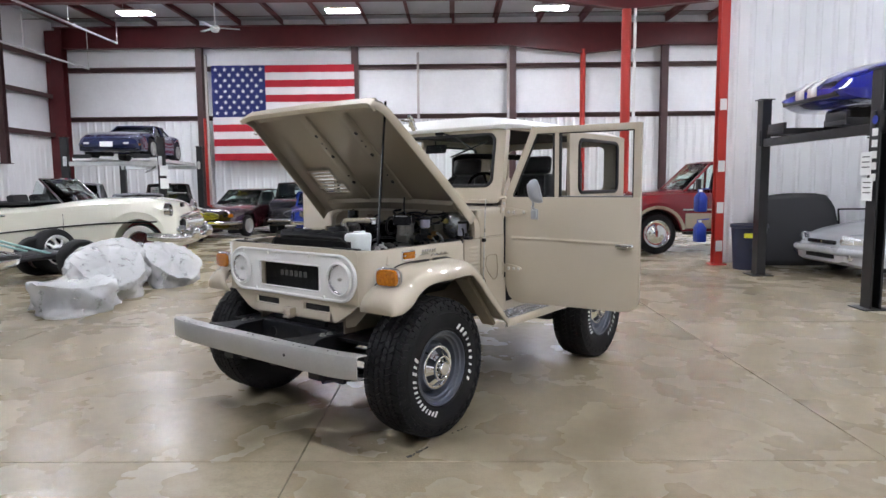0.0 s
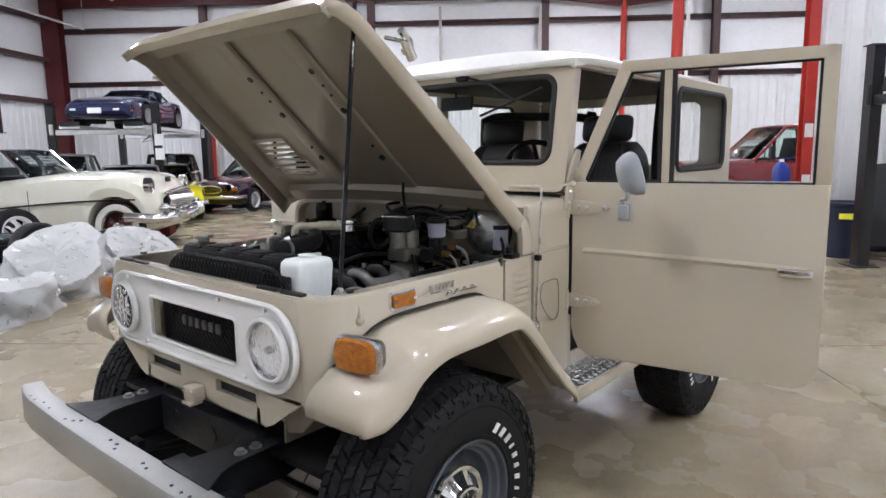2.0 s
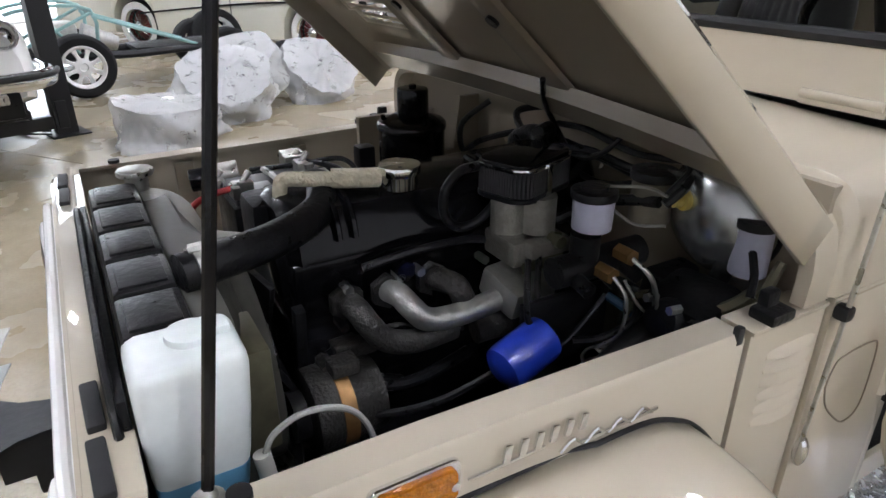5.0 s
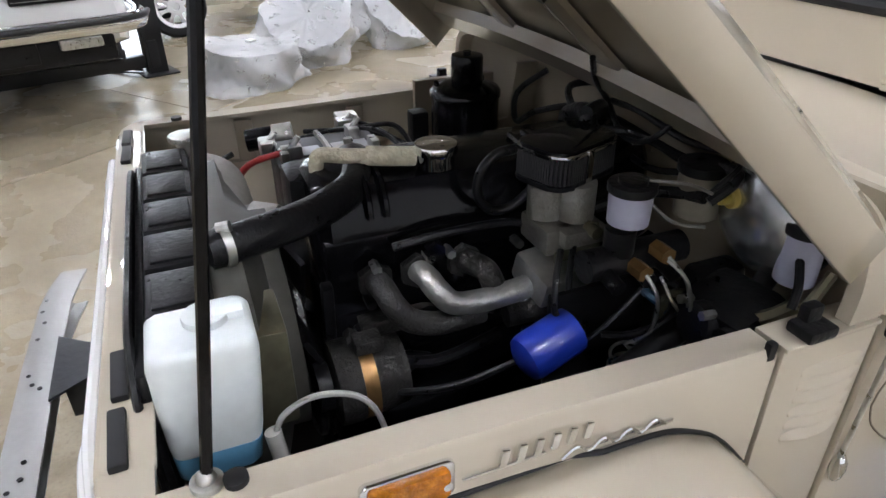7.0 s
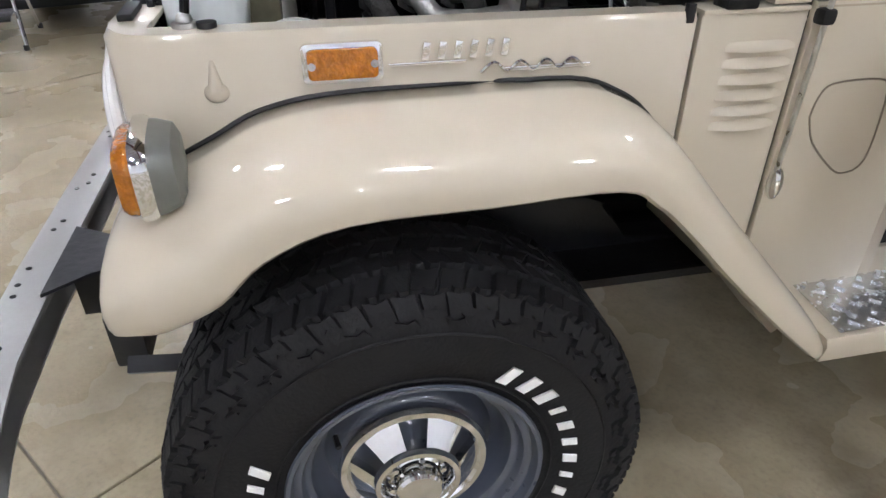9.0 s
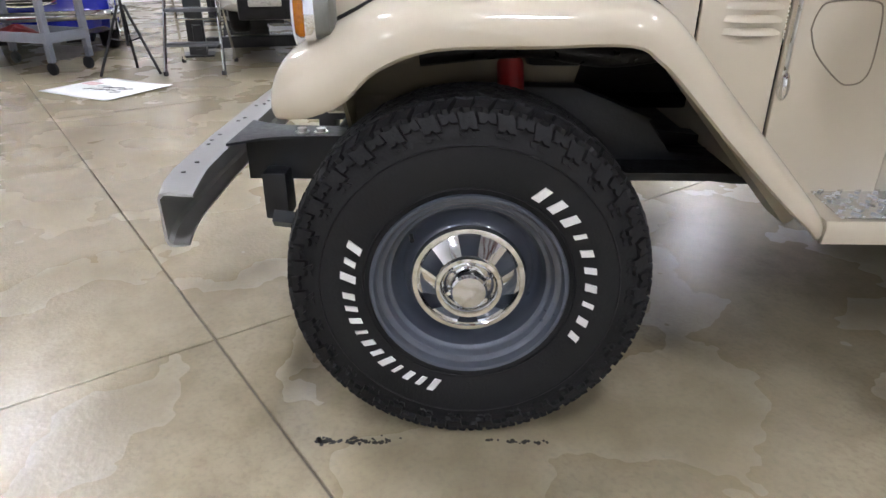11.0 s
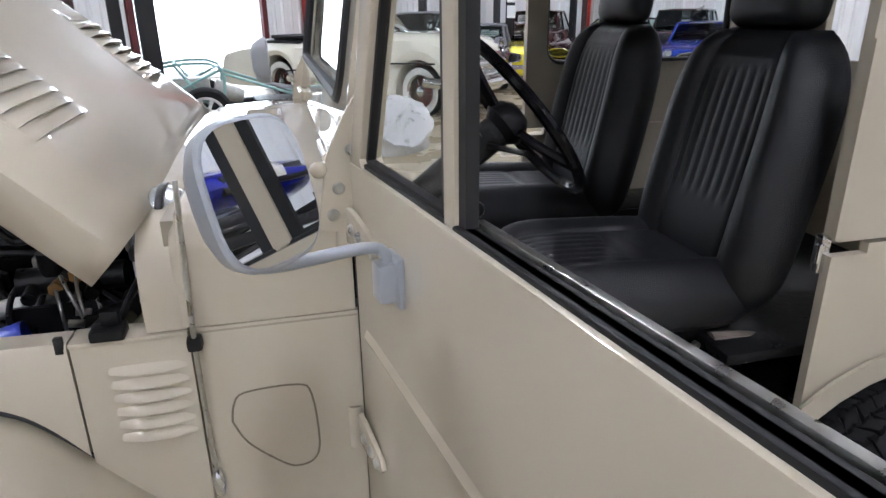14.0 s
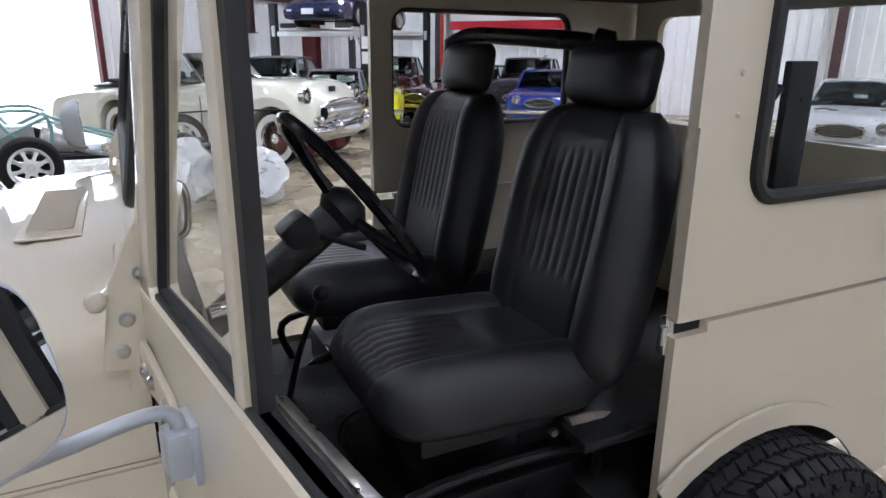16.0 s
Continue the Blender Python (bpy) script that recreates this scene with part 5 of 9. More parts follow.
# doors --------------------------------------------------------------------
def door(s, hinge, turn):
    M = Matrix.Translation(hinge) @ rot3(0, 0, -turn if s > 0 else turn)
    L = lambda p, q, d: Vector((s * d, p, q))
    b3 = B()
    low = [(0.0, 0.80), (0.0, 1.43), (0.955, 1.43), (0.955, 0.76)] + [(0.955 - 0.09 + 0.09 * math.cos(radians(a)), 0.75 + 0.09 * math.sin(radians(a))) for a in (-15, -35, -55, -75, -90)] + [(0.12, 0.665), (0.07, 0.675), (0.03, 0.705), (0.01, 0.75)]
    prism(b3, low, L, -0.045, 0.0, 0.007)
    d = part("door", b3, BEIGE, car, "open beige door with a raised crease")
    d.matrix_basis = M
    # frame above the belt
    b3 = B()
    for a, c, w in (((0.015, 1.42), (0.225, 1.915), 0.05), ((0.205, 1.895), (0.945, 1.895), 0.045), ((0.93, 1.42), (0.93, 1.915), 0.05)):
        a, c = Vector((0, *a)), Vector((0, *c))
        n = (c - a).normalized()
        sd = Vector((0, n.z, -n.y)) * (w / 2)
        q = [a - sd, a + sd, c + sd, c - sd]
        prism(b3, [(p.y, p.z) for p in q], L, -0.042, -0.003, 0.005)
    prism(b3, [(0.0, 1.42), (0.07, 1.42), (0.03, 1.47)], L, -0.042, -0.003)
    part("window_frame", b3, BEIGE, d)
    b3 = B()
    prism(b3, [(0.365, 1.425), (0.395, 1.425), (0.395, 1.88), (0.365, 1.88)], L, -0.036, -0.008, 0.004)
    part("vent_divider", b3, BEIGE, d)
    for q in ([(0.395, 1.43), (0.412, 1.43), (0.412, 1.875), (0.395, 1.875)], [(0.040, 1.432), (0.055, 1.432), (0.245, 1.875), (0.228, 1.875)], [(0.04, 1.428), (0.365, 1.428), (0.365, 1.442), (0.04, 1.442)],
              [(0.348, 1.43), (0.366, 1.43), (0.366, 1.875), (0.348, 1.875)], [(0.23, 1.866), (0.91, 1.866), (0.91, 1.875), (0.23, 1.875)], [(0.896, 1.43), (0.908, 1.43), (0.908, 1.875), (0.896, 1.875)], [(0.40, 1.428), (0.91, 1.428), (0.91, 1.436), (0.40, 1.436)]):
        b3 = B()
        prism(b3, q, L, -0.030, -0.014)
        part("window_channel", b3, SEALRUB, d)
    b3 = B()
    prism(b3, [(0.05, 1.424), (0.908, 1.424), (0.908, 1.436), (0.05, 1.436)], L, -0.027, -0.008, 0.003)
    part("belt_rubber", b3, SEALRUB, d, "wide black rubber strip along the window sill")
    b3 = B()
    prism(b3, [(0.40, 1.424), (0.895, 1.424), (0.895, 1.440), (0.40, 1.440)], L, -0.044, -0.033, 0.002)
    part("belt_moulding", b3, STEEL, d, "thin metal sill moulding")
    b3 = B()
    prism(b3, [(0.05, 1.436), (0.352, 1.436), (0.352, 1.87), (0.236, 1.87)], L, -0.023, -0.019)
    part("vent_glass", b3, PANE, d, "clear quarter vent glass").visible_shadow = False
    b3 = B()
    sweep(b3, [Vector((s * 0.0, y, z)) for y, z in ((0.05, 1.135), (0.10, 1.137), (0.5, 1.128), (0.80, 1.118), (0.90, 1.112))], [(-0.012, -0.011), (0.0, -0.014), (0.006, 0.0), (0.0, 0.014), (-0.012, 0.011)] if s > 0 else [(0.012, -0.011), (0.0, -0.014), (-0.006, 0.0), (0.0, 0.014), (0.012, 0.011)], up=(0, 0, 1))
    part("crease", b3, BEIGE, d)
    b3 = B()
    box(b3, (s * 0.012, 0.86, 1.105), (0.03, 0.12, 0.03), 0.008)
    tube(b3, [(s * 0.01, 0.80, 1.108), (s * 0.038, 0.815, 1.110), (s * 0.040, 0.88, 1.106), (s * 0.012, 0.91, 1.104)], 0.009, 8)
    part("door_handle", b3, CHROME, d, "chrome pull handle")
    for z, w in ((1.322, 0.17), (0.915, 0.13)):
        b3 = B()
        prism(b3, [(-0.03, z - 0.03), (0.03, z - 0.032), (w * 0.9, z - 0.014), (w, z), (w * 0.9, z + 0.014), (0.03, z + 0.032), (-0.03, z + 0.03)], L, 0.0, 0.010, 0.003)
        cyl(b3, (s * 0.012, -0.02, z - 0.045), (s * 0.012, -0.02, z + 0.045), 0.014, seg=14)
        hg = part("hinge", b3, BEIGE, d, "beige strap hinge with screws")
        for y in (0.03, 0.07, w - 0.025):
            b4 = B()
            lathe(b4, [(0.0, 0.008), (0.008, 0.006), (0.012, 0.0)], Matrix.Translation((s * 0.010, y, z)) @ rot3(0, 90 * s, 0), 12)
            part("screw", b4, STEEL, hg)
    # inner trim
    b3 = B()
    prism(b3, [(0.10, 0.80), (0.86, 0.80), (0.86, 1.36), (0.10, 1.36)], L, -0.05, -0.045, 0.002)
    part("door_card", b3, LEATHER, d)
    # mirror on its bracket
    b3 = B()
    box(b3, (s * 0.018, 0.225, 1.310), (0.032, 0.038, 0.058), 0.008)
    box(b3, (s * 0.004, 0.225, 1.310), (0.010, 0.052, 0.075), 0.004)
    mr = part("mirror_bracket", b3, GREYMIRROR, d, "grey painted side mirror with a tube arm")
    return d, mr, M


dl, mrl, ML = door(1, (0.748, 0.988, 0), 80.5)
dr_, mrr, MR = door(-1, (-0.748, 1.0, 0), 80.0)


def mirror(parent, M, c, nrm, s, lean=None):
    inv = M.inverted()
    c = Vector(c)
    zn = Vector(nrm).normalized()
    yn = Vector(lean or (-0.03 * s, 0.02, 0.15))
    yn = (yn - zn * yn.dot(zn)).normalized()
    xn = yn.cross(zn)
    q = Matrix(((*xn, 0), (*yn, 0), (*zn, 0), (0, 0, 0, 1))).transposed()
    F = inv @ Matrix.Translation(c) @ q

    def ring(k, z):
        return [F @ Vector((0.074 * k * math.copysign(abs(math.cos(a)) ** 0.6, math.cos(a)), 0.084 * k * math.copysign(abs(math.sin(a)) ** 0.6, math.sin(a)) * (1 - 0.0 * k), z)) for a in [2 * math.pi * i / 32 for i in range(32)]]
    b3 = B()
    loft(b3, [ring(0.45, -0.062), ring(0.75, -0.050), ring(0.95, -0.022), ring(1.0, 0.0), ring(0.96, 0.004)])
    part("mirror_housing", b3, GREYMIRROR, parent)
    b3 = B()
    loft(b3, [ring(0.93, 0.0035), ring(0.93, 0.006)])
    part("mirror_glass", b3, MIRROR, parent, "mirror glass", False)
    b3 = B()
    p0 = Vector((s * 0.018, 0.225, 1.330))
    tube(b3, [p0, p0 + Vector((s * 0.0, 0, 0.02)), p0 + Vector((s * 0.03, 0.0, 0.032)), inv @ (c + Vector((0, 0, -0.085)) - Vector(nrm).normalized() * 0.03), inv @ (c + Vector((0, 0, -0.03)) - Vector(nrm).normalized() * 0.035)], 0.0085, 10)
    part("mirror_arm", b3, GREYMIRROR, parent)


mirror(mrl, ML, (1.084, 0.860, 1.476), (0.70, 0.66, 0.27), 1, (-0.442, -0.438, 0.783))
mirror(mrr, MR, (-1.071, 0.858, 1.477), (-0.04, 1.0, 0.04), -1)
b2 = B()
box(b2, (0.738, 0.993, 1.09), (0.012, 0.008, 0.49))
part("door_seal", b2, SEALRUB, car)

# seats ----------------------------------------------------------------------


def seat(s):
    cx = s * 0.37
    def cushion(name, M, w, l, h, parent, pleats, waist=0.0, label=""):
        """A stuffed pad: x across, y along its length, z thick, with pleats running along it."""
        b3 = B()
        NXc, NYc = (84, 48) if pleats else (36, 24)
        rows = []
        for j in range(NYc + 1):
            v = -1 + 2 * j / NYc
            row = []
            for i in range(NXc + 1):
                u = -1 + 2 * i / NXc
                ww = w * (1 - waist * max(0, v) ** 2) * (1 - 0.26 * abs(v) ** 7)
                ex = 6 if pleats else 3.2
                r = max(0.0, 1 - abs(u) ** ex) ** 0.5 * max(0.0, 1 - abs(v) ** ex) ** 0.5
                z = h * r
                if pleats:
                    v0, v1 = pleats
                    bol = max(0.0, (abs(u) - 0.50) / 0.50)
                    z += 0.030 * math.sin(min(1, bol) * math.pi) * r
                    m_ = max(0.0, min(1.0, (v - v0) / 0.10)) * max(0.0, min(1.0, (v1 - v) / 0.14)) * max(0.0, min(1.0, (0.46 - abs(u)) / 0.05))
                    z -= 0.0042 * m_ * (0.5 + 0.5 * math.cos(u / 0.46 * math.pi * 7)) ** 3
                    z -= 0.012 * math.exp(-((v - v1) / 0.07) ** 2) * max(0.0, 1 - (u / 0.55) ** 2) if v1 < 0.5 else 0.0
                    z -= 0.007 * math.exp(-((abs(u) - 0.50) / 0.020) ** 2) * r
                    z -= 0.006 * math.exp(-((abs(v) - 0.84) / 0.025) ** 2) * (abs(u) < 0.5)
                row.append((Vector((u * ww, v * l, z)), Vector((u * ww, v * l, -(0.85 if pleats else 0.5) * h * r))))
            rows.append(row)
        top = [[b3.verts.new(M @ p[0]) for p in r] for r in rows]
        bot = [[b3.verts.new(M @ p[1]) for p in r] for r in rows]
        for j in range(NYc):
            for i in range(NXc):
                b3.faces.new((top[j][i], top[j][i + 1], top[j + 1][i + 1], top[j + 1][i]))
                b3.faces.new((bot[j][i], bot[j + 1][i], bot[j + 1][i + 1], bot[j][i + 1]))
        bmesh.ops.remove_doubles(b3, verts=b3.verts[:], dist=1e-5)
        return part(name, b3, LEATHER, parent, label, True, 70)

    base = B()
    box(base, (cx, 1.70, 0.93), (0.40, 0.44, 0.07), 0.015)
    st = part("seat", base, BLACKSAT, car, "black vinyl bucket seat with pleated panels")
    base = B()
    box(base, (cx, 1.72, 0.70), (0.36, 0.38, 0.12), 0.01)
    part("seat_box", base, BLACKSAT, st)
    for k in (-1, 1):
        base = B()
        tube(base, [(cx + k * 0.19, 1.46, 0.64), (cx + k * 0.19, 1.46, 0.80), (cx + k * 0.19, 1.94, 0.80), (cx + k * 0.19, 1.94, 0.66)], 0.014, 8)
        part("seat_rail", base, BLACKSAT, st)
    cushion("seat_cushion", Matrix.Translation((cx, 1.685, 0.995)) @ rot3(-3, 0, 0), 0.250, 0.290, 0.090, st, (-0.98, 0.05))
    cushion("backrest", Matrix.Translation((cx + 0.02, 2.00, 1.285)) @ rot3(78, 0, 0), 0.268, 0.330, 0.078, st, (-0.30, 0.70), 0.15)
    cushion("headrest", Matrix.Translation((cx, 2.085, 1.685)) @ rot3(80, 0, 0), 0.158, 0.080, 0.058, st, None)
    b3 = B()
    for k in (-0.05, 0.05):
        cyl(b3, (cx + k, 2.09, 1.52), (cx + k, 2.10, 1.66), 0.007, seg=8)
    part("headrest_post", b3, CHROME, st)
    b3 = B()
    cyl(b3, (cx + s * 0.225, 1.80, 0.90), (cx + s * 0.238, 1.80, 0.90), 0.010, seg=6)
    part("seat_bolt", b3, STEEL, st)
    b3 = B()
    tube(b3, [(cx + s * 0.23, 1.84, 0.905), (cx + s * 0.235, 1.93, 0.90), (cx + s * 0.235, 2.02, 0.875)], 0.022, 8)
    part("recline_lever", b3, LEATHERTAN, st, "worn grey recline handle")


both(seat)

# steering -------------------------------------------------------------------
SM = Matrix.Translation((0.36, 1.418, 1.430)) @ rot3(-53, 0, 0)
b2 = B()
sweep(b2, [SM @ Vector((0.222 * math.cos(2 * math.pi * i / 48), 0.222 * math.sin(2 * math.pi * i / 48), 0)) for i in range(48)], circle(0.0135, 8), True)
sw = part("steering_wheel", b2, BLACKGLOSS, car, "thin black three-spoke steering wheel")
for a in (30, 150, 270):
    b2 = B()
    v = Vector((math.cos(radians(a)), math.sin(radians(a)), 0))
    tube(b2, [SM @ (v * 0.03 + Vector((0, 0, -0.03))), SM @ (v * 0.13 + Vector((0, 0, -0.018))), SM @ (v * 0.22)], 0.012, 8)
    part("spoke", b2, BLACKGLOSS, sw)
b2 = B()
lathe(b2, [(0.0, 0.012), (0.03, 0.008), (0.05, -0.01), (0.056, -0.04), (0.04, -0.06)], SM, 24)
part("horn_pad", b2, BLACKSAT, sw)
b2 = B()
cyl(b2, SM @ Vector((0, 0, -0.05)), SM @ Vector((0, 0, -0.5)), 0.040, 0.030, 18)
box(b2, SM @ Vector((0, -0.02, -0.13)), (0.075, 0.09, 0.07), 0.018, rot3(-53, 0, 0))
tube(b2, [SM @ Vector((0.04, 0.0, -0.1)), SM @ Vector((0.15, 0.03, -0.06))], 0.007, 8)
part("steering_column", b2, BLACKSAT, car)
b2 = B()
tube(b2, [(0.02, 1.30, 0.70), (0.03, 1.36, 0.95), (0.05, 1.42, 1.10)], 0.009, 8)
ball(b2, (0.05, 1.42, 1.11), 0.024, 12)
part("gear_lever", b2, BLACKSAT, car)

# wheels ----------------------------------------------------------------------
WR, WX = 0.426, 0.785


def tyre_mesh():
    b3 = B()
    prof = [(0.200, -0.100), (0.215, -0.118), (0.26, -0.132), (0.32, -0.137), (0.365, -0.128), (0.388, -0.112), (0.394, -0.06), (0.395, 0.0), (0.394, 0.06), (0.388, 0.112), (0.365, 0.128), (0.32, 0.137), (0.26, 0.132), (0.215, 0.118), (0.200, 0.100), (0.192, 0.08), (0.192, -0.08)]
    lathe(b3, prof, rot3(0, 90, 0), 72, True)
    lathe(b3, [(0.322, 0.1375), (0.324, 0.1395), (0.327, 0.137)], rot3(0, 90, 0), 72)
    lathe(b3, [(0.228, 0.124), (0.231, 0.128), (0.234, 0.1265)], rot3(0, 90, 0), 72)
    return b3


def tread_mesh():
    b3 = B()
    rnd = random.Random(9)
    n = 62

    def lug(m, w, ln, h, shear, notch):
        """A tread block: a sheared plate with a notch in one flank, tapered to its top."""
        p = [(-w / 2, -ln / 2), (w / 2, -ln / 2), (w / 2, -notch), (w / 2 - 0.006, 0.0), (w / 2, notch), (w / 2, ln / 2), (-w / 2, ln / 2), (-w / 2 + 0.005, 0.0)]
        rows = []
        for k, z in ((1.0, -0.006), (0.90, h)):
            rows.append([m @ Vector((x * k, (y + shear * x) * k, z)) for x, y in p])
        loft(b3, rows)

    for i in range(n):
        a0 = 360 * i / n
        for row, (x, w, ln, sh) in enumerate(((-0.104, 0.044, 0.036, 0.35), (-0.061, 0.040, 0.038, -0.6), (-0.020, 0.038, 0.038, 0.65), (0.020, 0.038, 0.038, -0.65), (0.061, 0.040, 0.038, 0.6), (0.104, 0.044, 0.036, -0.35))):
            a = a0 + (row % 2) * 180 / n + rnd.uniform(-0.4, 0.4)
            tilt = 13 if x > 0.09 else -13 if x < -0.09 else 0
            lug(rot3(a, 0, 0) @ Matrix.Translation((x, 0, 0.390 if tilt else 0.396)) @ rot3(0, tilt, 0), w, ln, 0.010, sh * (1 if i % 2 else 0.7), rnd.uniform(0.003, 0.009))
        for sd in (-1, 1):
            long = i % 2 == 0
            lug(rot3(a0 + 1.5, 0, 0) @ Matrix.Translation((sd * 0.128, 0, 0.371 if long else 0.377)) @ rot3(0, sd * 66, 0), 0.040 if long else 0.024, 0.037, 0.004, 0.25 * sd, 0.006)
            if long:
                lug(rot3(a0 + 1.5, 0, 0) @ Matrix.Translation((sd * 0.134, 0, 0.345)) @ rot3(0, sd * 76, 0), 0.012, 0.030, 0.003, 0.6 * sd, 0.005)
    return b3


def wheel(name_m, spin, s, first):
    m, flip = name_m, rot3(0, 0, 0 if s > 0 else 180)
    root = part("wheel", tyre_mesh(), RUBBER, car, "chunky all-terrain tyre on a grey steel wheel", True, 30) if first is None else None
    if first is not None:
        made = {}
        for o in (first, *first.children_recursive):
            made[o] = o.copy()
            scene.collection.objects.link(made[o])
            made[o].parent = made.get(o.parent, car)
        made[first].matrix_basis = m @ flip @ rot3(spin, 0, 0)
        return made[first]
    root.matrix_basis = m @ flip @ rot3(spin, 0, 0)
    tread = part("tread", tread_mesh(), RUBBER, root, "chunky black tread blocks", False)
    tagged(tread, kind="stuff")
    R = rot3(0, 90, 0)
    b3 = B()
    lathe(b3, [(0.196, -0.10), (0.214, -0.112), (0.214, -0.095), (0.186, -0.08), (0.172, 0.0), (0.172, 0.05), (0.190, 0.094), (0.204, 0.110), (0.2155, 0.119), (0.2185, 0.125), (0.216, 0.1295), (0.209, 0.128), (0.205, 0.120), (0.2035, 0.110), (0.199, 0.106), (0.191, 0.105), (0.188, 0.101), (0.1865, 0.090), (0.182, 0.085), (0.175, 0.083), (0.172, 0.078), (0.170, 0.062), (0.166, 0.050), (0.158, 0.038), (0.150, 0.034), (0.143, 0.040), (0.134, 0.056), (0.120, 0.066), (0.095, 0.069), (0.06, 0.070), (0.0, 0.070)], R, 72)
    rim_ = part("rim", b3, RIMGREY, root, "grey painted steel rim")
    b3 = B()
    lathe(b3, [(0.128, 0.074), (0.131, 0.084), (0.126, 0.092), (0.116, 0.093), (0.110, 0.088)], R, 56)
    lathe(b3, [(0.075, 0.118), (0.072, 0.128), (0.064, 0.129), (0.056, 0.120), (0.054, 0.10)], R, 48)
    cap = part("hub_cap", b3, CHROME, root, "chrome slotted hub cap")
    for k in range(6):
        b3 = B()
        ring = []
        for r, x in ((0.112, 0.088), (0.098, 0.098), (0.085, 0.108), (0.072, 0.119)):
            row = []
            for i in range(7):
                a = radians(60 * k - 17 + 34 * i / 6)
                row.append(Vector((x, r * math.cos(a), r * math.sin(a))))
            ring.append(row)
        loft(b3, ring, closed_ring=False)
        for e in (-1, 1):
            ring2 = []
            for r, x in ((0.112, 0.088), (0.098, 0.098), (0.085, 0.108), (0.072, 0.119)):
                a = radians(60 * k + e * 17)
                ring2.append([Vector((x, r * math.cos(a), r * math.sin(a))), Vector((x - 0.02, r * math.cos(a), r * math.sin(a)))])
            loft(b3, ring2, closed_ring=False)
        part("cap_spoke", b3, CHROME, cap)
    b3 = B()
    lathe(b3, [(0.05, 0.075), (0.05, 0.105), (0.040, 0.112), (0.040, 0.142), (0.036, 0.147), (0.012, 0.148), (0.0, 0.148)], R, 32)
    for k in range(6):
        a = radians(60 * k + 20)
        cyl(b3, (0.112, 0.047 * math.cos(a), 0.047 * math.sin(a)), (0.122, 0.047 * math.cos(a), 0.047 * math.sin(a)), 0.005, seg=8)
    part("hub", b3, CHROME, root, "locking hub with a ribbed cap")
    b3 = B()
    cyl(b3, (0.10, 0.17 * math.cos(radians(138)), 0.17 * math.sin(radians(138))), (0.122, 0.165 * math.cos(radians(138)), 0.165 * math.sin(radians(138))), 0.005, seg=8)
    part("valve", b3, BLACKSAT, root)
    # raised white marks of the sidewall as plain bars
    for a0, a1, k, w in ((57, -26, 10, 0.021), (253, 184, 11, 0.0165), (174, 158, 3, 0.018)):
        for i in range(k):
            a = radians(a0 + (a1 - a0) * i / (k - 1))
            b3 = B()
            big = (i < 3) if k == 10 else (i in (0, 4)) if k == 11 else i != 1
            h = 0.034 if big else 0.026
            ww = w * (0.92 if big else (0.80, 0.72, 0.84, 0.5)[i % 4])
            mm = Matrix.Translation((0.1352, 0.263 * math.cos(a), 0.263 * math.sin(a))) @ rot3(math.degrees(a) - 90, 0, 0)
            sl = h * 0.16
            prism(b3, [(-ww / 2 - sl, -h / 2), (ww / 2 - sl, -h / 2), (ww / 2 + sl, h / 2), (-ww / 2 + sl, h / 2)], lambda p, q, d: mm @ Vector((d, p, q)), -0.002, 0.0022, 0.0008, 1)
            part("sidewall_mark", b3, LETTER, root, "raised white sidewall bar")
    return root


W1 = wheel(pose(WX, 0.02, 0.4205) @ Matrix.Scale(1.045, 4), 0, 1, None)
wheel(pose(WX, 2.30, 0.4205) @ Matrix.Scale(1.045, 4), -35, 1, W1)
wheel(pose(-WX, 0.02, 0.4205) @ Matrix.Scale(1.045, 4), 50, -1, W1)
wheel(pose(-WX, 2.30, 0.4205) @ Matrix.Scale(1.045, 4), 120, -1, W1)

# engine bay --------------------------------------------------------------------
b2 = B()
box(b2, (0.13, -0.262, 1.025), (0.63, 0.080, 0.33), 0.01)
box(b2, (0.13, -0.253, 1.200), (0.625, 0.090, 0.06), 0.008)
rad = part("radiator", b2, BLACKSAT, car, "black radiator with a ribbed top tank")
for k in range(5):
    b2 = B()
    x = -0.119 + k * 0.1245
    box(b2, (x, -0.253, 1.222), (0.118, 0.090, 0.036), 0.007, None, 2, (0.96, 0.94))
    box(b2, (x, -0.253, 1.240), (0.092, 0.066, 0.008), 0.003, None, 2)
    part("tank_rib", b2, BLACKSAT, rad)
b2 = B()
cyl(b2, (-0.19, -0.205, 1.20), (-0.19, -0.205, 1.252), 0.022, seg=16)
cyl(b2, (-0.19, -0.205, 1.250), (-0.19, -0.205, 1.262), 0.036, seg=10, bev=0.003)
part("radiator_cap", b2, STEEL, rad)
b2 = B()
box(b2, (0.13, -0.312, 1.06), (0.72, 0.012, 0.26), 0.004)
guard = part("radiator_guard", b2, BLACKSAT, car)
b2 = B()
GX0, GX1, GZ0 = -0.235, 0.495, 0.97


def guard_top(x):
    e = abs((x - 0.13) / 0.365)
    return 1.214 - 0.006 * e * e - 0.05 * max(0.0, (e - 0.72) / 0.28) ** 2


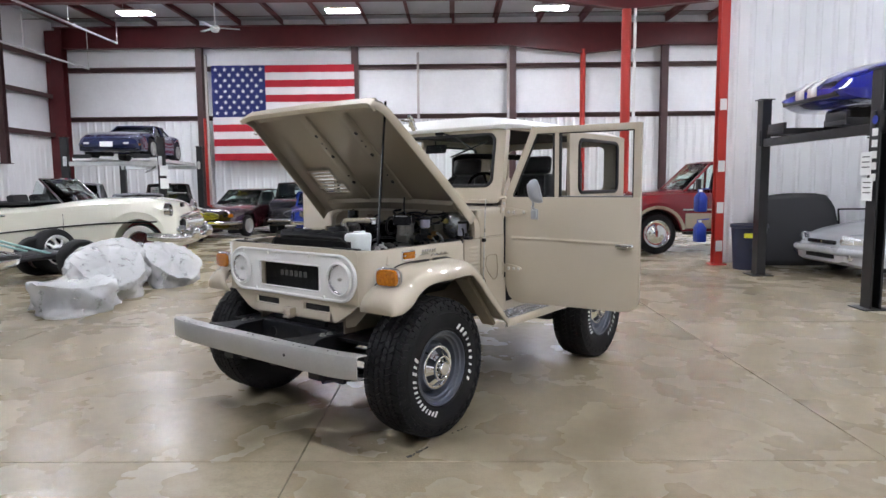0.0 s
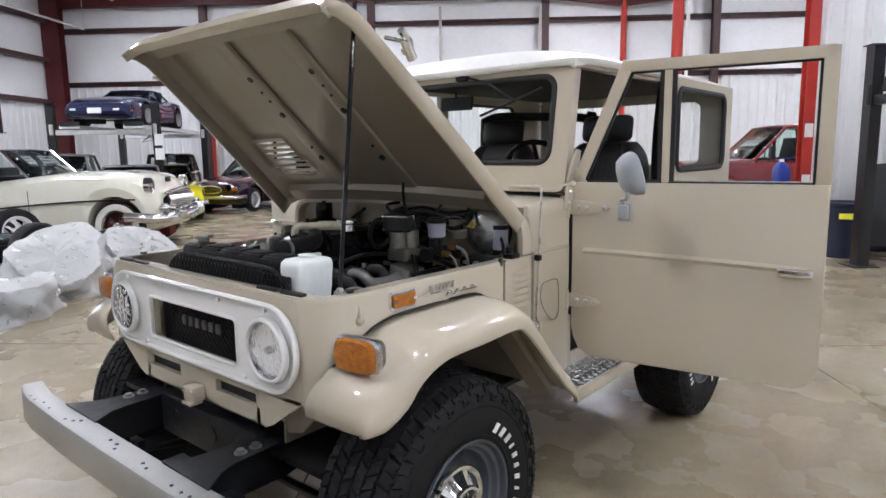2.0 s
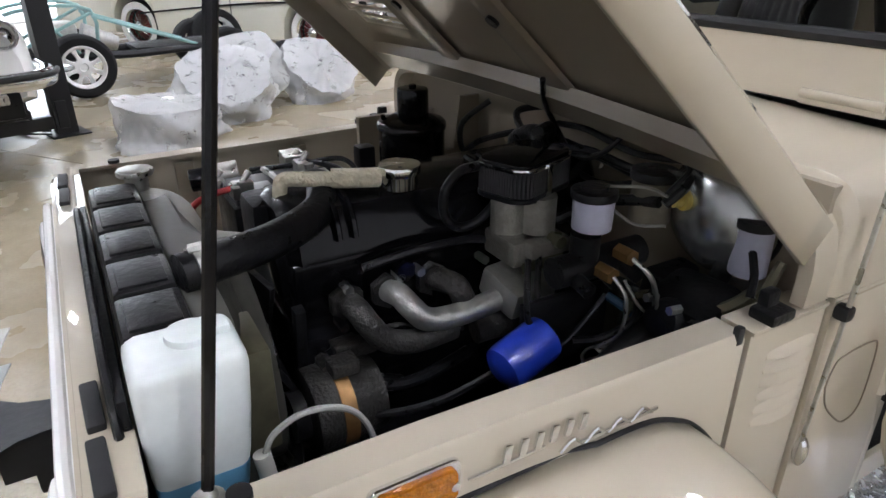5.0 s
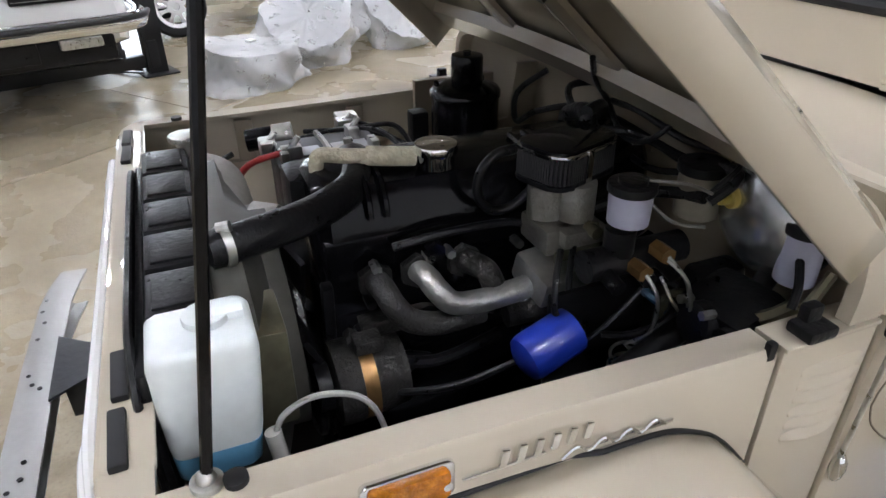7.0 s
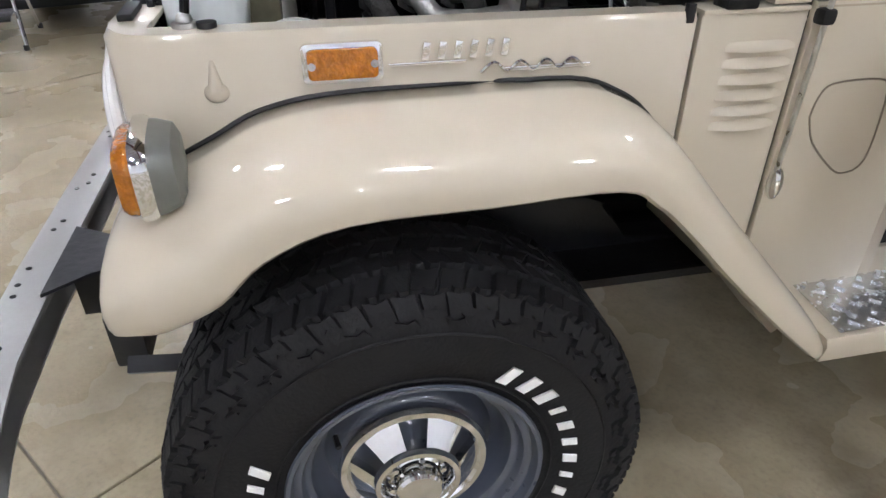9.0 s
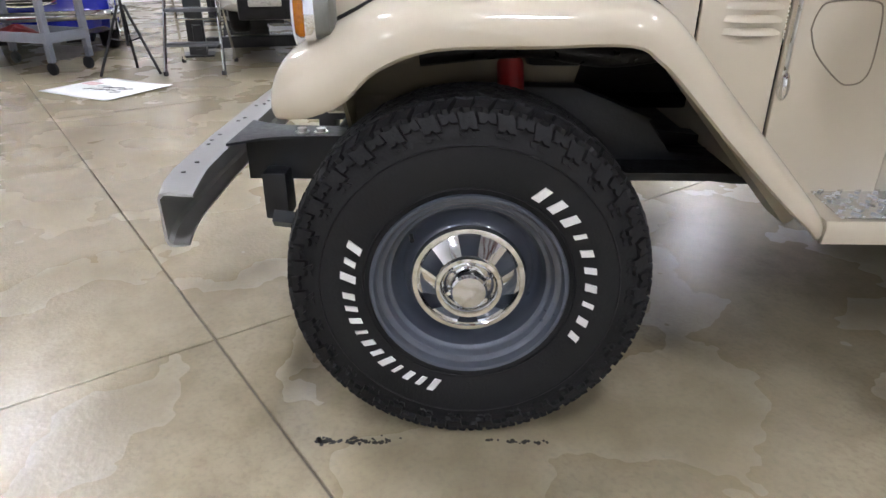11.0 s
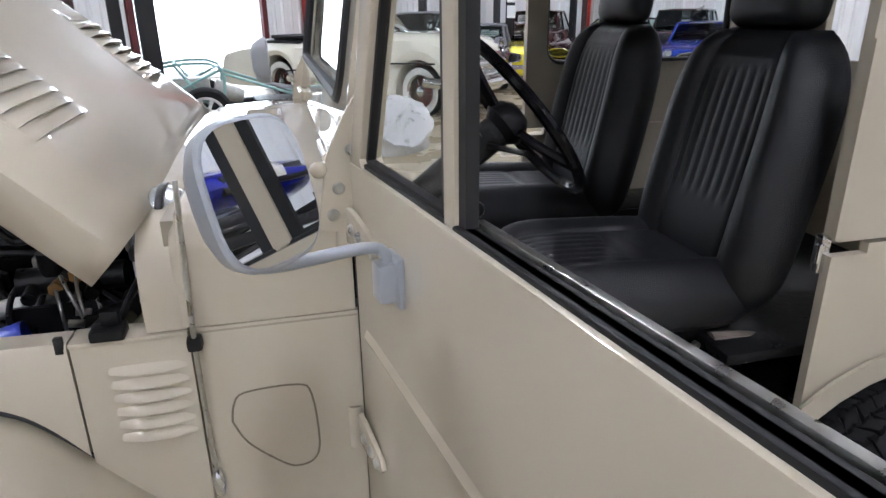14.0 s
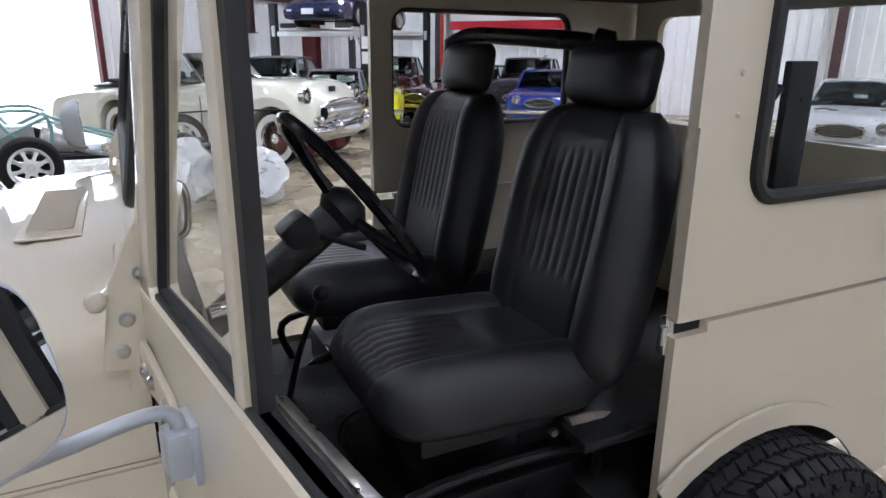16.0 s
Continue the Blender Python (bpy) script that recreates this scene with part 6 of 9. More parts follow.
for k in range(46):
    for d in (1, -1):
        x0 = GX0 - 0.12 + k * 0.022
        run = [(x0 + d * 0.45 * (z - GZ0), z) for z in [GZ0 + 0.0125 * i for i in range(21)]]
        run = [(x, z) for x, z in run if GX0 < x < GX1 and z < guard_top(x)]
        if len(run) > 1:
            cyl(b2, (run[0][0], -0.324, run[0][1]), (run[-1][0], -0.324, run[-1][1]), 0.0025, seg=4, caps=False)
tube(b2, [(GX0, -0.322, 0.95), (GX0, -0.322, 1.10)] + [(GX0 + (GX1 - GX0) * i / 12, -0.322, guard_top(GX0 + (GX1 - GX0) * i / 12)) for i in range(13)] + [(GX1, -0.322, 1.10), (GX1, -0.322, 0.95)], 0.006, 6)
part("mesh", b2, BLACKSAT, guard)
b2 = B()
ring = lambda y, r: [Vector((0.13 + r * 1.2 * math.cos(a), y, 1.0 + r * math.sin(a))) for a in [2 * math.pi * i / 40 for i in range(40)]]
sq = lambda y: [Vector((0.13 + 0.30 * max(-1, min(1, 1.35 * math.cos(a))), y, 1.03 + 0.19 * max(-1, min(1, 1.35 * math.sin(a))))) for a in [2 * math.pi * i / 40 for i in range(40)]]
loft(b2, [sq(-0.22), sq(-0.16), ring(-0.125, 0.20), ring(-0.095, 0.20)], caps=False)
shroud = part("fan_shroud", b2, SHROUD, car, "bare metal fan shroud")
sol = shroud.modifiers.new("thickness", "SOLIDIFY")
sol.thickness = 0.004
b2 = B()
box(b2, (0.385, -0.165, 1.09), (0.12, 0.085, 0.17), 0.006, rot3(0, 0, 0))
part("shroud_side", b2, BRACKETG, car)
b2 = B()
rows = []
for x, k in ((-0.205, 0.75), (-0.19, 1.0), (-0.05, 1.0), (-0.02, 0.94), (0.02, 0.94), (0.05, 1.0), (0.13, 0.98), (0.15, 0.8)):
    rows.append([Vector((x, -0.205 + 0.105 * math.sin(radians(a)) * k, 1.125 + 0.095 * math.cos(radians(a)) * k)) for a in range(0, 121, 10)])
loft(b2, rows, closed_ring=False)
cyl(b2, (0.06, -0.120, 1.165), (0.085, -0.075, 1.160), 0.036, seg=18, bev=0.004)
top_sh = part("shroud_top", b2, ALU, car, "curved bare metal cover behind the radiator")
top_sh.modifiers.new("thickness", "SOLIDIFY").thickness = 0.003
for k in range(6):
    b2 = B()
    a = radians(60 * k)
    box(b2, (0.11 + 0.10 * math.cos(a), -0.07, 1.0 + 0.10 * math.sin(a)), (0.16, 0.012, 0.06), 0.004, rot3(0, -60 * k, 0) @ rot3(25, 0, 0))
    part("fan_blade", b2, BLACKSAT, car)

# upper hose
b2 = B()
tube(b2, [(0.30, -0.205, 1.245), (0.28, -0.13, 1.245), (0.23, -0.03, 1.240), (0.17, 0.05, 1.245), (0.10, 0.085, 1.26), (0.05, 0.08, 1.25), (0.03, 0.07, 1.20)], 0.030, 14)
hose = part("radiator_hose", b2, HOSE, car, "thick black upper radiator hose")
for p, q in (((0.296, -0.185, 1.245), (0.293, -0.172, 1.245)), ((0.05, 0.08, 1.262), (0.042, 0.077, 1.235))):
    b2 = B()
    cyl(b2, p, q, 0.0335, seg=18)
    cyl(b2, Vector(p) + Vector((0, 0, 0.032)), Vector(q) + Vector((0.01, 0.005, 0.036)), 0.009, seg=8)
    part("hose_clamp", b2, STEEL, hose)
# block and head
b2 = B()
box(b2, (0.10, 0.33, 0.86), (0.30, 0.72, 0.36), 0.02)
block = part("engine_block", b2, BLACKGLOSS, car, "black painted straight-six engine block")
b2 = B()
box(b2, (0.10, 0.33, 1.10), (0.24, 0.70, 0.14), 0.02)
part("cylinder_head", b2, BLACKGLOSS, block)
b2 = B()
box(b2, (0.24, 0.30, 0.98), (0.05, 0.60, 0.10), 0.01)
part("push_rod_cover", b2, BLACKGLOSS, block)
random.seed(6)
for k in range(14):
    b2 = B()
    y, z = 0.02 + 0.05 * k, random.choice((0.93, 1.0, 1.05, 1.14))
    cyl(b2, (0.24, y, z), (0.275, y, z), random.uniform(0.010, 0.02), seg=6)
    part("bolt_boss", b2, BLACKGLOSS, block)
b2 = B()
rows = []
for y, k in ((-0.02, 0.85), (0.0, 1.0), (0.66, 1.0), (0.68, 0.85)):
    rows.append([Vector((0.10 + x * k, y, 1.165 + z * (k if z > 0.03 else 1))) for x, z in ((-0.115, 0.0), (-0.105, 0.05), (-0.085, 0.088), (-0.05, 0.100), (0.05, 0.100), (0.085, 0.088), (0.105, 0.05), (0.115, 0.0))])
loft(b2, rows)
vc = part("valve_cover", b2, BLACKGLOSS, car, "glossy black valve cover")
for y in (0.07, 0.10, 0.40, 0.43):
    b2 = B()
    tube(b2, [(0.215, y, 1.20), (0.205, y, 1.235), (0.175, y, 1.262), (0.10, y, 1.27)], 0.007, 6)
    part("cover_rib", b2, BLACKGLOSS, vc)
b2 = B()
cyl(b2, (0.165, 0.215, 1.26), (0.165, 0.215, 1.285), 0.034, seg=24)
cyl(b2, (0.165, 0.215, 1.285), (0.165, 0.215, 1.305), 0.040, seg=24, bev=0.005)
part("oil_cap", b2, CHROME, vc, "chrome oil filler cap")
b2 = B()
tube(b2, [(0.10, 0.005, 1.25), (0.11, 0.01, 1.29), (0.13, 0.05, 1.292), (0.15, 0.11, 1.288)], 0.014, 10)
tube(b2, [(0.14, 0.09, 1.290), (0.155, 0.13, 1.288), (0.16, 0.175, 1.283)], 0.018, 10)
part("wrapped_hose", b2, TAPE, car, "cream fabric wrapped heater hose")
b2 = B()
box(b2, (0.05, 0.0, 1.20), (0.10, 0.10, 0.10), 0.02)
cyl(b2, (0.05, -0.03, 1.08), (0.05, -0.10, 1.08), 0.06, seg=20)
cyl(b2, (0.08, -0.05, 0.84), (0.08, -0.09, 0.84), 0.085, seg=24)
tube(b2, [(0.13, -0.07, 1.08), (0.30, -0.07, 0.89), (0.26, -0.07, 0.79), (0.08, -0.07, 0.75), (0.0, -0.07, 0.84), (-0.01, -0.07, 1.07), (0.05, -0.07, 1.14), (0.13, -0.07, 1.08)], 0.010, 6)
part("water_pump", b2, BLACKSAT, car)
# alternator
b2 = B()
cyl(b2, (0.30, -0.045, 0.93), (0.30, 0.0, 0.93), 0.078, seg=28, bev=0.006)
cyl(b2, (0.30, 0.025, 0.93), (0.30, 0.085, 0.93), 0.074, 0.066, 28)
box(b2, (0.32, 0.02, 1.02), (0.04, 0.05, 0.025), 0.004)
alt = part("alternator", b2, CAST, car, "dark grey cast alternator")
b2 = B()
cyl(b2, (0.30, 0.0, 0.93), (0.30, 0.025, 0.93), 0.076, seg=28)
part("stator_ring", b2, BRASS, alt, "rusty brown stator ring")
b2 = B()
cyl(b2, (0.30, -0.075, 0.93), (0.30, -0.05, 0.93), 0.045, seg=20)
box(b2, (0.25, -0.03, 1.02), (0.025, 0.02, 0.2), 0.004, rot3(0, 10, 0))
part("pulley", b2, BLACKSAT, alt)
# manifolds
b2 = B()
tube(b2, [(0.25, 0.06, 1.10), (0.30, 0.062, 1.105), (0.325, 0.072, 1.085), (0.33, 0.10, 1.050), (0.33, 0.155, 1.030), (0.32, 0.24, 1.025)], 0.022, 12)
tube(b2, [(0.25, 0.50, 1.06), (0.30, 0.50, 1.04), (0.31, 0.42, 1.0), (0.30, 0.30, 0.99)], 0.028, 12)
man = part("exhaust_manifold", b2, CAST, car, "grey cast exhaust manifold")
b2 = B()
tube(b2, [(0.25, 0.140, 1.10), (0.30, 0.142, 1.112), (0.328, 0.150, 1.100), (0.340, 0.175, 1.074), (0.342, 0.225, 1.066), (0.342, 0.275, 1.068), (0.340, 0.325, 1.072)], 0.0215, 14)
im = part("intake_manifold", b2, ALU, car, "bare aluminium intake manifold runner")
b2 = B()
tube(b2, [(0.25, 0.232, 1.10), (0.29, 0.236, 1.112), (0.315, 0.250, 1.108), (0.322, 0.262, 1.08)], 0.022, 12)
part("second_runner", b2, CAST, im)
for y in (0.06, 0.140, 0.232):
    b2 = B()
    cyl(b2, (0.245, y, 1.10), (0.262, y, 1.10), 0.034, seg=6)
    part("flange", b2, CAST, im)
b2 = B()
box(b2, (0.335, 0.375, 1.085), (0.10, 0.11, 0.06), 0.01, rot3(0, 15, 8))
part("intake_plenum", b2, ALU, car)
b2 = B()
box(b2, (0.42, 0.42, 1.0), (0.012, 0.20, 0.20), 0.003)
part("heat_shield", b2, BLACKSAT, car)
# carburettor and air cleaner
b2 = B()
box(b2, (0.30, 0.405, 1.155), (0.10, 0.11, 0.05), 0.008)
cyl(b2, (0.28, 0.385, 1.17), (0.28, 0.385, 1.25), 0.035, seg=16)
cyl(b2, (0.31, 0.43, 1.17), (0.31, 0.43, 1.25), 0.035, seg=16)
box(b2, (0.345, 0.42, 1.165), (0.05, 0.09, 0.03), 0.004)
carb = part("carburettor", b2, mat("stained_zinc_casting", (0.30, 0.29, 0.255), 0.45, 0.6, var=0.35, scale=25, rvar=0.15, bump=0.3, bscale=140), car, "stained zinc carburettor")
b2 = B()
prism(b2, [(0.36, 1.125), (0.455, 1.13), (0.445, 1.19), (0.43, 1.195), (0.42, 1.155), (0.36, 1.145)], XP, 0.362, 0.366)
cyl(b2, (0.355, 0.43, 1.18), (0.385, 0.43, 1.18), 0.012, seg=10)
part("throttle_bracket", b2, BRACKETG, carb)
ACM = Matrix.Translation((0.262, 0.432, 1.284)) @ rot3(0, 0, 20) @ Matrix.Diagonal((0.62, 0.67, 0.72, 1))
b2 = B()
prism(b2, rounded(-0.09, 0.09, -0.125, 0.125, 0.045, 6), lambda p, q, d: ACM @ Vector((p, q, d)), -0.040, 0.030)
ac = part("air_cleaner", b2, BLACKSAT, car, "black rectangular pleated air cleaner with chrome lid edge")
b2 = B()
pl = rounded(-0.093, 0.093, -0.128, 0.128, 0.047, 6)
path = []
for i in range(len(pl)):
    a, c = Vector((*pl[i], 0)), Vector((*pl[(i + 1) % len(pl)], 0))
    k = max(1, int((c - a).length / 0.0085))
    path += [a.lerp(c, j / k) for j in range(k)]
for p in path:
    q = p * 1.0
    cyl(b2, ACM @ Vector((q.x, q.y, -0.036)), ACM @ Vector((q.x, q.y, 0.028)), 0.0028, seg=4, caps=False)
part("pleated_filter", b2, mat("filter_gauze", (0.02, 0.02, 0.022), 0.7, var=0.3, scale=80), ac)["kind"] = "stuff"
b2 = B()
prism(b2, rounded(-0.098, 0.098, -0.133, 0.133, 0.05, 6), lambda p, q, d: ACM @ Vector((p, q, d)), 0.028, 0.040, 0.004)
part("lid_rim", b2, CHROME, ac, "polished lid rim")
b2 = B()
prism(b2, rounded(-0.091, 0.091, -0.126, 0.126, 0.045, 6), lambda p, q, d: ACM @ Vector((p, q, d)), 0.0395, 0.047, 0.003)
part("lid", b2, BLACKGLOSS, ac)
b2 = B()
prism(b2, rounded(-0.098, 0.098, -0.133, 0.133, 0.05, 6), lambda p, q, d: ACM @ Vector((p, q, d)), -0.052, -0.038, 0.004)
part("base_tray", b2, BLACKSAT, ac)
for q in ((0.100, -0.02), (-0.100, 0.02)):
    b2 = B()
    box(b2, ACM @ Vector((q[0], q[1], -0.004)), (0.004, 0.016, 0.060), 0.001, rot3(0, 0, 20))
    part("clip", b2, CHROME, ac)
b2 = B()
tube(b2, [(0.19, 0.40, 1.285), (0.24, 0.335, 1.300), (0.25, 0.295, 1.300), (0.25, 0.265, 1.270), (0.25, 0.262, 1.225), (0.25, 0.290, 1.192), (0.255, 0.330, 1.196), (0.26, 0.362, 1.225), (0.26, 0.370, 1.24)], 0.009, 10)
part("vacuum_hose", b2, HOSE, car)
b2 = B()
tube(b2, [(0.20, 0.52, 1.28), (0.14, 0.55, 1.31), (0.06, 0.56, 1.28), (0.0, 0.6, 1.24)], 0.018, 10)
part("vacuum_hose", b2, HOSE, car)
b2 = B()
tube(b2, [(0.36, 0.40, 1.16), (0.40, 0.37, 1.10), (0.43, 0.36, 1.03), (0.44, 0.40, 1.0), (0.44, 0.5, 1.08)], 0.006, 8)
part("vacuum_hose", b2, HOSE, car)
# oil filter
FM = Matrix.Translation((0.455, 0.305, 1.028)) @ Vector((-0.144, 0.926, 0.233)).to_track_quat("Z", "Y").to_matrix().to_4x4() @ Matrix.Scale(0.82, 4)
b2 = B()
lathe(b2, [(0.0, -0.075), (0.035, -0.074), (0.048, -0.066), (0.052, -0.05), (0.052, 0.05), (0.05, 0.06), (0.0, 0.062)], FM, 32)
part("oil_filter", b2, BLUE, car, "bright blue canister oil filter")
b2 = B()
tube(b2, [(0.50, 0.40, 0.99), (0.53, 0.46, 1.00), (0.50, 0.53, 1.04), (0.44, 0.50, 1.08)], 0.009, 8)
part("blue_hose", b2, mat("blue_hose_rubber", (0.02, 0.07, 0.13), 0.5, var=0.2), car)
# brake booster, master cylinders
BM_ = Matrix.Translation((0.535, 0.660, 1.248)) @ Matrix.Scale(0.86, 4) @ rot3(90, 0, 0)
b2 = B()
lathe(b2, [(0.0, 0.075), (0.05, 0.072), (0.085, 0.055), (0.125, 0.020), (0.130, 0.005), (0.130, -0.01), (0.11, -0.05), (0.0, -0.06)], BM_, 40)
boost = part("brake_booster", b2, mat("booster_zinc", (0.56, 0.58, 0.58), 0.26, 0.8, var=0.10, scale=8), car, "silver vacuum brake booster")
b2 = B()
lathe(b2, [(0.131, 0.004), (0.134, 0.0), (0.134, -0.012), (0.128, -0.014)], BM_, 40)
part("band", b2, BLACKSAT, boost)
b2 = B()
cyl(b2, (0.505, 0.615, 1.270), (0.500, 0.590, 1.270), 0.018, seg=14)
cyl(b2, (0.500, 0.592, 1.270), (0.497, 0.574, 1.270), 0.011, seg=10)
part("check_valve", b2, mat("yellow_plastic", (0.55, 0.42, 0.12), 0.45, var=0.15), boost, "yellowed plastic check valve")
b2 = B()
cyl(b2, (0.45, 0.555, 1.165), (0.45, 0.36, 1.165), 0.028, seg=18)
cyl(b2, (0.45, 0.425, 1.18), (0.45, 0.425, 1.225), 0.026, seg=16)
for y in (0.39, 0.45, 0.5):
    cyl(b2, (0.46, y, 1.16), (0.51, y, 1.15), 0.014, seg=10)
mc = part("brake_master_cylinder", b2, BLACKSAT, car, "black brake master cylinder")
for y, z in ((0.44, 1.165), (0.48, 1.19)):
    b2 = B()
    cyl(b2, (0.475, y, z), (0.51, y, z), 0.015, seg=6)
    part("brass_union", b2, BRASS, mc)
b2 = B()
cyl(b2, (0.445, 0.440, 1.232), (0.445, 0.440, 1.288), 0.034, 0.036, 22)
part("fluid_reservoir", b2, mat("cloudy_reservoir", (0.42, 0.43, 0.53), 0.35, var=0.12, scale=9), mc, "cloudy plastic fluid reservoir")
b2 = B()
cyl(b2, (0.445, 0.440, 1.286), (0.445, 0.440, 1.302), 0.040, seg=24, bev=0.004)
cyl(b2, (0.445, 0.440, 1.302), (0.445, 0.440, 1.309), 0.024, seg=20)
part("reservoir_cap", b2, BLACKSAT, mc)
b2 = B()
cyl(b2, (0.43, 0.595, 1.21), (0.43, 0.595, 1.288), 0.038, seg=20)
part("second_reservoir", b2, mat("brown_reservoir", (0.20, 0.18, 0.14), 0.4, var=0.2), car, "brown tinted fluid reservoir")
b2 = B()
cyl(b2, (0.43, 0.595, 1.288), (0.43, 0.595, 1.306), 0.043, seg=20, bev=0.004)
part("second_cap", b2, BLACKSAT, car)
b2 = B()
cyl(b2, (0.615, 0.640, 1.17), (0.615, 0.640, 1.252), 0.031, seg=20)
part("clutch_reservoir", b2, bpy.data.materials["cloudy_reservoir"], car)
b2 = B()
cyl(b2, (0.615, 0.640, 1.252), (0.615, 0.640, 1.270), 0.035, seg=20, bev=0.004)
part("clutch_cap", b2, BLACKSAT, car)
b2 = B()
cyl(b2, (0.63, 0.66, 1.10), (0.63, 0.50, 1.10), 0.02, seg=12)
part("clutch_cylinder", b2, BLACKSAT, car)
b2 = B()
tube(b2, [(0.51, 0.44, 1.165), (0.535, 0.45, 1.13), (0.53, 0.45, 1.06), (0.50, 0.43, 1.02)] + [(0.51 + 0.03 * math.cos(a), 0.43 + 0.03 * math.sin(a), 1.02 - 0.004 * a) for a in [0.8 * i for i in range(1, 18)]], 0.0035, 6, 4)
tube(b2, [(0.51, 0.48, 1.19), (0.55, 0.49, 1.16), (0.55, 0.50, 1.10), (0.51, 0.51, 1.09), (0.48, 0.50, 1.13)], 0.0035, 6)
part("brake_line", b2, STEEL, car, "coiled steel brake line")
b2 = B()
for pts, in (([(0.44, 0.46, 1.30), (0.50, 0.50, 1.31), (0.50, 0.56, 1.28)],),):
    tube(b2, pts, 0.0028, 6)
tube(b2, [(0.44, 0.47, 1.27), (0.50, 0.48, 1.25), (0.55, 0.50, 1.26)], 0.0028, 6)
part("clear_hose", b2, mat("aged_clear_hose", (0.24, 0.24, 0.22), 0.3, var=0.2, scale=30), car)
b2 = B()
tube(b2, [(0.66, 0.66, 1.20), (0.66, 0.58, 1.12), (0.60, 0.40, 1.02), (0.54, 0.28, 1.0)], 0.009, 8)
tube(b2, [(0.45, 0.54, 0.98), (0.50, 0.52, 1.10), (0.62, 0.56, 1.12), (0.66, 0.60, 1.16)], 0.012, 6)
part("cable", b2, BRACKETG, car)
# heater blower can
b2 = B()
lathe(b2, [(0.0, 1.0), (0.085, 1.0), (0.088, 1.01), (0.088, 1.225), (0.092, 1.228), (0.092, 1.242), (0.086, 1.250), (0.060, 1.258), (0.050, 1.262), (0.0, 1.262)], Matrix.Translation((-0.31, 0.485, 0)), 32)
blow = part("washer_pump_can", b2, BLACKGLOSS, car, "tall black oil-bath canister")
b2 = B()
cyl(b2, (-0.30, 0.485, 1.26), (-0.30, 0.485, 1.335), 0.041, seg=24, bev=0.008)
cyl(b2, (-0.30, 0.485, 1.335), (-0.30, 0.485, 1.343), 0.010, seg=8)
for k in range(3):
    cyl(b2, (-0.31 + 0.075 * math.cos(2.1 * k), 0.485 + 0.075 * math.sin(2.1 * k), 1.25), (-0.31 + 0.075 * math.cos(2.1 * k), 0.485 + 0.075 * math.sin(2.1 * k), 1.262), 0.007, seg=6)
part("can_top", b2, BLACKGLOSS, blow)
b2 = B()
box(b2, (-0.44, 0.40, 1.06), (0.05, 0.05, 0.20), 0.01)
part("relay_box", b2, BLACKSAT, car)
# battery
b2 = B()
box(b2, (-0.33, 0.12, 1.02), (0.19, 0.27, 0.20), 0.008)
bat = part("battery", b2, BLACKSAT, car, "black battery with a silver label and hold-down")
b2 = B()
box(b2, (-0.33, 0.12, 1.125), (0.17, 0.25, 0.025), 0.006)
part("battery_lid", b2, mat("dark_grey_plastic", (0.05, 0.05, 0.055), 0.4, var=0.2), bat)
for y in (0.05, 0.17):
    b2 = B()
    box(b2, (-0.31, y, 1.1395), (0.055, 0.09, 0.003), 0.001)
    part("label", b2, mat("pale_label", (0.5, 0.52, 0.54), 0.5) if y < 0.1 else bpy.data.materials["pale_label"], bat)
b2 = B()
tube(b2, [(-0.43, 0.11, 1.14), (-0.33, 0.11, 1.15), (-0.23, 0.11, 1.14)], 0.008, 6)
box(b2, (-0.27, 0.22, 1.15), (0.05, 0.02, 0.03), 0.004)
box(b2, (-0.27, 0.0, 1.15), (0.05, 0.02, 0.03), 0.004)
part("hold_down", b2, STEEL, bat)
b2 = B()
tube(b2, [(-0.27, 0.0, 1.16), (-0.30, -0.08, 1.13), (-0.33, -0.12, 1.06), (-0.32, -0.12, 0.98)], 0.008, 8)
part("battery_cable", b2, mat("red_cable", (0.3, 0.02, 0.02), 0.5), bat, "red battery cable")
# coil and distributor things on the right apron
b2 = B()
cyl(b2, (-0.52, -0.06, 1.11), (-0.50, 0.04, 1.12), 0.030, seg=20, bev=0.004)
coil = part("ignition_coil", b2, BLACKGLOSS, car, "black ignition coil with a steel band")
b2 = B()
cyl(b2, (-0.506, 0.01, 1.1175), (-0.496, 0.06, 1.1225), 0.032, seg=20)
part("coil_band", b2, STEEL, coil)
b2 = B()
tube(b2, [(-0.49, 0.09, 1.125), (-0.42, 0.20, 1.14), (-0.35, 0.30, 1.16), (-0.25, 0.32, 1.12)], 0.007, 8)
tube(b2, [(-0.52, -0.10, 1.08), (-0.50, -0.16, 1.06), (-0.42, -0.18, 1.05), (-0.46, -0.12, 1.02)], 0.008, 8)
tube(b2, [(-0.6, 0.2, 1.12), (-0.5, 0.3, 1.10), (-0.3, 0.36, 1.08)], 0.006, 8)
part("wiring", b2, HOSE, car)
b2 = B()
box(b2, (-0.54, 0.22, 1.12), (0.05, 0.06, 0.05), 0.006)
part("voltage_regulator", b2, STEEL, car)
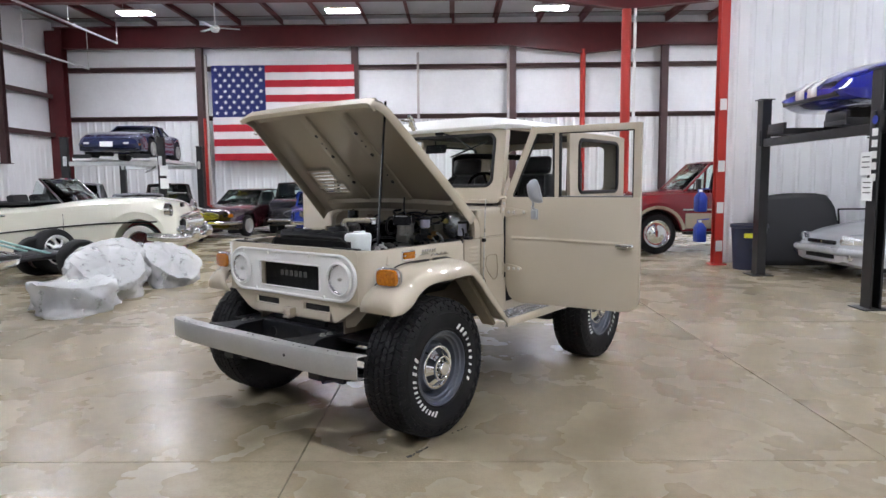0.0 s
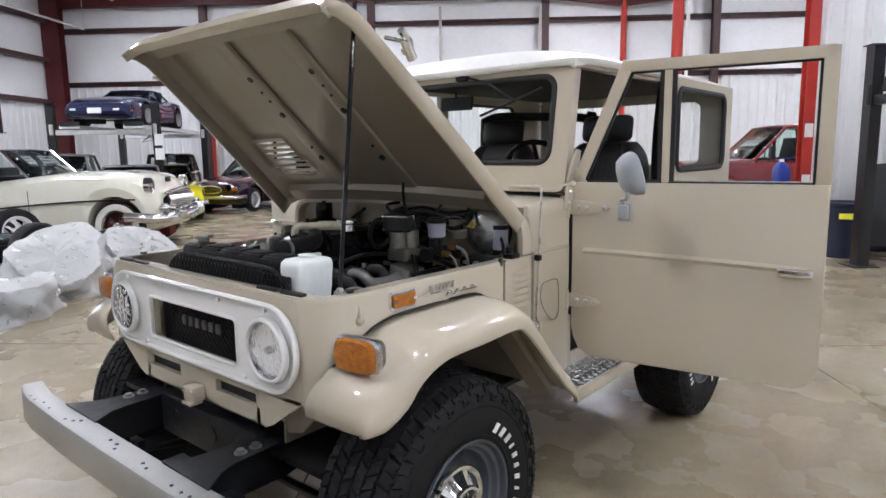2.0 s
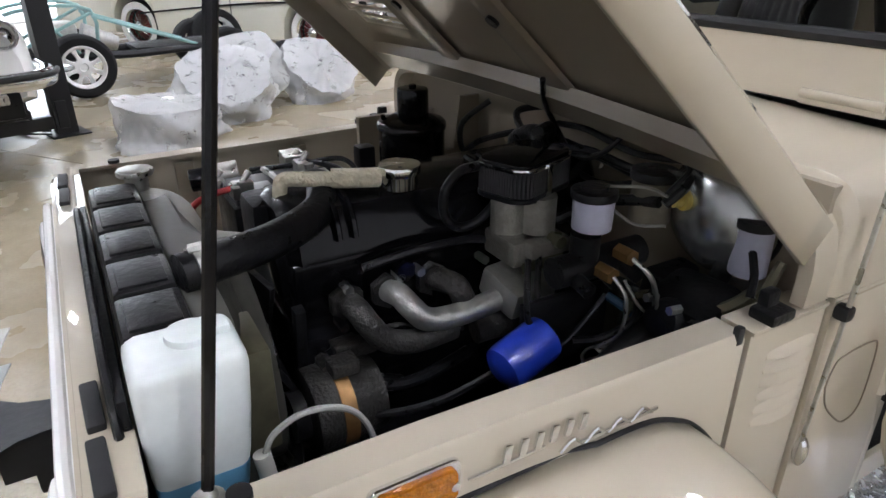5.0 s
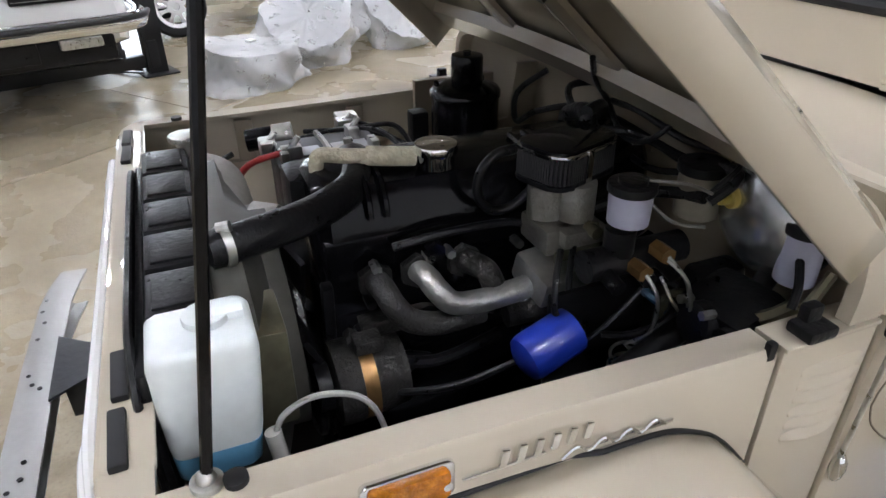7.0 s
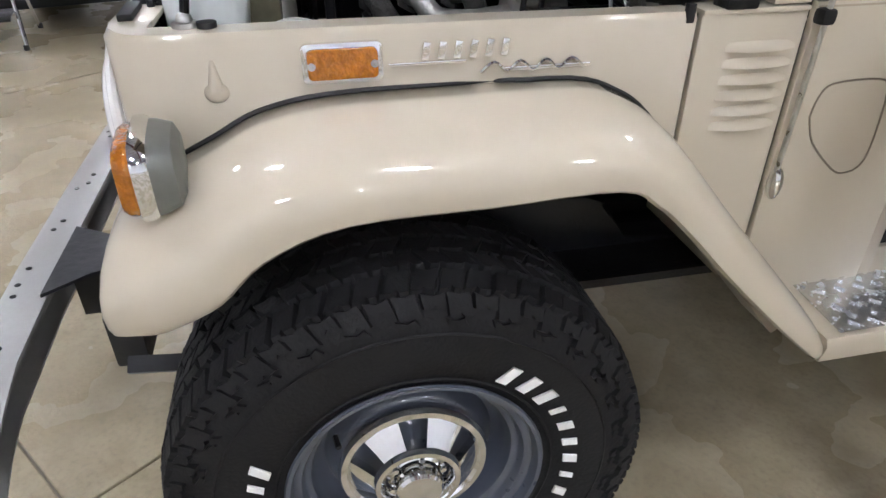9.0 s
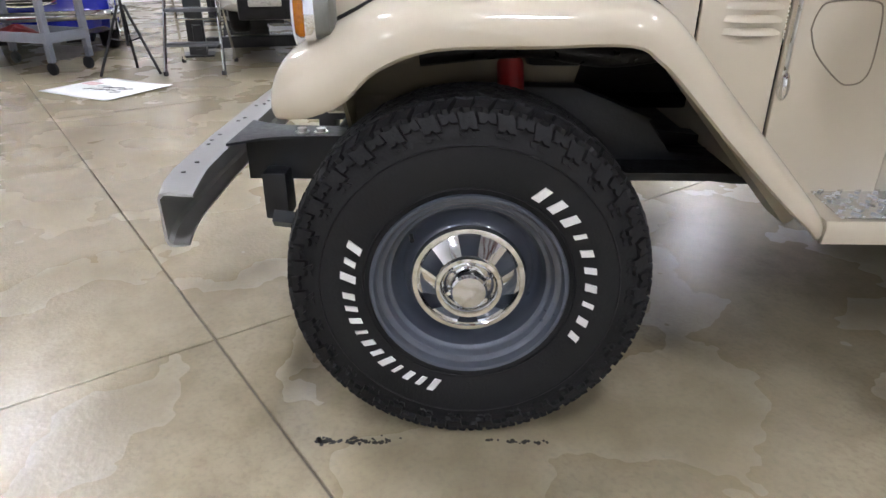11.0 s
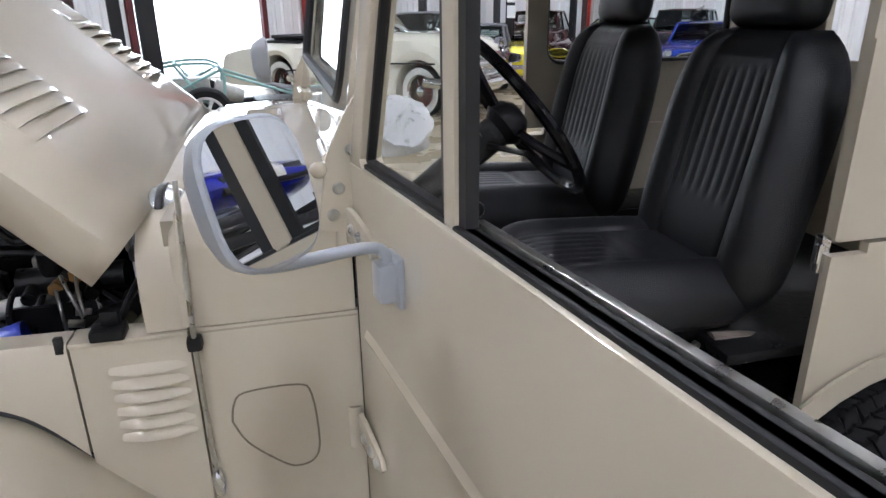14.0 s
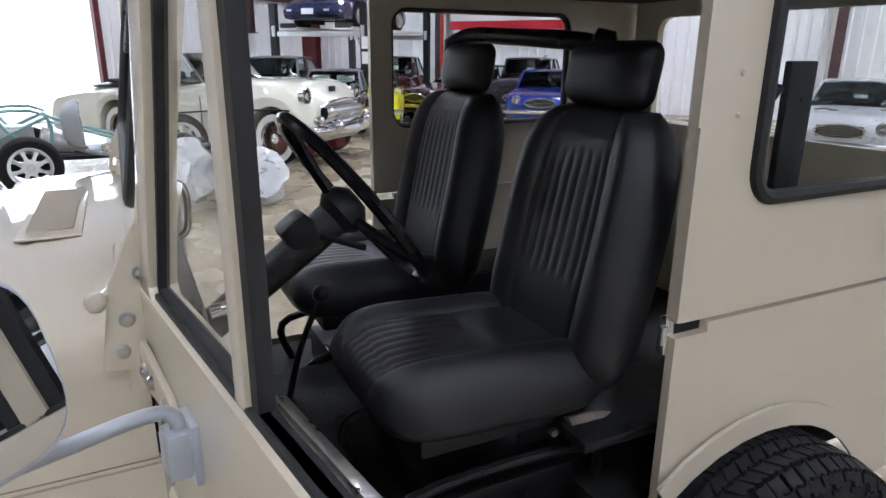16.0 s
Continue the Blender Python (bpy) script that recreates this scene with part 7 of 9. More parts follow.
# washer bottle
def bottle_ring(z, k, ky=1.0):
    return [Vector((0.474 + p * k * 0.80, -0.232 - 0.010 * (1.24 - z) / 0.2 + q * k * ky * 0.90, z)) for p, q in rounded(-0.075, 0.075, -0.075, 0.075, 0.024, 5)]
b2 = B()
loft(b2, [bottle_ring(1.068, 0.86), bottle_ring(1.085, 0.90), bottle_ring(1.15, 0.965), bottle_ring(1.215, 1.0), bottle_ring(1.228, 0.975), bottle_ring(1.236, 0.90), bottle_ring(1.239, 0.8)])
wb = part("washer_bottle", b2, PLASTICW, car, "translucent white washer bottle with blue fluid")
b2 = B()
loft(b2, [bottle_ring(1.020, 0.74), bottle_ring(1.028, 0.82), bottle_ring(1.068, 0.87)])
part("fluid", b2, FLUID, wb, "blue washer fluid")
b2 = B()
cyl(b2, (0.466, -0.222, 1.236), (0.466, -0.222, 1.249), 0.030, seg=20, bev=0.004)
box(b2, (0.470, -0.200, 1.244), (0.02, 0.05, 0.012), 0.004)
part("bottle_cap", b2, PLASTICW, wb)
b2 = B()
cyl(b2, (0.525, -0.170, 1.075), (0.530, -0.165, 1.030), 0.012, seg=12)
part("pump", b2, mat("beige_pump", (0.5, 0.5, 0.46), 0.5), wb)
b2 = B()
tube(b2, [(0.525, -0.165, 1.075), (0.53, -0.15, 1.105), (0.535, -0.11, 1.125), (0.54, -0.06, 1.115), (0.545, -0.03, 1.08), (0.54, -0.01, 1.0)], 0.0045, 8)
part("washer_tube", b2, mat("grey_hose", (0.4, 0.4, 0.37), 0.5), wb)
# made-up dark clutter that covers the pale firewall under the brake booster
b2 = B()
box(b2, (0.575, 0.575, 1.075), (0.13, 0.12, 0.13), 0.022, rot3(12, 0, 8))
cyl(b2, (0.575, 0.53, 1.09), (0.575, 0.49, 1.10), 0.042, 0.034, 18, bev=0.004)
gear = part("pedal_box", b2, BLACKSAT, car, "invented black clutter block under the booster")
for p, q, r_ in (((0.55, 0.505, 1.13), (0.55, 0.48, 1.133), 0.008), ((0.60, 0.505, 1.13), (0.60, 0.48, 1.133), 0.008), ((0.55, 0.505, 1.06), (0.55, 0.48, 1.063), 0.008), ((0.60, 0.505, 1.06), (0.60, 0.48, 1.063), 0.008)):
    b2 = B()
    cyl(b2, p, q, r_, seg=6)
    part("cover_bolt", b2, STEEL, gear)
b2 = B()
tube(b2, [(0.575, 0.60, 1.10), (0.56, 0.66, 1.15), (0.545, 0.70, 1.18)], 0.018, 12)
part("push_rod", b2, BLACKSAT, gear)
b2 = B()
box(b2, (0.655, 0.60, 1.04), (0.05, 0.14, 0.12), 0.012, rot3(0, 0, -6))
part("fitting_bracket", b2, BLACKSAT, car)
b2 = B()
box(b2, (0.49, 0.60, 1.06), (0.05, 0.10, 0.16), 0.012, rot3(0, 6, 0))
part("fitting_bracket", b2, BLACKSAT, car)
# firewall clutter
b2 = B()
tube(b2, [(-0.20, 0.66, 1.30), (-0.24, 0.60, 1.24), (-0.20, 0.58, 1.18), (-0.14, 0.60, 1.22), (0.0, 0.64, 1.27), (0.15, 0.65, 1.27), (0.35, 0.64, 1.26)], 0.008, 8)
tube(b2, [(0.05, 0.66, 1.27), (0.10, 0.60, 1.20), (0.22, 0.58, 1.15), (0.30, 0.60, 1.10)], 0.010, 8)
tube(b2, [(-0.25, 0.66, 1.12), (-0.20, 0.56, 1.05), (0.0, 0.54, 1.1), (0.1, 0.6, 1.2)], 0.012, 8)
tube(b2, [(0.0, 0.66, 1.25), (0.25, 0.63, 1.22), (0.45, 0.66, 1.28), (0.6, 0.67, 1.26)], 0.007, 8)
part("wiring_loom", b2, HOSE, car, "black wiring loom across the firewall")
b2 = B()
lathe(b2, [(0.0, 0.012), (0.09, 0.010), (0.10, 0.0)], Matrix.Translation((-0.05, 0.678, 1.12)) @ rot3(90, 0, 0), 28)
for x, z in ((-0.15, 1.2), (0.2, 1.24), (-0.22, 0.99), (0.28, 1.0)):
    cyl(b2, (x, 0.68, z), (x, 0.67, z), 0.012, seg=10)
part("firewall_cover", b2, BEIGE_DIM, firewall)["kind"] = "stuff"
# dark plumbing along the engine's manifold side
for pts, rad in (([(0.24, 0.10, 1.15), (0.26, 0.20, 1.17), (0.25, 0.32, 1.16), (0.26, 0.40, 1.14)], 0.008),
                 ([(0.26, 0.02, 1.02), (0.30, 0.06, 0.96), (0.30, 0.16, 0.92), (0.28, 0.30, 0.93)], 0.012),
                 ([(0.30, 0.0, 0.95), (0.36, 0.05, 0.93), (0.40, 0.16, 0.94), (0.42, 0.28, 0.98)], 0.007),
                 ([(0.33, 0.46, 1.20), (0.38, 0.52, 1.24), (0.42, 0.56, 1.25), (0.47, 0.57, 1.26)], 0.011),
                 ([(0.20, 0.50, 1.30), (0.26, 0.58, 1.30), (0.36, 0.62, 1.28), (0.50, 0.60, 1.31), (0.50, 0.55, 1.27)], 0.009),
                 ([(0.42, 0.50, 1.12), (0.46, 0.56, 1.08), (0.54, 0.58, 1.06), (0.60, 0.62, 1.10)], 0.010),
                 ([(0.33, 0.42, 1.10), (0.36, 0.45, 1.05), (0.40, 0.48, 1.02), (0.40, 0.54, 0.96)], 0.008),
                 ([(-0.02, 0.02, 1.10), (-0.10, 0.06, 1.12), (-0.16, 0.16, 1.16), (-0.12, 0.30, 1.15), (0.0, 0.36, 1.19)], 0.007)):
    b2 = B()
    tube(b2, pts, rad, 8)
    part("engine_hose", b2, HOSE, car)
for y, z in ((0.16, 1.13), (0.20, 1.13), (0.34, 1.12), (0.06, 1.13), (0.46, 1.12)):
    b2 = B()
    cyl(b2, (0.245, y, z), (0.275, y, z), 0.009, seg=6)
    part("manifold_nut", b2, STEEL, car)
rnd = random.Random(31)
for k in range(34):
    y, z = rnd.uniform(-0.02, 0.62), rnd.uniform(0.84, 1.07)
    x = 0.252 + rnd.uniform(0.0, 0.03)
    b2 = B()
    if k % 3 == 0:
        box(b2, (x, y, z), (0.04, rnd.uniform(0.03, 0.08), rnd.uniform(0.015, 0.04)), 0.004, rot3(rnd.uniform(-20, 20), 0, 0))
    elif k % 3 == 1:
        cyl(b2, (x - 0.01, y, z), (x + 0.03, y, z), rnd.uniform(0.008, 0.016), seg=6, bev=0.002)
    else:
        tube(b2, [(x, y, z), (x + 0.03, y + 0.03, z + 0.02), (x + 0.02, y + 0.08, z + rnd.uniform(-0.05, 0.05))], 0.006, 8)
    part("engine_fitting", b2, (BLACKGLOSS, BLACKSAT, CAST)[k % 5 % 3], car)
for pts, rad_, m_ in (([(0.38, 0.36, 1.16), (0.42, 0.33, 1.13), (0.44, 0.32, 1.08), (0.45, 0.34, 1.06)], 0.006, HOSE),
                      ([(0.47, 0.40, 1.03), (0.50, 0.44, 1.04), (0.52, 0.49, 1.07), (0.49, 0.53, 1.09)], 0.007, HOSE),
                      ([(0.53, 0.46, 1.20), (0.56, 0.48, 1.17), (0.56, 0.50, 1.09), (0.54, 0.50, 1.02)], 0.0035, STEEL),
                      ([(0.46, 0.62, 1.33), (0.50, 0.60, 1.325), (0.50, 0.57, 1.30), (0.49, 0.56, 1.28)], 0.005, HOSE),
                      ([(0.10, 0.64, 1.31), (0.22, 0.62, 1.325), (0.34, 0.635, 1.305), (0.48, 0.64, 1.325)], 0.007, HOSE),
                      ([(0.06, 0.65, 1.34), (0.03, 0.58, 1.33), (0.10, 0.55, 1.30), (0.20, 0.54, 1.295)], 0.008, HOSE),
                      ([(0.17, 0.53, 1.32), (0.12, 0.60, 1.31), (0.06, 0.645, 1.25), (0.04, 0.65, 1.15)], 0.014, HOSE),
                      ([(0.63, 0.62, 1.22), (0.655, 0.60, 1.19), (0.665, 0.585, 1.16)], 0.007, HOSE),
                      ([(0.56, 0.60, 1.10), (0.60, 0.50, 1.075), (0.64, 0.46, 1.07), (0.66, 0.50, 1.09)], 0.008, BRACKETG),
                      ([(-0.45, 0.05, 1.12), (-0.40, 0.16, 1.15), (-0.30, 0.24, 1.17), (-0.16, 0.28, 1.15)], 0.006, HOSE),
                      ([(-0.58, 0.05, 1.06), (-0.50, 0.14, 1.10), (-0.42, 0.26, 1.12), (-0.40, 0.36, 1.08)], 0.005, HOSE)):
    b2 = B()
    tube(b2, pts, rad_, 8)
    part("engine_line", b2, m_, car)
for c, sz in (((-0.40, -0.02, 1.13), (0.06, 0.04, 0.04)), ((-0.36, 0.19, 1.155), (0.05, 0.03, 0.03)), ((-0.47, 0.20, 1.13), (0.04, 0.05, 0.05)), ((-0.28, 0.02, 1.155), (0.03, 0.05, 0.03))):
    b2 = B()
    box(b2, c, sz, 0.005)
    cyl(b2, Vector(c) + Vector((0, 0, 0.01)), Vector(c) + Vector((0, 0.02, 0.035)), 0.008, seg=8)
    part("terminal", b2, STEEL, car)
# distributor on the right of the block
b2 = B()
cyl(b2, (-0.06, 0.36, 1.02), (-0.06, 0.36, 1.14), 0.04, 0.05, 20)
dist = part("distributor", b2, BLACKSAT, car, "black distributor with plug leads")
for k in range(6):
    b2 = B()
    a = radians(60 * k)
    tube(b2, [(-0.06 + 0.03 * math.cos(a), 0.36 + 0.03 * math.sin(a), 1.14), (-0.07 + 0.05 * math.cos(a), 0.36 + 0.05 * math.sin(a), 1.19), (-0.06, 0.08 + 0.1 * k, 1.16), (0.0, 0.08 + 0.11 * k, 1.13)], 0.006, 6)
    part("plug_lead", b2, HOSE, dist)
# added dark bulk: steering gear and plumbing that hide the pale left panel
b2 = B()
box(b2, (0.615, 0.22, 0.955), (0.09, 0.14, 0.17), 0.02)
cyl(b2, (0.60, 0.22, 1.0), (0.52, 0.60, 1.08), 0.022, seg=12)
part("steering_box", b2, BLACKSAT, car, "black steering box and shaft, added as dark filler")
for pts, rad in (([(0.66, -0.05, 0.98), (0.64, 0.10, 1.02), (0.65, 0.30, 0.98), (0.64, 0.55, 1.03)], 0.022),
                 ([(0.67, -0.10, 0.90), (0.66, 0.15, 0.92), (0.67, 0.35, 0.90), (0.66, 0.60, 0.94)], 0.028),
                 ([(0.655, 0.0, 1.06), (0.66, 0.2, 1.075), (0.655, 0.4, 1.06), (0.64, 0.55, 1.09)], 0.012)):
    b2 = B()
    tube(b2, pts, rad, 10)
    part("loom", b2, HOSE, car)

# ---- the other cars and gear in the hall ----
def paint(name, col, rough=0.22, metal=0.0):
    return mat(name, col, rough, metal, rvar=0.04, scale=1.5, fine=4, detail=1.0, coat=0.9)


CREAM = paint("cream_car_paint", (0.74, 0.73, 0.62))
NAVY = paint("dark_blue_car_paint", (0.020, 0.026, 0.075))
MAROON = paint("maroon_car_paint", (0.055, 0.007, 0.009))
REDCAR = paint("dark_red_truck_paint", (0.17, 0.012, 0.018))
BLACKCAR = paint("black_car_paint", (0.010, 0.010, 0.013))
WHITECAR = paint("white_car_paint", (0.78, 0.78, 0.75))
BLUECAR = paint("bright_blue_car_paint", (0.010, 0.016, 0.26))
ROYAL = paint("royal_blue_car_paint", (0.012, 0.030, 0.20))
SILVERCAR = paint("silver_car_paint", (0.52, 0.54, 0.57), 0.3, 0.15)
YELLOWCAR = paint("yellow_car_paint", (0.62, 0.55, 0.02))
TAUPE = paint("beige_lower_trim", (0.34, 0.27, 0.20))
CARGLASS = mat("car_window_glass", (0.80, 0.88, 0.87), 0.01, trans=1.0, ior=1.25)
INTERIOR = mat("dark_car_interior", (0.018, 0.018, 0.02), 0.8, var=0.3, scale=8)
WHITEWALL = mat("white_sidewall", (0.72, 0.71, 0.68), 0.6, var=0.06, scale=12)
SOFTTOP = mat("grey_soft_top", (0.17, 0.17, 0.19), 0.85, var=0.15, scale=5, bump=0.4, bscale=120)
REDWELL = mat("red_wheel_well", (0.16, 0.012, 0.012), 0.6, var=0.2, scale=6)
PAPER = mat("white_paper", (0.82, 0.83, 0.82), 0.7, var=0.03, scale=9)
INK = mat("dark_print", (0.06, 0.06, 0.07), 0.7, var=0.1)
LIFTBLK = mat("black_lift_enamel", (0.012, 0.012, 0.013), 0.38, var=0.35, scale=5, rvar=0.12)
TUBEGREEN = mat("pale_green_tube", (0.30, 0.50, 0.48), 0.4, var=0.2, scale=9, rvar=0.1)


def rim_part(parent, y, r, style, sgn):
    """A wheel's rim in its own plane: wire, spoke8, disc or mag."""
    R = Matrix.Translation((0, y, 0)) @ rot3(-90 * sgn, 0, 0)
    q = r * 0.66
    b2 = B()
    lathe(b2, [(q, -0.09), (q * 0.94, -0.06), (q * 0.9, 0.0), (q * 0.95, 0.05), (q * 1.03, 0.07), (q * 1.0, 0.075), (q * 0.90, 0.05), (q * 0.86, 0.02)], R, 28)
    if style in ("disc", "mag"):
        lathe(b2, [(q * 0.88, 0.02), (q * 0.8, 0.012), (q * 0.55, 0.03), (q * 0.4, 0.05), (q * 0.28, 0.055), (0.0, 0.06)], R, 24)
    material = {"wire": CHROME, "spoke8": WHITE, "disc": CHROME, "mag": SILVERPAINT, "white": WHITE}[style]
    rim_ = part("rim", b2, material, parent)
    if style == "wire":
        b2 = B()
        for k in range(20):
            a, c = 2 * math.pi * k / 20, 2 * math.pi * (k + 1.6) / 20
            cyl(b2, R @ Vector((q * 0.25 * math.cos(a), q * 0.25 * math.sin(a), 0.05)), R @ Vector((q * 0.9 * math.cos(c), q * 0.9 * math.sin(c), 0.0)), 0.004, seg=4)
        lathe(b2, [(q * 0.28, 0.0), (q * 0.28, 0.06), (q * 0.15, 0.085), (0, 0.09)], R, 16)
        part("spokes", b2, CHROME, rim_, "chrome wire spokes")
    if style == "spoke8":
        for k in range(8):
            b2 = B()
            a = 2 * math.pi * k / 8
            e = Vector((math.cos(a), math.sin(a), 0))
            n = Vector((-math.sin(a), math.cos(a), 0))
            ring = []
            for f, w, h in ((0.36, 0.028, 0.045), (0.6, 0.020, 0.03), (0.92, 0.036, 0.0)):
                p = e * q * f
                ring.append([R @ (p + n * w + Vector((0, 0, h - 0.014))), R @ (p + n * w * 0.7 + Vector((0, 0, h))), R @ (p - n * w * 0.7 + Vector((0, 0, h))), R @ (p - n * w + Vector((0, 0, h - 0.014)))])
            loft(b2, ring)
            part("spoke", b2, WHITE, rim_)
        b2 = B()
        lathe(b2, [(q * 0.42, 0.03), (q * 0.42, 0.048), (q * 0.2, 0.055), (q * 0.18, 0.03), (0.0, 0.03)], R, 20)
        part("hub_plate", b2, WHITE, rim_)
    return rim_


def road_wheel(parent, c, r, w, style, sgn, whitewall=False, spin=0.0):
    """A wheel under a car: tyre as the part, rim one level deeper. sgn is +1 on the car's left."""
    b2 = B()
    prof = [(r * 0.64, -w * 0.42), (r * 0.75, -w * 0.5), (r * 0.9, -w * 0.5), (r * 0.97, -w * 0.42), (r, -w * 0.3), (r, w * 0.3), (r * 0.97, w * 0.42), (r * 0.9, w * 0.5), (r * 0.75, w * 0.5), (r * 0.64, w * 0.42)]
    lathe(b2, prof, rot3(-90, 0, 0), 36)
    ty = part("tyre", b2, RUBBER, parent)
    ty.matrix_basis = Matrix.Translation(c) @ rot3(0, spin, 0)
    if whitewall:
        b2 = B()
        lathe(b2, [(r * 0.66, w * 0.445), (r * 0.75, w * 0.515), (r * 0.93, w * 0.512)], rot3(-90 * sgn, 0, 0), 36)
        part("whitewall", b2, WHITEWALL, ty, "white sidewall band")
    rim_part(ty, sgn * w * 0.22, r, style, sgn)
    return ty


def lerp_list(pts, x):
    return float(np.interp(x, [p[0] for p in pts], [p[1] for p in pts]))


def car_body(root, spec):
    """Body, glasshouse, wheels and lamps of a car whose front axle is at the origin, nose towards +x."""
    top, wid, wb, r = spec["top"], spec["width"], spec["wb"], spec["r"]
    x1, x0 = top[-1][0], top[0][0]
    sill, tr = spec.get("sill", 0.22), spec["track"]
    b2 = B()
    rows = []
    n = spec.get("n", 96)
    for i in range(n + 1):
        f = i / n
        x = x0 + (x1 - x0) * f
        zt, w = sum(lerp_list(top, x + d) for d in (-0.08, 0, 0.08)) / 3, sum(lerp_list(wid, x + d) for d in (-0.1, 0, 0.1)) / 3
        zl = sill + spec.get("rise", 0.08) * (max(0, (f - 0.92) / 0.08) ** 2 + max(0, (0.08 - f) / 0.08) ** 2)
        for ax in (0.0, -wb):
            d = (r * 1.16) ** 2 - (x - ax) ** 2
            if d > 0 and not (ax < 0 and spec.get("skirt")):
                zl = max(zl, r + math.sqrt(d))
        end = min(1.0, min(f, 1 - f) / 0.03)
        w *= 0.90 + 0.10 * math.sqrt(end)
        zt -= 0.05 * (1 - math.sqrt(end))
        zl = min(zl, zt - 0.06)
        h = zt - zl
        sh = spec.get("shoulder", 0.10)
        half = [(0.80, zl), (0.97, zl + 0.03), (1.0, zl + 0.42 * h), (0.985, max(zt - sh * 1.4, zl + 0.5 * h)), (0.93, max(zt - sh * 0.45, zl + 0.7 * h)), (0.80, zt - 0.012), (0.4, zt + 0.012), (0.0, zt + 0.018)]
        pts = [Vector((x, w * a, z)) for a, z in half]
        rows.append(pts + [Vector((p.x, -p.y, p.z)) for p in reversed(pts[:-1])])
    loft(b2, rows)
    body = part("body", b2, spec["paint"], root, "", True, 30)
    for ax in (0.0, -wb):
        b2 = B()
        for s in (1, -1):
            box(b2, (ax, s * (tr - 0.30), r + 0.06), (r * 1.9, 0.28, r * 1.7))
        part("wheel_well", b2, spec.get("well", INTERIOR), body)
    for ax in (0.0, -wb):
        for s in (1, -1):
            road_wheel(root, (ax, s * tr, r), r, spec.get("tw", 0.2), spec.get("rim", "mag"), s, spec.get("ww", False), 17 * s + ax * 11)
    g = spec.get("glass")
    if g:
        # g: base front x, roof front x, roof rear x, base rear x, belt z, roof z, base half width, roof half width
        xa, xb, xc, xd, zb, zr, w0, w1 = g
        corners = [(xa, w0 * 0.92, zb - 0.04), (xb, w1 * 0.94, zr), (xc, w1 * 0.94, zr), (xd, w0 * 0.9, zb - 0.04)]
        if spec.get("roof", True) is not None:
            b2 = B()
            rr = []
            for i in range(9):
                f = i / 8
                x = xb + 0.03 + (xc - 0.05 - xb) * f if xb > xc else xb
                z = zr + 0.03 * math.sin(math.pi * f) - 0.01
                rr.append([Vector((x, w1 * k, z + 0.02 * (1 - k * k) + (-0.02 if abs(k) > 0.95 else 0))) for k in (-1, -0.9, -0.5, 0, 0.5, 0.9, 1)])
            loft(b2, rr, closed_ring=False)
            ro = part("roof", b2, spec.get("roof") or spec["paint"], root)
            sol = ro.modifiers.new("thickness", "SOLIDIFY")
            sol.thickness, sol.offset = 0.03, 0
            xm = (xb + xc) / 2
            for s in (1, -1):
                for a, c in ((corners[0], corners[1]), (corners[2], corners[3]), ((xm - 0.05, w0 * 0.95, zb - 0.04), (xm - 0.02, w1 * 0.97, zr))):
                    b2 = B()
                    tube(b2, [(a[0], s * a[1], a[2]), (c[0], s * c[1], c[2])], 0.028, 6)
                    part("pillar", b2, spec.get("roof") or spec["paint"], root)
                b2 = B()
                b2.faces.new([b2.verts.new(Vector((x, s * y, z))) for x, y, z in corners])
                sg = part("side_window", b2, CARGLASS, root, "clear side window", False)
                sg.modifiers.new("thickness", "SOLIDIFY").thickness = 0.005
            b2 = B()
            b2.faces.new([b2.verts.new(p) for p in ((xc, w1 * 0.9, zr), (xc, -w1 * 0.9, zr), (xd, -w0 * 0.86, zb - 0.02), (xd, w0 * 0.86, zb - 0.02))])
            rg = part("rear_window", b2, CARGLASS, root, "", False)
            sol = rg.modifiers.new("thickness", "SOLIDIFY")
            sol.thickness = 0.005
        b2 = B()
        loft(b2, [[Vector((xa - 0.0 + 0.05 * (1 - k * k), w0 * 0.9 * k, zb - 0.03)) for k in (-1, -0.5, 0, 0.5, 1)], [Vector((xb + 0.03 * (1 - k * k), w1 * 0.92 * k, zr - 0.005)) for k in (-1, -0.5, 0, 0.5, 1)]], closed_ring=False)
        wsg = part("windshield", b2, CARGLASS, root, "clear windshield")
        sol = wsg.modifiers.new("thickness", "SOLIDIFY")
        sol.thickness = 0.006
        b2 = B()
        for s in (1, -1):
            tube(b2, [(xa, s * w0 * 0.91, zb - 0.04), (xb, s * w1 * 0.93, zr)], 0.018, 6)
        tube(b2, [(xb, w1 * 0.93, zr), (xb + 0.03, 0, zr + 0.005), (xb, -w1 * 0.93, zr)], 0.016, 6)
        part("windshield_frame", b2, CHROME if spec.get("chromed") else spec["paint"], wsg)
        b2 = B()
        box(b2, ((xa + xd) / 2, 0, zb + 0.002), (abs(xa - xd) - 0.18, w0 * 1.72, 0.05), 0.02)
        for s in (1, -1):
            box(b2, (xb - 0.55, s * 0.36, zb + 0.16 - spec.get("seat_drop", 0.0)), (0.14, 0.5, 0.42), 0.05, rot3(0, -12, 0))
        tube(b2, [(xa - 0.32, 0.36 + 0.17 * math.cos(a), zb + 0.12 + 0.17 * math.sin(a)) for a in [2 * math.pi * i / 12 for i in range(13)]], 0.012, 6, 2)
        part("interior", b2, spec.get("interior", INTERIOR), root, "dark seats and steering wheel")
    for k, (mm, pts, rad) in enumerate(spec.get("bars", ())):
        b2 = B()
        tube(b2, pts, rad, 10, 5)
        part("bumper" if rad > 0.035 else "trim_strip", b2, mm, root)
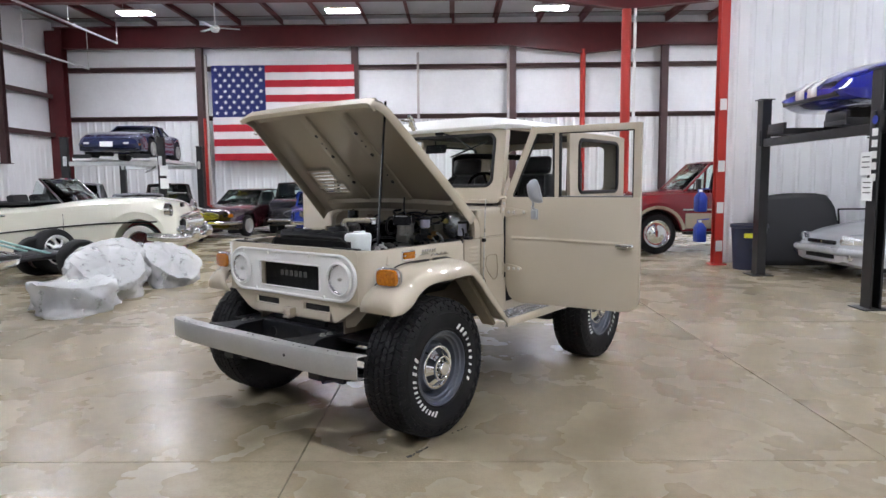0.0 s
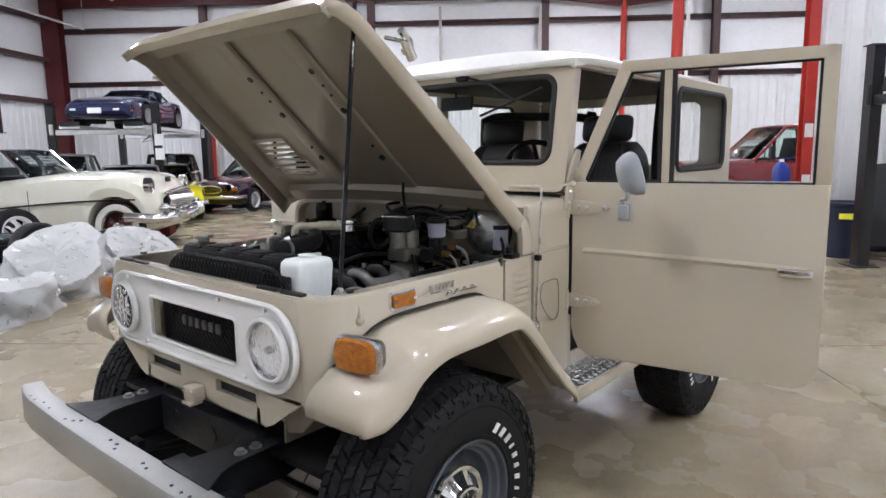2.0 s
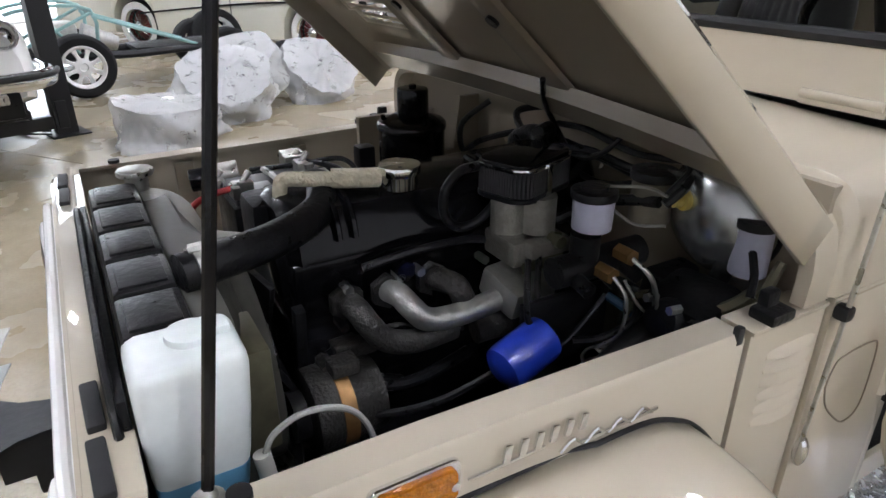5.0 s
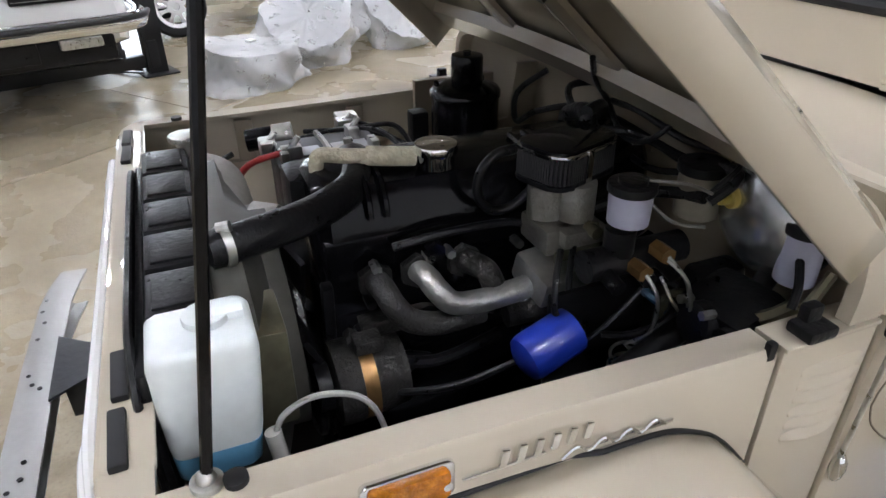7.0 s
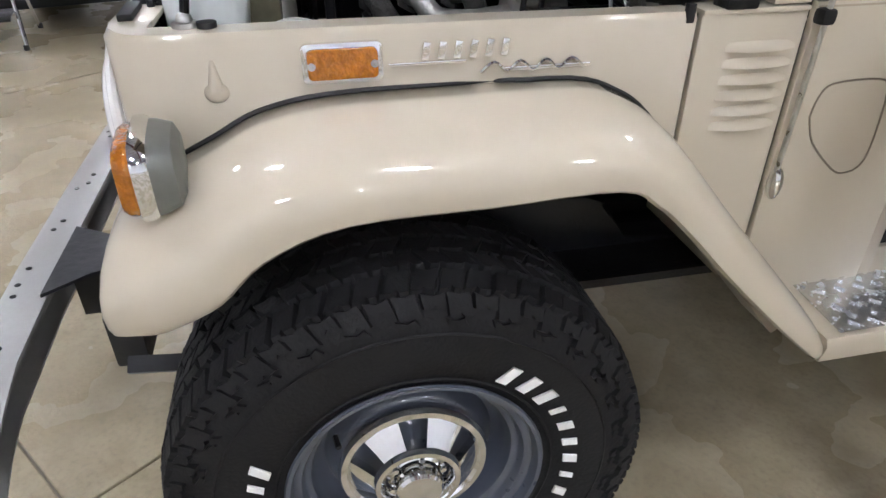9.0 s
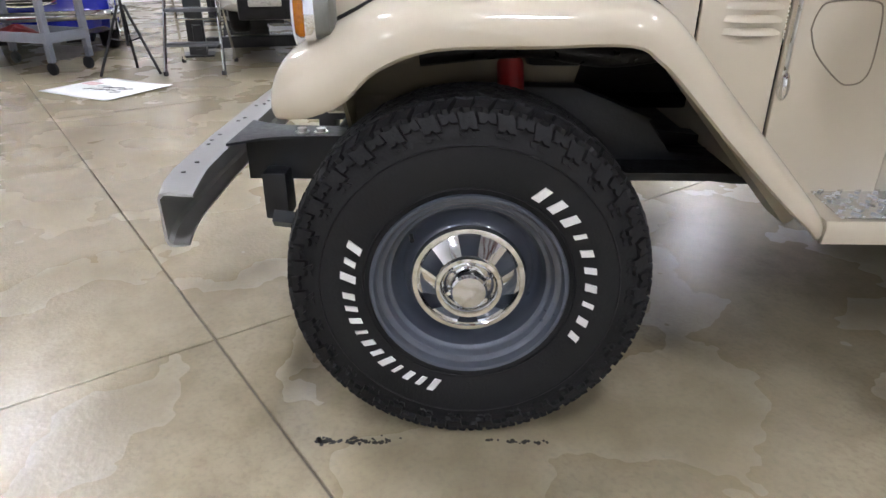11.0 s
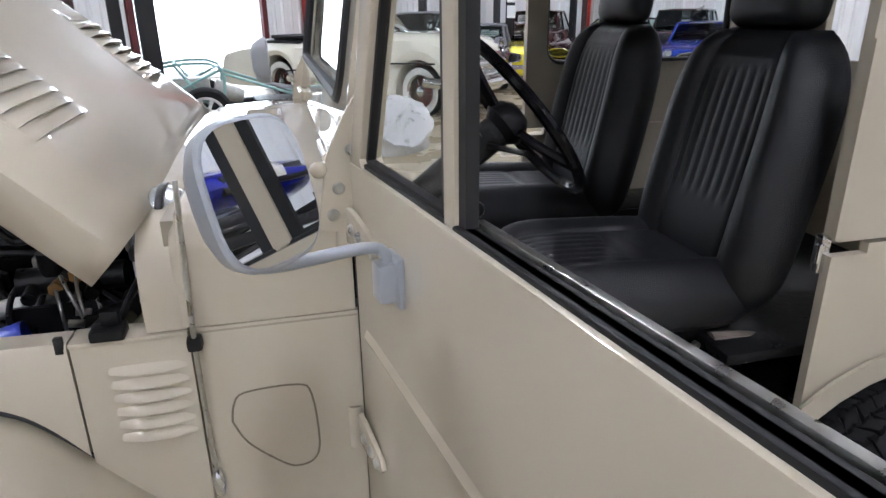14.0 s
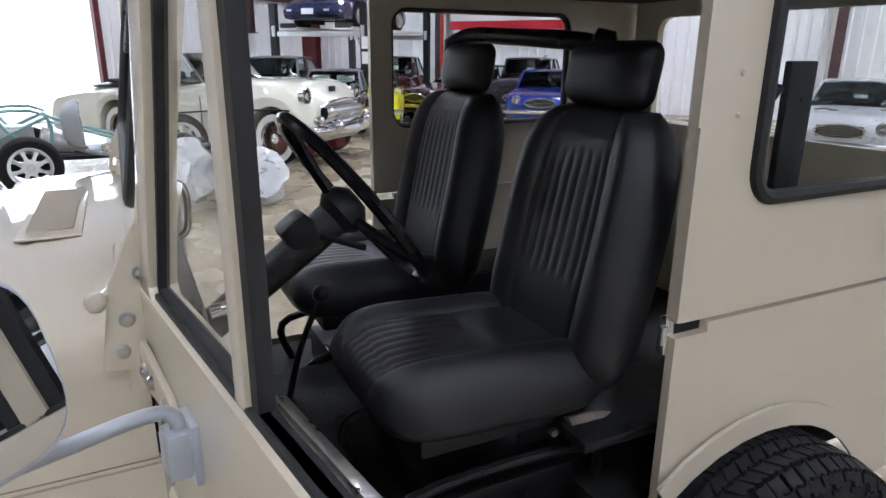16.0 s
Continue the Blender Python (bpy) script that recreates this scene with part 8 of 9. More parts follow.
    for kind, mm, c, s in spec.get("blocks", ()):
        b2 = B()
        box(b2, c, s, min(s) * 0.25)
        part(kind, b2, mm, root)
    for x, y, z, rad in spec.get("eyes", ()):
        for s in (1, -1):
            b2 = B()
            R = Matrix.Translation((x, s * y, z)) @ rot3(0, 90, 0)
            lathe(b2, [(rad * 1.18, -0.06), (rad * 1.18, 0.02), (rad * 1.05, 0.035), (rad * 0.98, 0.02), (rad * 0.6, -0.02), (0.0, -0.04)], R, 24)
            hl = part("headlight", b2, CHROME, root, "round headlight in a chrome ring")
            b2 = B()
            lathe(b2, [(rad, 0.018), (rad * 0.7, 0.036), (0.0, 0.045), (0.0, 0.03), (rad * 0.7, 0.022), (rad, 0.012)], R, 24)
            part("lens", b2, LENS, hl)
    return body


def plate(root, x, z, w=0.3, h=0.15):
    b2 = B()
    box(b2, (x, 0, z), (0.012, w, h), 0.004)
    part("plate", b2, PAPER, root, "white plate")


def sheet_of_paper(root, c, n_rot, w=0.5, h=0.35, name="paper_sheet"):
    b2 = B()
    box(b2, (0, 0, 0), (w, h, 0.004))
    p = part(name, b2, PAPER, root, "white information sheet")
    p.matrix_basis = Matrix.Translation(c) @ n_rot
    for k in range(4):
        b3 = B()
        box(b3, (0, h * (0.3 - 0.2 * k), 0.003), (w * (0.8 if k else 0.5), h * 0.05, 0.002))
        part("print_bar", b3, INK, p)
    return p


# cream convertible
HC = 5.0
cream = thing("cream_convertible", "cream fifties convertible with folded black top and chrome grille", "car", hall(-5.20, 8.70, 0, HC) @ Matrix.Diagonal((1.05, 1.05, 1.12, 1)))
car_body(cream, dict(paint=CREAM, wb=3.08, r=0.365, tw=0.2, track=0.77, rim="wire", ww=True, well=REDWELL, n=150, shoulder=0.2, sill=0.24, chromed=True,
    top=[(-4.95, 0.70), (-4.7, 0.86), (-4.1, 0.96), (-3.3, 1.02), (-2.6, 1.02), (-2.0, 1.03), (-1.4, 1.10), (-0.8, 1.16), (-0.1, 1.16), (0.28, 1.11), (0.48, 1.0), (0.60, 0.84)],
    width=[(-4.95, 0.74), (-4.4, 0.90), (-3.6, 0.94), (-2.2, 0.97), (-0.8, 0.97), (0.0, 0.96), (0.36, 0.92), (0.60, 0.74)],
    glass=(-1.30, -1.76, -3.2, -3.5, 1.09, 1.50, 0.84, 0.74), seat_drop=0.22, roof=None, 
    bars=[(CHROME, [(0.20, 1.0, 0.52), (0.46, 0.98, 0.50), (0.68, 0.80, 0.48), (0.78, 0.4, 0.48), (0.80, 0, 0.48), (0.78, -0.4, 0.48), (0.68, -0.80, 0.48), (0.46, -0.98, 0.50), (0.20, -1.0, 0.52)], 0.075),
          (CHROME, [(0.62, 0.56, 0.80), (0.70, 0.32, 0.86), (0.72, 0, 0.88), (0.70, -0.32, 0.86), (0.62, -0.56, 0.80)], 0.035),
          (CHROME, [(0.68, 0.60, 0.60), (0.73, 0, 0.58), (0.68, -0.60, 0.60)], 0.04),
          (BLACKSAT, [(0.35, -0.965, 0.77), (-0.6, -0.985, 0.75), (-1.6, -0.985, 0.68), (-2.9, -0.98, 0.56)], 0.013),
          (BLACKSAT, [(0.35, 0.965, 0.77), (-0.6, 0.985, 0.75), (-1.6, 0.985, 0.68), (-2.9, 0.98, 0.56)], 0.013)],
    blocks=[("grille_backing", BLACKSAT, (0.63, 0, 0.72), (0.08, 1.04, 0.24)), ("hood_badge", BLACKSAT, (0.50, 0, 1.03), (0.05, 0.14, 0.08)), ("door_handle", CHROME, (-2.3, -0.985, 0.90), (0.16, 0.03, 0.035)), ("door_seam", BLACKSAT, (-1.25, -0.985, 0.62), (0.006, 0.012, 0.6))],
    eyes=[(0.50, 0.74, 0.96, 0.10)]))
for k in range(21):
    b2 = B()
    y = -0.5 + 0.05 * k
    tube(b2, [(0.66, y, 0.83), (0.72, y, 0.77), (0.73, y, 0.69), (0.69, y, 0.61)], 0.016, 6, 3)
    part("grille_tooth", b2, CHROME, cream)
for s in (1, -1):
    b2 = B()
    ball(b2, (0.84, s * 0.42, 0.54), 0.085, 14, (1.2, 0.9, 1.3))
    part("bumper_guard", b2, CHROME, cream)
    b2 = B()
    lathe(b2, [(0, -0.10), (0.05, -0.09), (0.075, -0.04), (0.075, 0.03), (0.06, 0.05), (0, 0.055)], Matrix.Translation((0.70, s * 0.70, 0.62)) @ rot3(0, 90, 0), 18)
    part("fog_lamp", b2, CHROME, cream)
b2 = B()
rr = []
for x, h in ((-3.75, 0.02), (-3.6, 0.06), (-3.3, 0.10), (-3.0, 0.11), (-2.7, 0.08), (-2.6, 0.03)):
    rr.append([Vector((x, 0.80 * k, 1.01 + h * (1 - abs(k) ** 5))) for k in (-1, -0.92, -0.8, -0.4, 0, 0.4, 0.8, 0.92, 1)])
loft(b2, rr, closed_ring=False)
tp = part("folded_top", b2, BLACKSAT, cream, "black boot over the folded top")
sol = tp.modifiers.new("thickness", "SOLIDIFY")
sol.thickness = 0.02
for y, a in ((0.3, 0), (-0.32, 0)):
    sheet_of_paper(cream, (-1.57, y, 1.30), rot3(0, 48, 0) @ rot3(0, 0, 90), 0.44, 0.26)
b2 = B()
b2.faces.new([b2.verts.new(p) for p in ((-1.35, -0.78, 1.06), (-1.78, -0.72, 1.46), (-1.80, -0.72, 1.46), (-1.91, -0.80, 1.06))])
vg = part("vent_window", b2, CARGLASS, cream, "", False)
vg.modifiers.new("thickness", "SOLIDIFY").thickness = 0.006

# white coupe with two black grilles on a low lift
HWC = -21.0
white = thing("white_coupe", "white seventies coupe with black grilles on a lift", "car", hall(-5.08, 1.88, 0.28, HWC))
car_body(white, dict(paint=WHITECAR, wb=2.9, r=0.345, tw=0.2, track=0.76, rim="mag", shoulder=0.12, sill=0.24, n=110,
    top=[(-3.9, 0.75), (-3.6, 0.9), (-2.9, 0.95), (-1.5, 0.97), (-0.6, 0.98), (0.3, 0.95), (0.78, 0.90), (0.86, 0.80)],
    width=[(-3.9, 0.85), (-3.2, 0.95), (-1.5, 0.96), (0.3, 0.95), (0.75, 0.93), (0.86, 0.90)],
    glass=(-0.65, -1.25, -2.2, -3.0, 0.97, 1.36, 0.82, 0.66), roof=WHITECAR,
    bars=[(CHROME, [(0.55, 1.0, 0.50), (0.80, 0.98, 0.49), (1.0, 0.86, 0.485), (1.04, 0.4, 0.485), (1.05, 0, 0.485), (1.04, -0.4, 0.485), (1.0, -0.86, 0.485), (0.80, -0.98, 0.49), (0.55, -1.0, 0.50)], 0.07),
          (SEALRUB, [(0.82, 1.05, 0.52), (1.05, 0.9, 0.52), (1.115, 0.4, 0.52), (1.12, 0, 0.52), (1.115, -0.4, 0.52), (1.05, -0.9, 0.52), (0.82, -1.05, 0.52)], 0.022)],
    blocks=[("grille", BLACKSAT, (0.865, 0.34, 0.76), (0.05, 0.44, 0.22)), ("grille", BLACKSAT, (0.865, -0.34, 0.76), (0.05, 0.44, 0.22)),
            ("valance", BLACKSAT, (0.84, 0, 0.30), (0.12, 1.5, 0.20)), ("fog_lamp", STEEL, (0.94, 0.50, 0.36), (0.06, 0.30, 0.07)), ("fog_lamp", STEEL, (0.94, -0.50, 0.36), (0.06, 0.30, 0.07)), ("plate", BLACKSAT, (0.96, 0, 0.34), (0.03, 0.4, 0.16))],
    eyes=[(0.86, 0.73, 0.79, 0.09)]))
for s in (1, -1):
    for k in range(6):
        b2 = B()
        box(b2, (0.893, s * 0.34, 0.675 + 0.034 * k), (0.008, 0.42, 0.004))
        part("grille_bar", b2, STEEL, white)

# dark red pickup truck behind the red column
truck = thing("pickup_truck", "dark red pickup truck with beige lower trim beside a red column", "pickup", hall(5.12, 10.32, 0, 180.0) @ Matrix.Diagonal((1.04, 1.04, 1.07, 1)))
car_body(truck, dict(paint=REDCAR, wb=3.3, r=0.40, tw=0.25, track=0.80, rim="disc", shoulder=0.14, sill=0.42, n=120,
    top=[(-4.4, 1.05), (-4.3, 1.22), (-1.9, 1.25), (-0.7, 1.27), (0.3, 1.22), (0.72, 1.16), (0.80, 1.0)], width=[(-4.4, 0.92), (-3.5, 0.98), (0.3, 0.98), (0.8, 0.92)],
    glass=(-0.55, -1.15, -1.95, -2.1, 1.25, 1.80, 0.86, 0.72), roof=REDCAR,
    bars=[(CHROME, [(0.80, 0.98, 0.62), (0.95, 0.8, 0.62), (1.0, 0, 0.62), (0.95, -0.8, 0.62), (0.80, -0.98, 0.62)], 0.09), (STEEL, [(-0.5, 0.995, 0.88), (-4.2, 0.995, 0.88)], 0.014)],
    blocks=[("lower_trim", TAUPE, (-1.7, 0.975, 0.66), (2.3, 0.05, 0.30)), ("running_board", BLACKSAT, (-1.6, 0.98, 0.42), (2.2, 0.14, 0.05)), ("side_mirror", BLACKSAT, (-0.75, 1.08, 1.38), (0.06, 0.16, 0.2)), ("grille", STEEL, (0.80, 0, 0.95), (0.05, 1.2, 0.22))]))
b2 = B()
arch = [Vector((0.53 * math.cos(radians(a)), 0.985, 0.40 + 0.53 * math.sin(radians(a)))) for a in range(10, 171, 10)]
sweep(b2, arch, [(-0.03, -0.02), (0.03, -0.02), (0.03, 0.02), (-0.03, 0.02)], up=(0, 1, 0))
part("arch_trim", b2, TAUPE, truck, "beige wheel arch trim")

# silver coupe under the lift
silver = thing("silver_coupe", "silver coupe parked under a black four-post lift", "car", hall(7.62, 6.2, 0, 187.0))
car_body(silver, dict(paint=SILVERCAR, wb=2.58, r=0.31, tw=0.2, track=0.74, rim="mag", shoulder=0.16, sill=0.18, n=100,
    top=[(-3.4, 0.75), (-3.2, 0.92), (-2.4, 0.98), (-0.9, 0.92), (-0.3, 0.86), (0.4, 0.74), (0.78, 0.63), (0.92, 0.50)], width=[(-3.4, 0.7), (-2.8, 0.86), (-0.3, 0.88), (0.5, 0.84), (0.8, 0.72), (0.92, 0.55)],
    glass=(-0.55, -1.25, -2.0, -2.9, 0.92, 1.29, 0.76, 0.58),
    blocks=[("grille", BLACKSAT, (0.895, 0, 0.56), (0.05, 0.62, 0.06)), ("lower_intake", BLACKSAT, (0.90, 0, 0.36), (0.05, 0.66, 0.11)), ("badge", CHROME, (0.925, 0, 0.56), (0.01, 0.09, 0.045))],
    bars=[(SILVERCAR, [(0.5, 0.86, 0.42), (0.78, 0.76, 0.42), (0.92, 0.42, 0.43), (0.95, 0, 0.44), (0.92, -0.42, 0.43), (0.78, -0.76, 0.42), (0.5, -0.86, 0.42)], 0.06)]))
for s in (1, -1):
    b2 = B()
    prism(b2, [(0.42, 0.0), (0.78, 0.02), (0.80, 0.10), (0.46, 0.15), (0.40, 0.06)], lambda p, q, d: Vector((d - 0.34 * (p - 0.4) ** 1.3 * 1.4, s * p, 0.53 + q)), 0.80, 0.90, 0.01)
    hl = part("headlight", b2, REFLECTOR, silver, "swept clear headlight")
    b2 = B()
    box(b2, (0.86, s * 0.56, 0.36), (0.06, 0.18, 0.09), 0.01, rot3(0, 0, -s * 22))
    part("fog_lamp", b2, REFLECTOR, silver)

# bright blue sports car with white stripes on that lift
blue = thing("blue_sports_car", "bright blue sports car with white nose stripe on a lift", "car", hall(6.72, 4.75, 2.30, 180.0))
car_body(blue, dict(paint=BLUECAR, wb=2.57, r=0.33, tw=0.23, track=0.76, rim="mag", shoulder=0.14, sill=0.2, rise=0.14, n=100,
    top=[(-3.7, 0.8), (-3.5, 0.95), (-2.5, 0.98), (-0.9, 0.93), (-0.4, 0.88), (0.5, 0.70), (0.95, 0.54), (1.05, 0.44)], width=[(-3.7, 0.8), (-2.8, 0.92), (0.4, 0.92), (0.9, 0.84), (1.05, 0.74)],
    glass=(-0.5, -1.3, -2.1, -3.1, 0.92, 1.26, 0.80, 0.58),
    blocks=[("lower_intake", BLACKSAT, (1.0, 0, 0.33), (0.10, 1.3, 0.07)), ("marker", AMBER, (0.62, 0.865, 0.52), (0.13, 0.02, 0.05)), ("lamp_recess", BLACKSAT, (1.005, 0.46, 0.45), (0.05, 0.30, 0.08)), ("lamp_recess", BLACKSAT, (1.005, -0.46, 0.45), (0.05, 0.30, 0.08))]))
b2 = B()
for i in range(2):
    rr = []
    for x, z in ((1.07, 0.33), (1.07, 0.45), (0.93, 0.565), (0.5, 0.722), (0.0, 0.82), (-0.4, 0.905)):
        rr.append([Vector((x, y, z + 0.012)) for y in ((0.05, 0.26) if i else (-0.26, -0.05))])
    loft(b2, rr, closed_ring=False)
stp = part("stripe", b2, WHITECAR, blue, "white racing stripes over the nose")
stp.modifiers.new("thickness", "SOLIDIFY").thickness = 0.012


# four-post lifts
def lift(label, m, half, length, deck, height, white_edge=False):
    """Posts at x = 0 and -length, y = +-half; runways along x."""
    root = thing("car_lift", label, "car lift", m, "car lifts")
    for x in (0.0, -length):
        for s in (1, -1):
            b2 = B()
            prism(b2, [(-0.07, -0.09), (0.07, -0.09), (0.07, 0.09), (0.045, 0.09), (0.045, -0.065), (-0.045, -0.065), (-0.045, 0.09), (-0.07, 0.09)], lambda p, q, d: Vector((x + p, s * (half - q * -1), d)), 0.012, height)
            post = part("post", b2, LIFTBLK, root)
            b2 = B()
            box(b2, (x, s * half, 0.008), (0.34, 0.34, 0.016), 0.003)
            part("foot_plate", b2, LIFTBLK, post)
            b2 = B()
            box(b2, (x, s * half, height + 0.008), (0.22, 0.22, 0.016), 0.003)
            part("cap_plate", b2, LIFTBLK, post)
        b2 = B()
        box(b2, (x, 0, deck - 0.15), (0.10, 2 * half - 0.2, 0.12), 0.01)
        for s in (1, -1):
            box(b2, (x, s * (half - 0.02), deck - 0.08), (0.17, 0.10, 0.26), 0.015)
        part("cross_beam", b2, GALV if white_edge else LIFTBLK, root)
    for s in (1, -1):
        b2 = B()
        box(b2, (-length / 2 - 0.1, s * 0.76, deck - 0.035), (length + 0.5, 0.48, 0.05), 0.01)
        for k in (-1, 1):
            box(b2, (-length / 2 - 0.1, s * 0.76 + k * 0.235, deck - 0.03), (length + 0.5, 0.02, 0.09), 0.004)
        part("runway", b2, WHITE if white_edge else LIFTBLK, root)
        b2 = B()
        box(b2, (0.12, s * 0.76, deck + 0.04), (0.05, 0.46, 0.12), 0.01)
        part("wheel_stop", b2, LIFTBLK, root)
    b2 = B()
    tube(b2, [(0.05, half - 0.15, deck - 0.22), (-length * 0.4, half * 0.3, deck - 0.30), (-length, -half * 0.4, deck - 0.2)], 0.01, 6)
    tube(b2, [(0.05, half - 0.15, deck - 0.25), (-length * 0.5, half * 0.1, deck - 0.36), (-length, -half * 0.2, deck - 0.22)], 0.01, 6)
    part("cable", b2, BLACKSAT, root)
    return root


rl = lift("black four-post lift holding a blue sports car", hall(5.79, 4.77, 0, 180.0), 1.43, 4.6, 2.28, 2.80)
# sheets and plain lettering bars on the near post (local y = +half is the near side)
for z, y in ((1.72, 1.36), (1.42, 1.40)):
    b2 = B()
    box(b2, (0.105, y, z), (0.004, 0.20, 0.27))
    part("paper_sheet", b2, PAPER, rl, "white printed sheet taped to the post")
    for k in range(3):
        b2 = B()
        box(b2, (0.1085, y, z + 0.08 - 0.06 * k), (0.002, 0.14, 0.012))
        part("print_bar", b2, INK, rl)
for k in range(5):
    b2 = B()
    box(b2, (0.088, 1.47, 2.08 - 0.13 * k), (0.004, 0.10, 0.085), 0.001)
    part("lettering_bar", b2, LETTER, rl, "pale lettering bar on the post")
b2 = B()
cyl(b2, (0.086, 1.46, 2.22), (0.092, 1.46, 2.22), 0.05, seg=20)
part("round_sticker", b2, BLUE, rl, "blue round sticker")
wl = lift("black four-post lift under a white coupe", hall(-4.93, 1.87, 0, HWC) @ pose(-0.56, 0, 0), 1.30, 3.7, 0.28, 2.75)
HB = -82.0
ll = lift("four-post lift with a pale deck edge holding a blue coupe", hall(-8.45, 13.4, 0, HB), 1.25, 4.3, 2.30, 2.85, True)
for z in (1.95, 1.6):
    b2 = B()
    box(b2, (0.12, 1.33, z), (0.004, 0.22, 0.28))
    part("paper_sheet", b2, PAPER, ll, "white printed sheet taped to the post")

# dark blue sports coupe on the left lift
navy = thing("blue_coupe", "dark blue sports coupe with bulging fenders on a lift", "car", hall(-8.45, 13.4, 2.30, HB) @ pose(-0.6, 0, 0) @ Matrix.Diagonal((1, 1, 0.84, 1)))
car_body(navy, dict(paint=NAVY, wb=2.49, r=0.34, tw=0.23, track=0.76, rim="mag", shoulder=0.2, sill=0.2, rise=0.2, n=110,
    top=[(-3.5, 0.72), (-3.3, 0.86), (-2.5, 0.98), (-1.8, 0.86), (-0.9, 0.86), (0.0, 0.90), (0.6, 0.76), (1.0, 0.62), (1.08, 0.50)], width=[(-3.5, 0.7), (-2.5, 0.91), (-1.4, 0.80), (0.0, 0.89), (0.7, 0.84), (1.08, 0.7)],
    glass=(-0.75, -1.35, -1.95, -2.75, 0.86, 1.22, 0.72, 0.55), blocks=[("plate", PAPER, (1.09, 0.0, 0.42), (0.02, 0.32, 0.16)), ("marker", AMBER, (0.9, 0.80, 0.42), (0.1, 0.03, 0.05)), ("lamp", LETTER, (1.07, 0.5, 0.45), (0.04, 0.14, 0.06)), ("lamp", LETTER, (1.07, -0.5, 0.45), (0.04, 0.14, 0.06))]))


def simple_car(name, label, u, v, rz, col, top_mat=None, kind="sedan", extra=(), z=0.0, eyes=True, rim="mag", amber=False):
    root = thing(name, label, "car", hall(u, v, z, rz))
    tall = kind == "old"
    if tall:
        top = [(-3.7, 0.62), (-3.4, 0.9), (-2.6, 1.08), (-0.9, 1.12), (0.2, 1.08), (0.5, 0.95), (0.58, 0.8)]
        g = (-0.7, -1.0, -2.4, -3.2, 1.08, 1.58, 0.74, 0.62)
    elif kind == "roadster":
        top = [(-3.2, 0.72), (-3.0, 0.86), (-2.2, 0.92), (-1.0, 0.92), (-0.5, 0.92), (0.4, 0.84), (0.72, 0.72), (0.78, 0.6)]
        g = (-0.65, -1.10, -1.9, -2.5, 0.93, 1.30, 0.74, 0.60)
    else:
        top = [(-3.8, 0.78), (-3.6, 0.93), (-2.6, 0.96), (-1.2, 0.96), (-0.5, 0.96), (0.4, 0.88), (0.78, 0.82), (0.84, 0.7)]
        g = (-0.7, -1.3, -2.4, -3.0, 0.95, 1.38, 0.78, 0.62)
    x1 = top[-1][0]
    body = car_body(root, dict(paint=col, wb=2.65, r=0.325, tw=0.19, track=0.71, rim=rim, shoulder=0.13, sill=0.22, n=80, chromed=True, top=top,
        width=[(top[0][0], 0.74), (-3.0, 0.85), (-1.2, 0.87), (0.3, 0.85), (x1, 0.78)], glass=g, roof=top_mat,
        bars=[(CHROME, [(x1 - 0.30, 0.86, 0.46), (x1 + 0.06, 0.76, 0.45), (x1 + 0.13, 0, 0.45), (x1 + 0.06, -0.76, 0.45), (x1 - 0.30, -0.86, 0.46)], 0.05)],
        blocks=[("grille", BLACKSAT, (x1 - 0.01, 0, 0.64), (0.05, 0.62, 0.17))] + ([("signal", AMBER, (x1 - 0.01, s * 0.70, 0.66), (0.05, 0.14, 0.10)) for s in (1, -1)] if amber else []),
        eyes=[(x1 - 0.02, 0.55, 0.70, 0.085)] if eyes else ()))
    b2 = B()
    sweep(b2, [Vector((x1 + 0.02, 0.34 * math.cos(a), 0.64 + 0.10 * math.sin(a))) for a in [2 * math.pi * i / 24 for i in range(24)]], circle(0.014, 6), True)
    part("grille_ring", b2, CHROME, root)
    for k in range(5):
        b2 = B()
        box(b2, (x1 + 0.018, 0, 0.58 + 0.03 * k), (0.006, 0.56, 0.006))
        part("grille_bar", b2, CHROME, root)
    return root


b_conv = simple_car("black_convertible", "black convertible with a dark soft top and window sheets", -6.9, 11.6, -62, BLACKCAR, SOFTTOP, "roadster")
sheet_of_paper(b_conv, (-0.92, 0.28, 1.13), rot3(0, 52, 0) @ rot3(0, 0, 90), 0.4, 0.22)
sheet_of_paper(b_conv, (-0.92, -0.28, 1.13), rot3(0, 52, 0) @ rot3(0, 0, 90), 0.4, 0.22)
r_sedan = simple_car("old_red_sedan", "dark red forties sedan with rounded roof and window sheet", -8.3, 16.2, -70, MAROON, MAROON, "old", eyes=False)
sheet_of_paper(r_sedan, (-0.86, -0.3, 1.36), rot3(0, 62, 0) @ rot3(0, 0, 90), 0.44, 0.3)
merc = simple_car("dark_roadster", "black and maroon roadster with amber front signals", -6.1, 15.2, -102, paint("deep_maroon_car_paint", (0.022, 0.004, 0.006)), BLACKCAR, "sedan", amber=True)
simple_car("open_hood_car", "dark old car with its hood panels raised", -4.2, 16.3, -80, BLACKCAR, BLACKCAR, "old", eyes=False)
simple_car("blue_touring_coupe", "royal blue coupe with oval chrome grille and window sheet", -3.15, 15.0, -75, ROYAL, ROYAL, "roadster", rim="disc")
simple_car("yellow_roadster", "low yellow sports car parked among dark cars", -6.75, 12.9, -62, YELLOWCAR, BLACKCAR, "roadster", eyes=False)
simple_car("black_touring_car", "black open touring car with upright windshield sheet", -8.6, 11.4, -66, BLACKCAR, SOFTTOP, "old", eyes=False)
rear_s = simple_car("silver_sports_car", "silver rounded sports car facing the off-road vehicle", 2.9, 12.0, -100, SILVERCAR, SILVERCAR, "roadster")
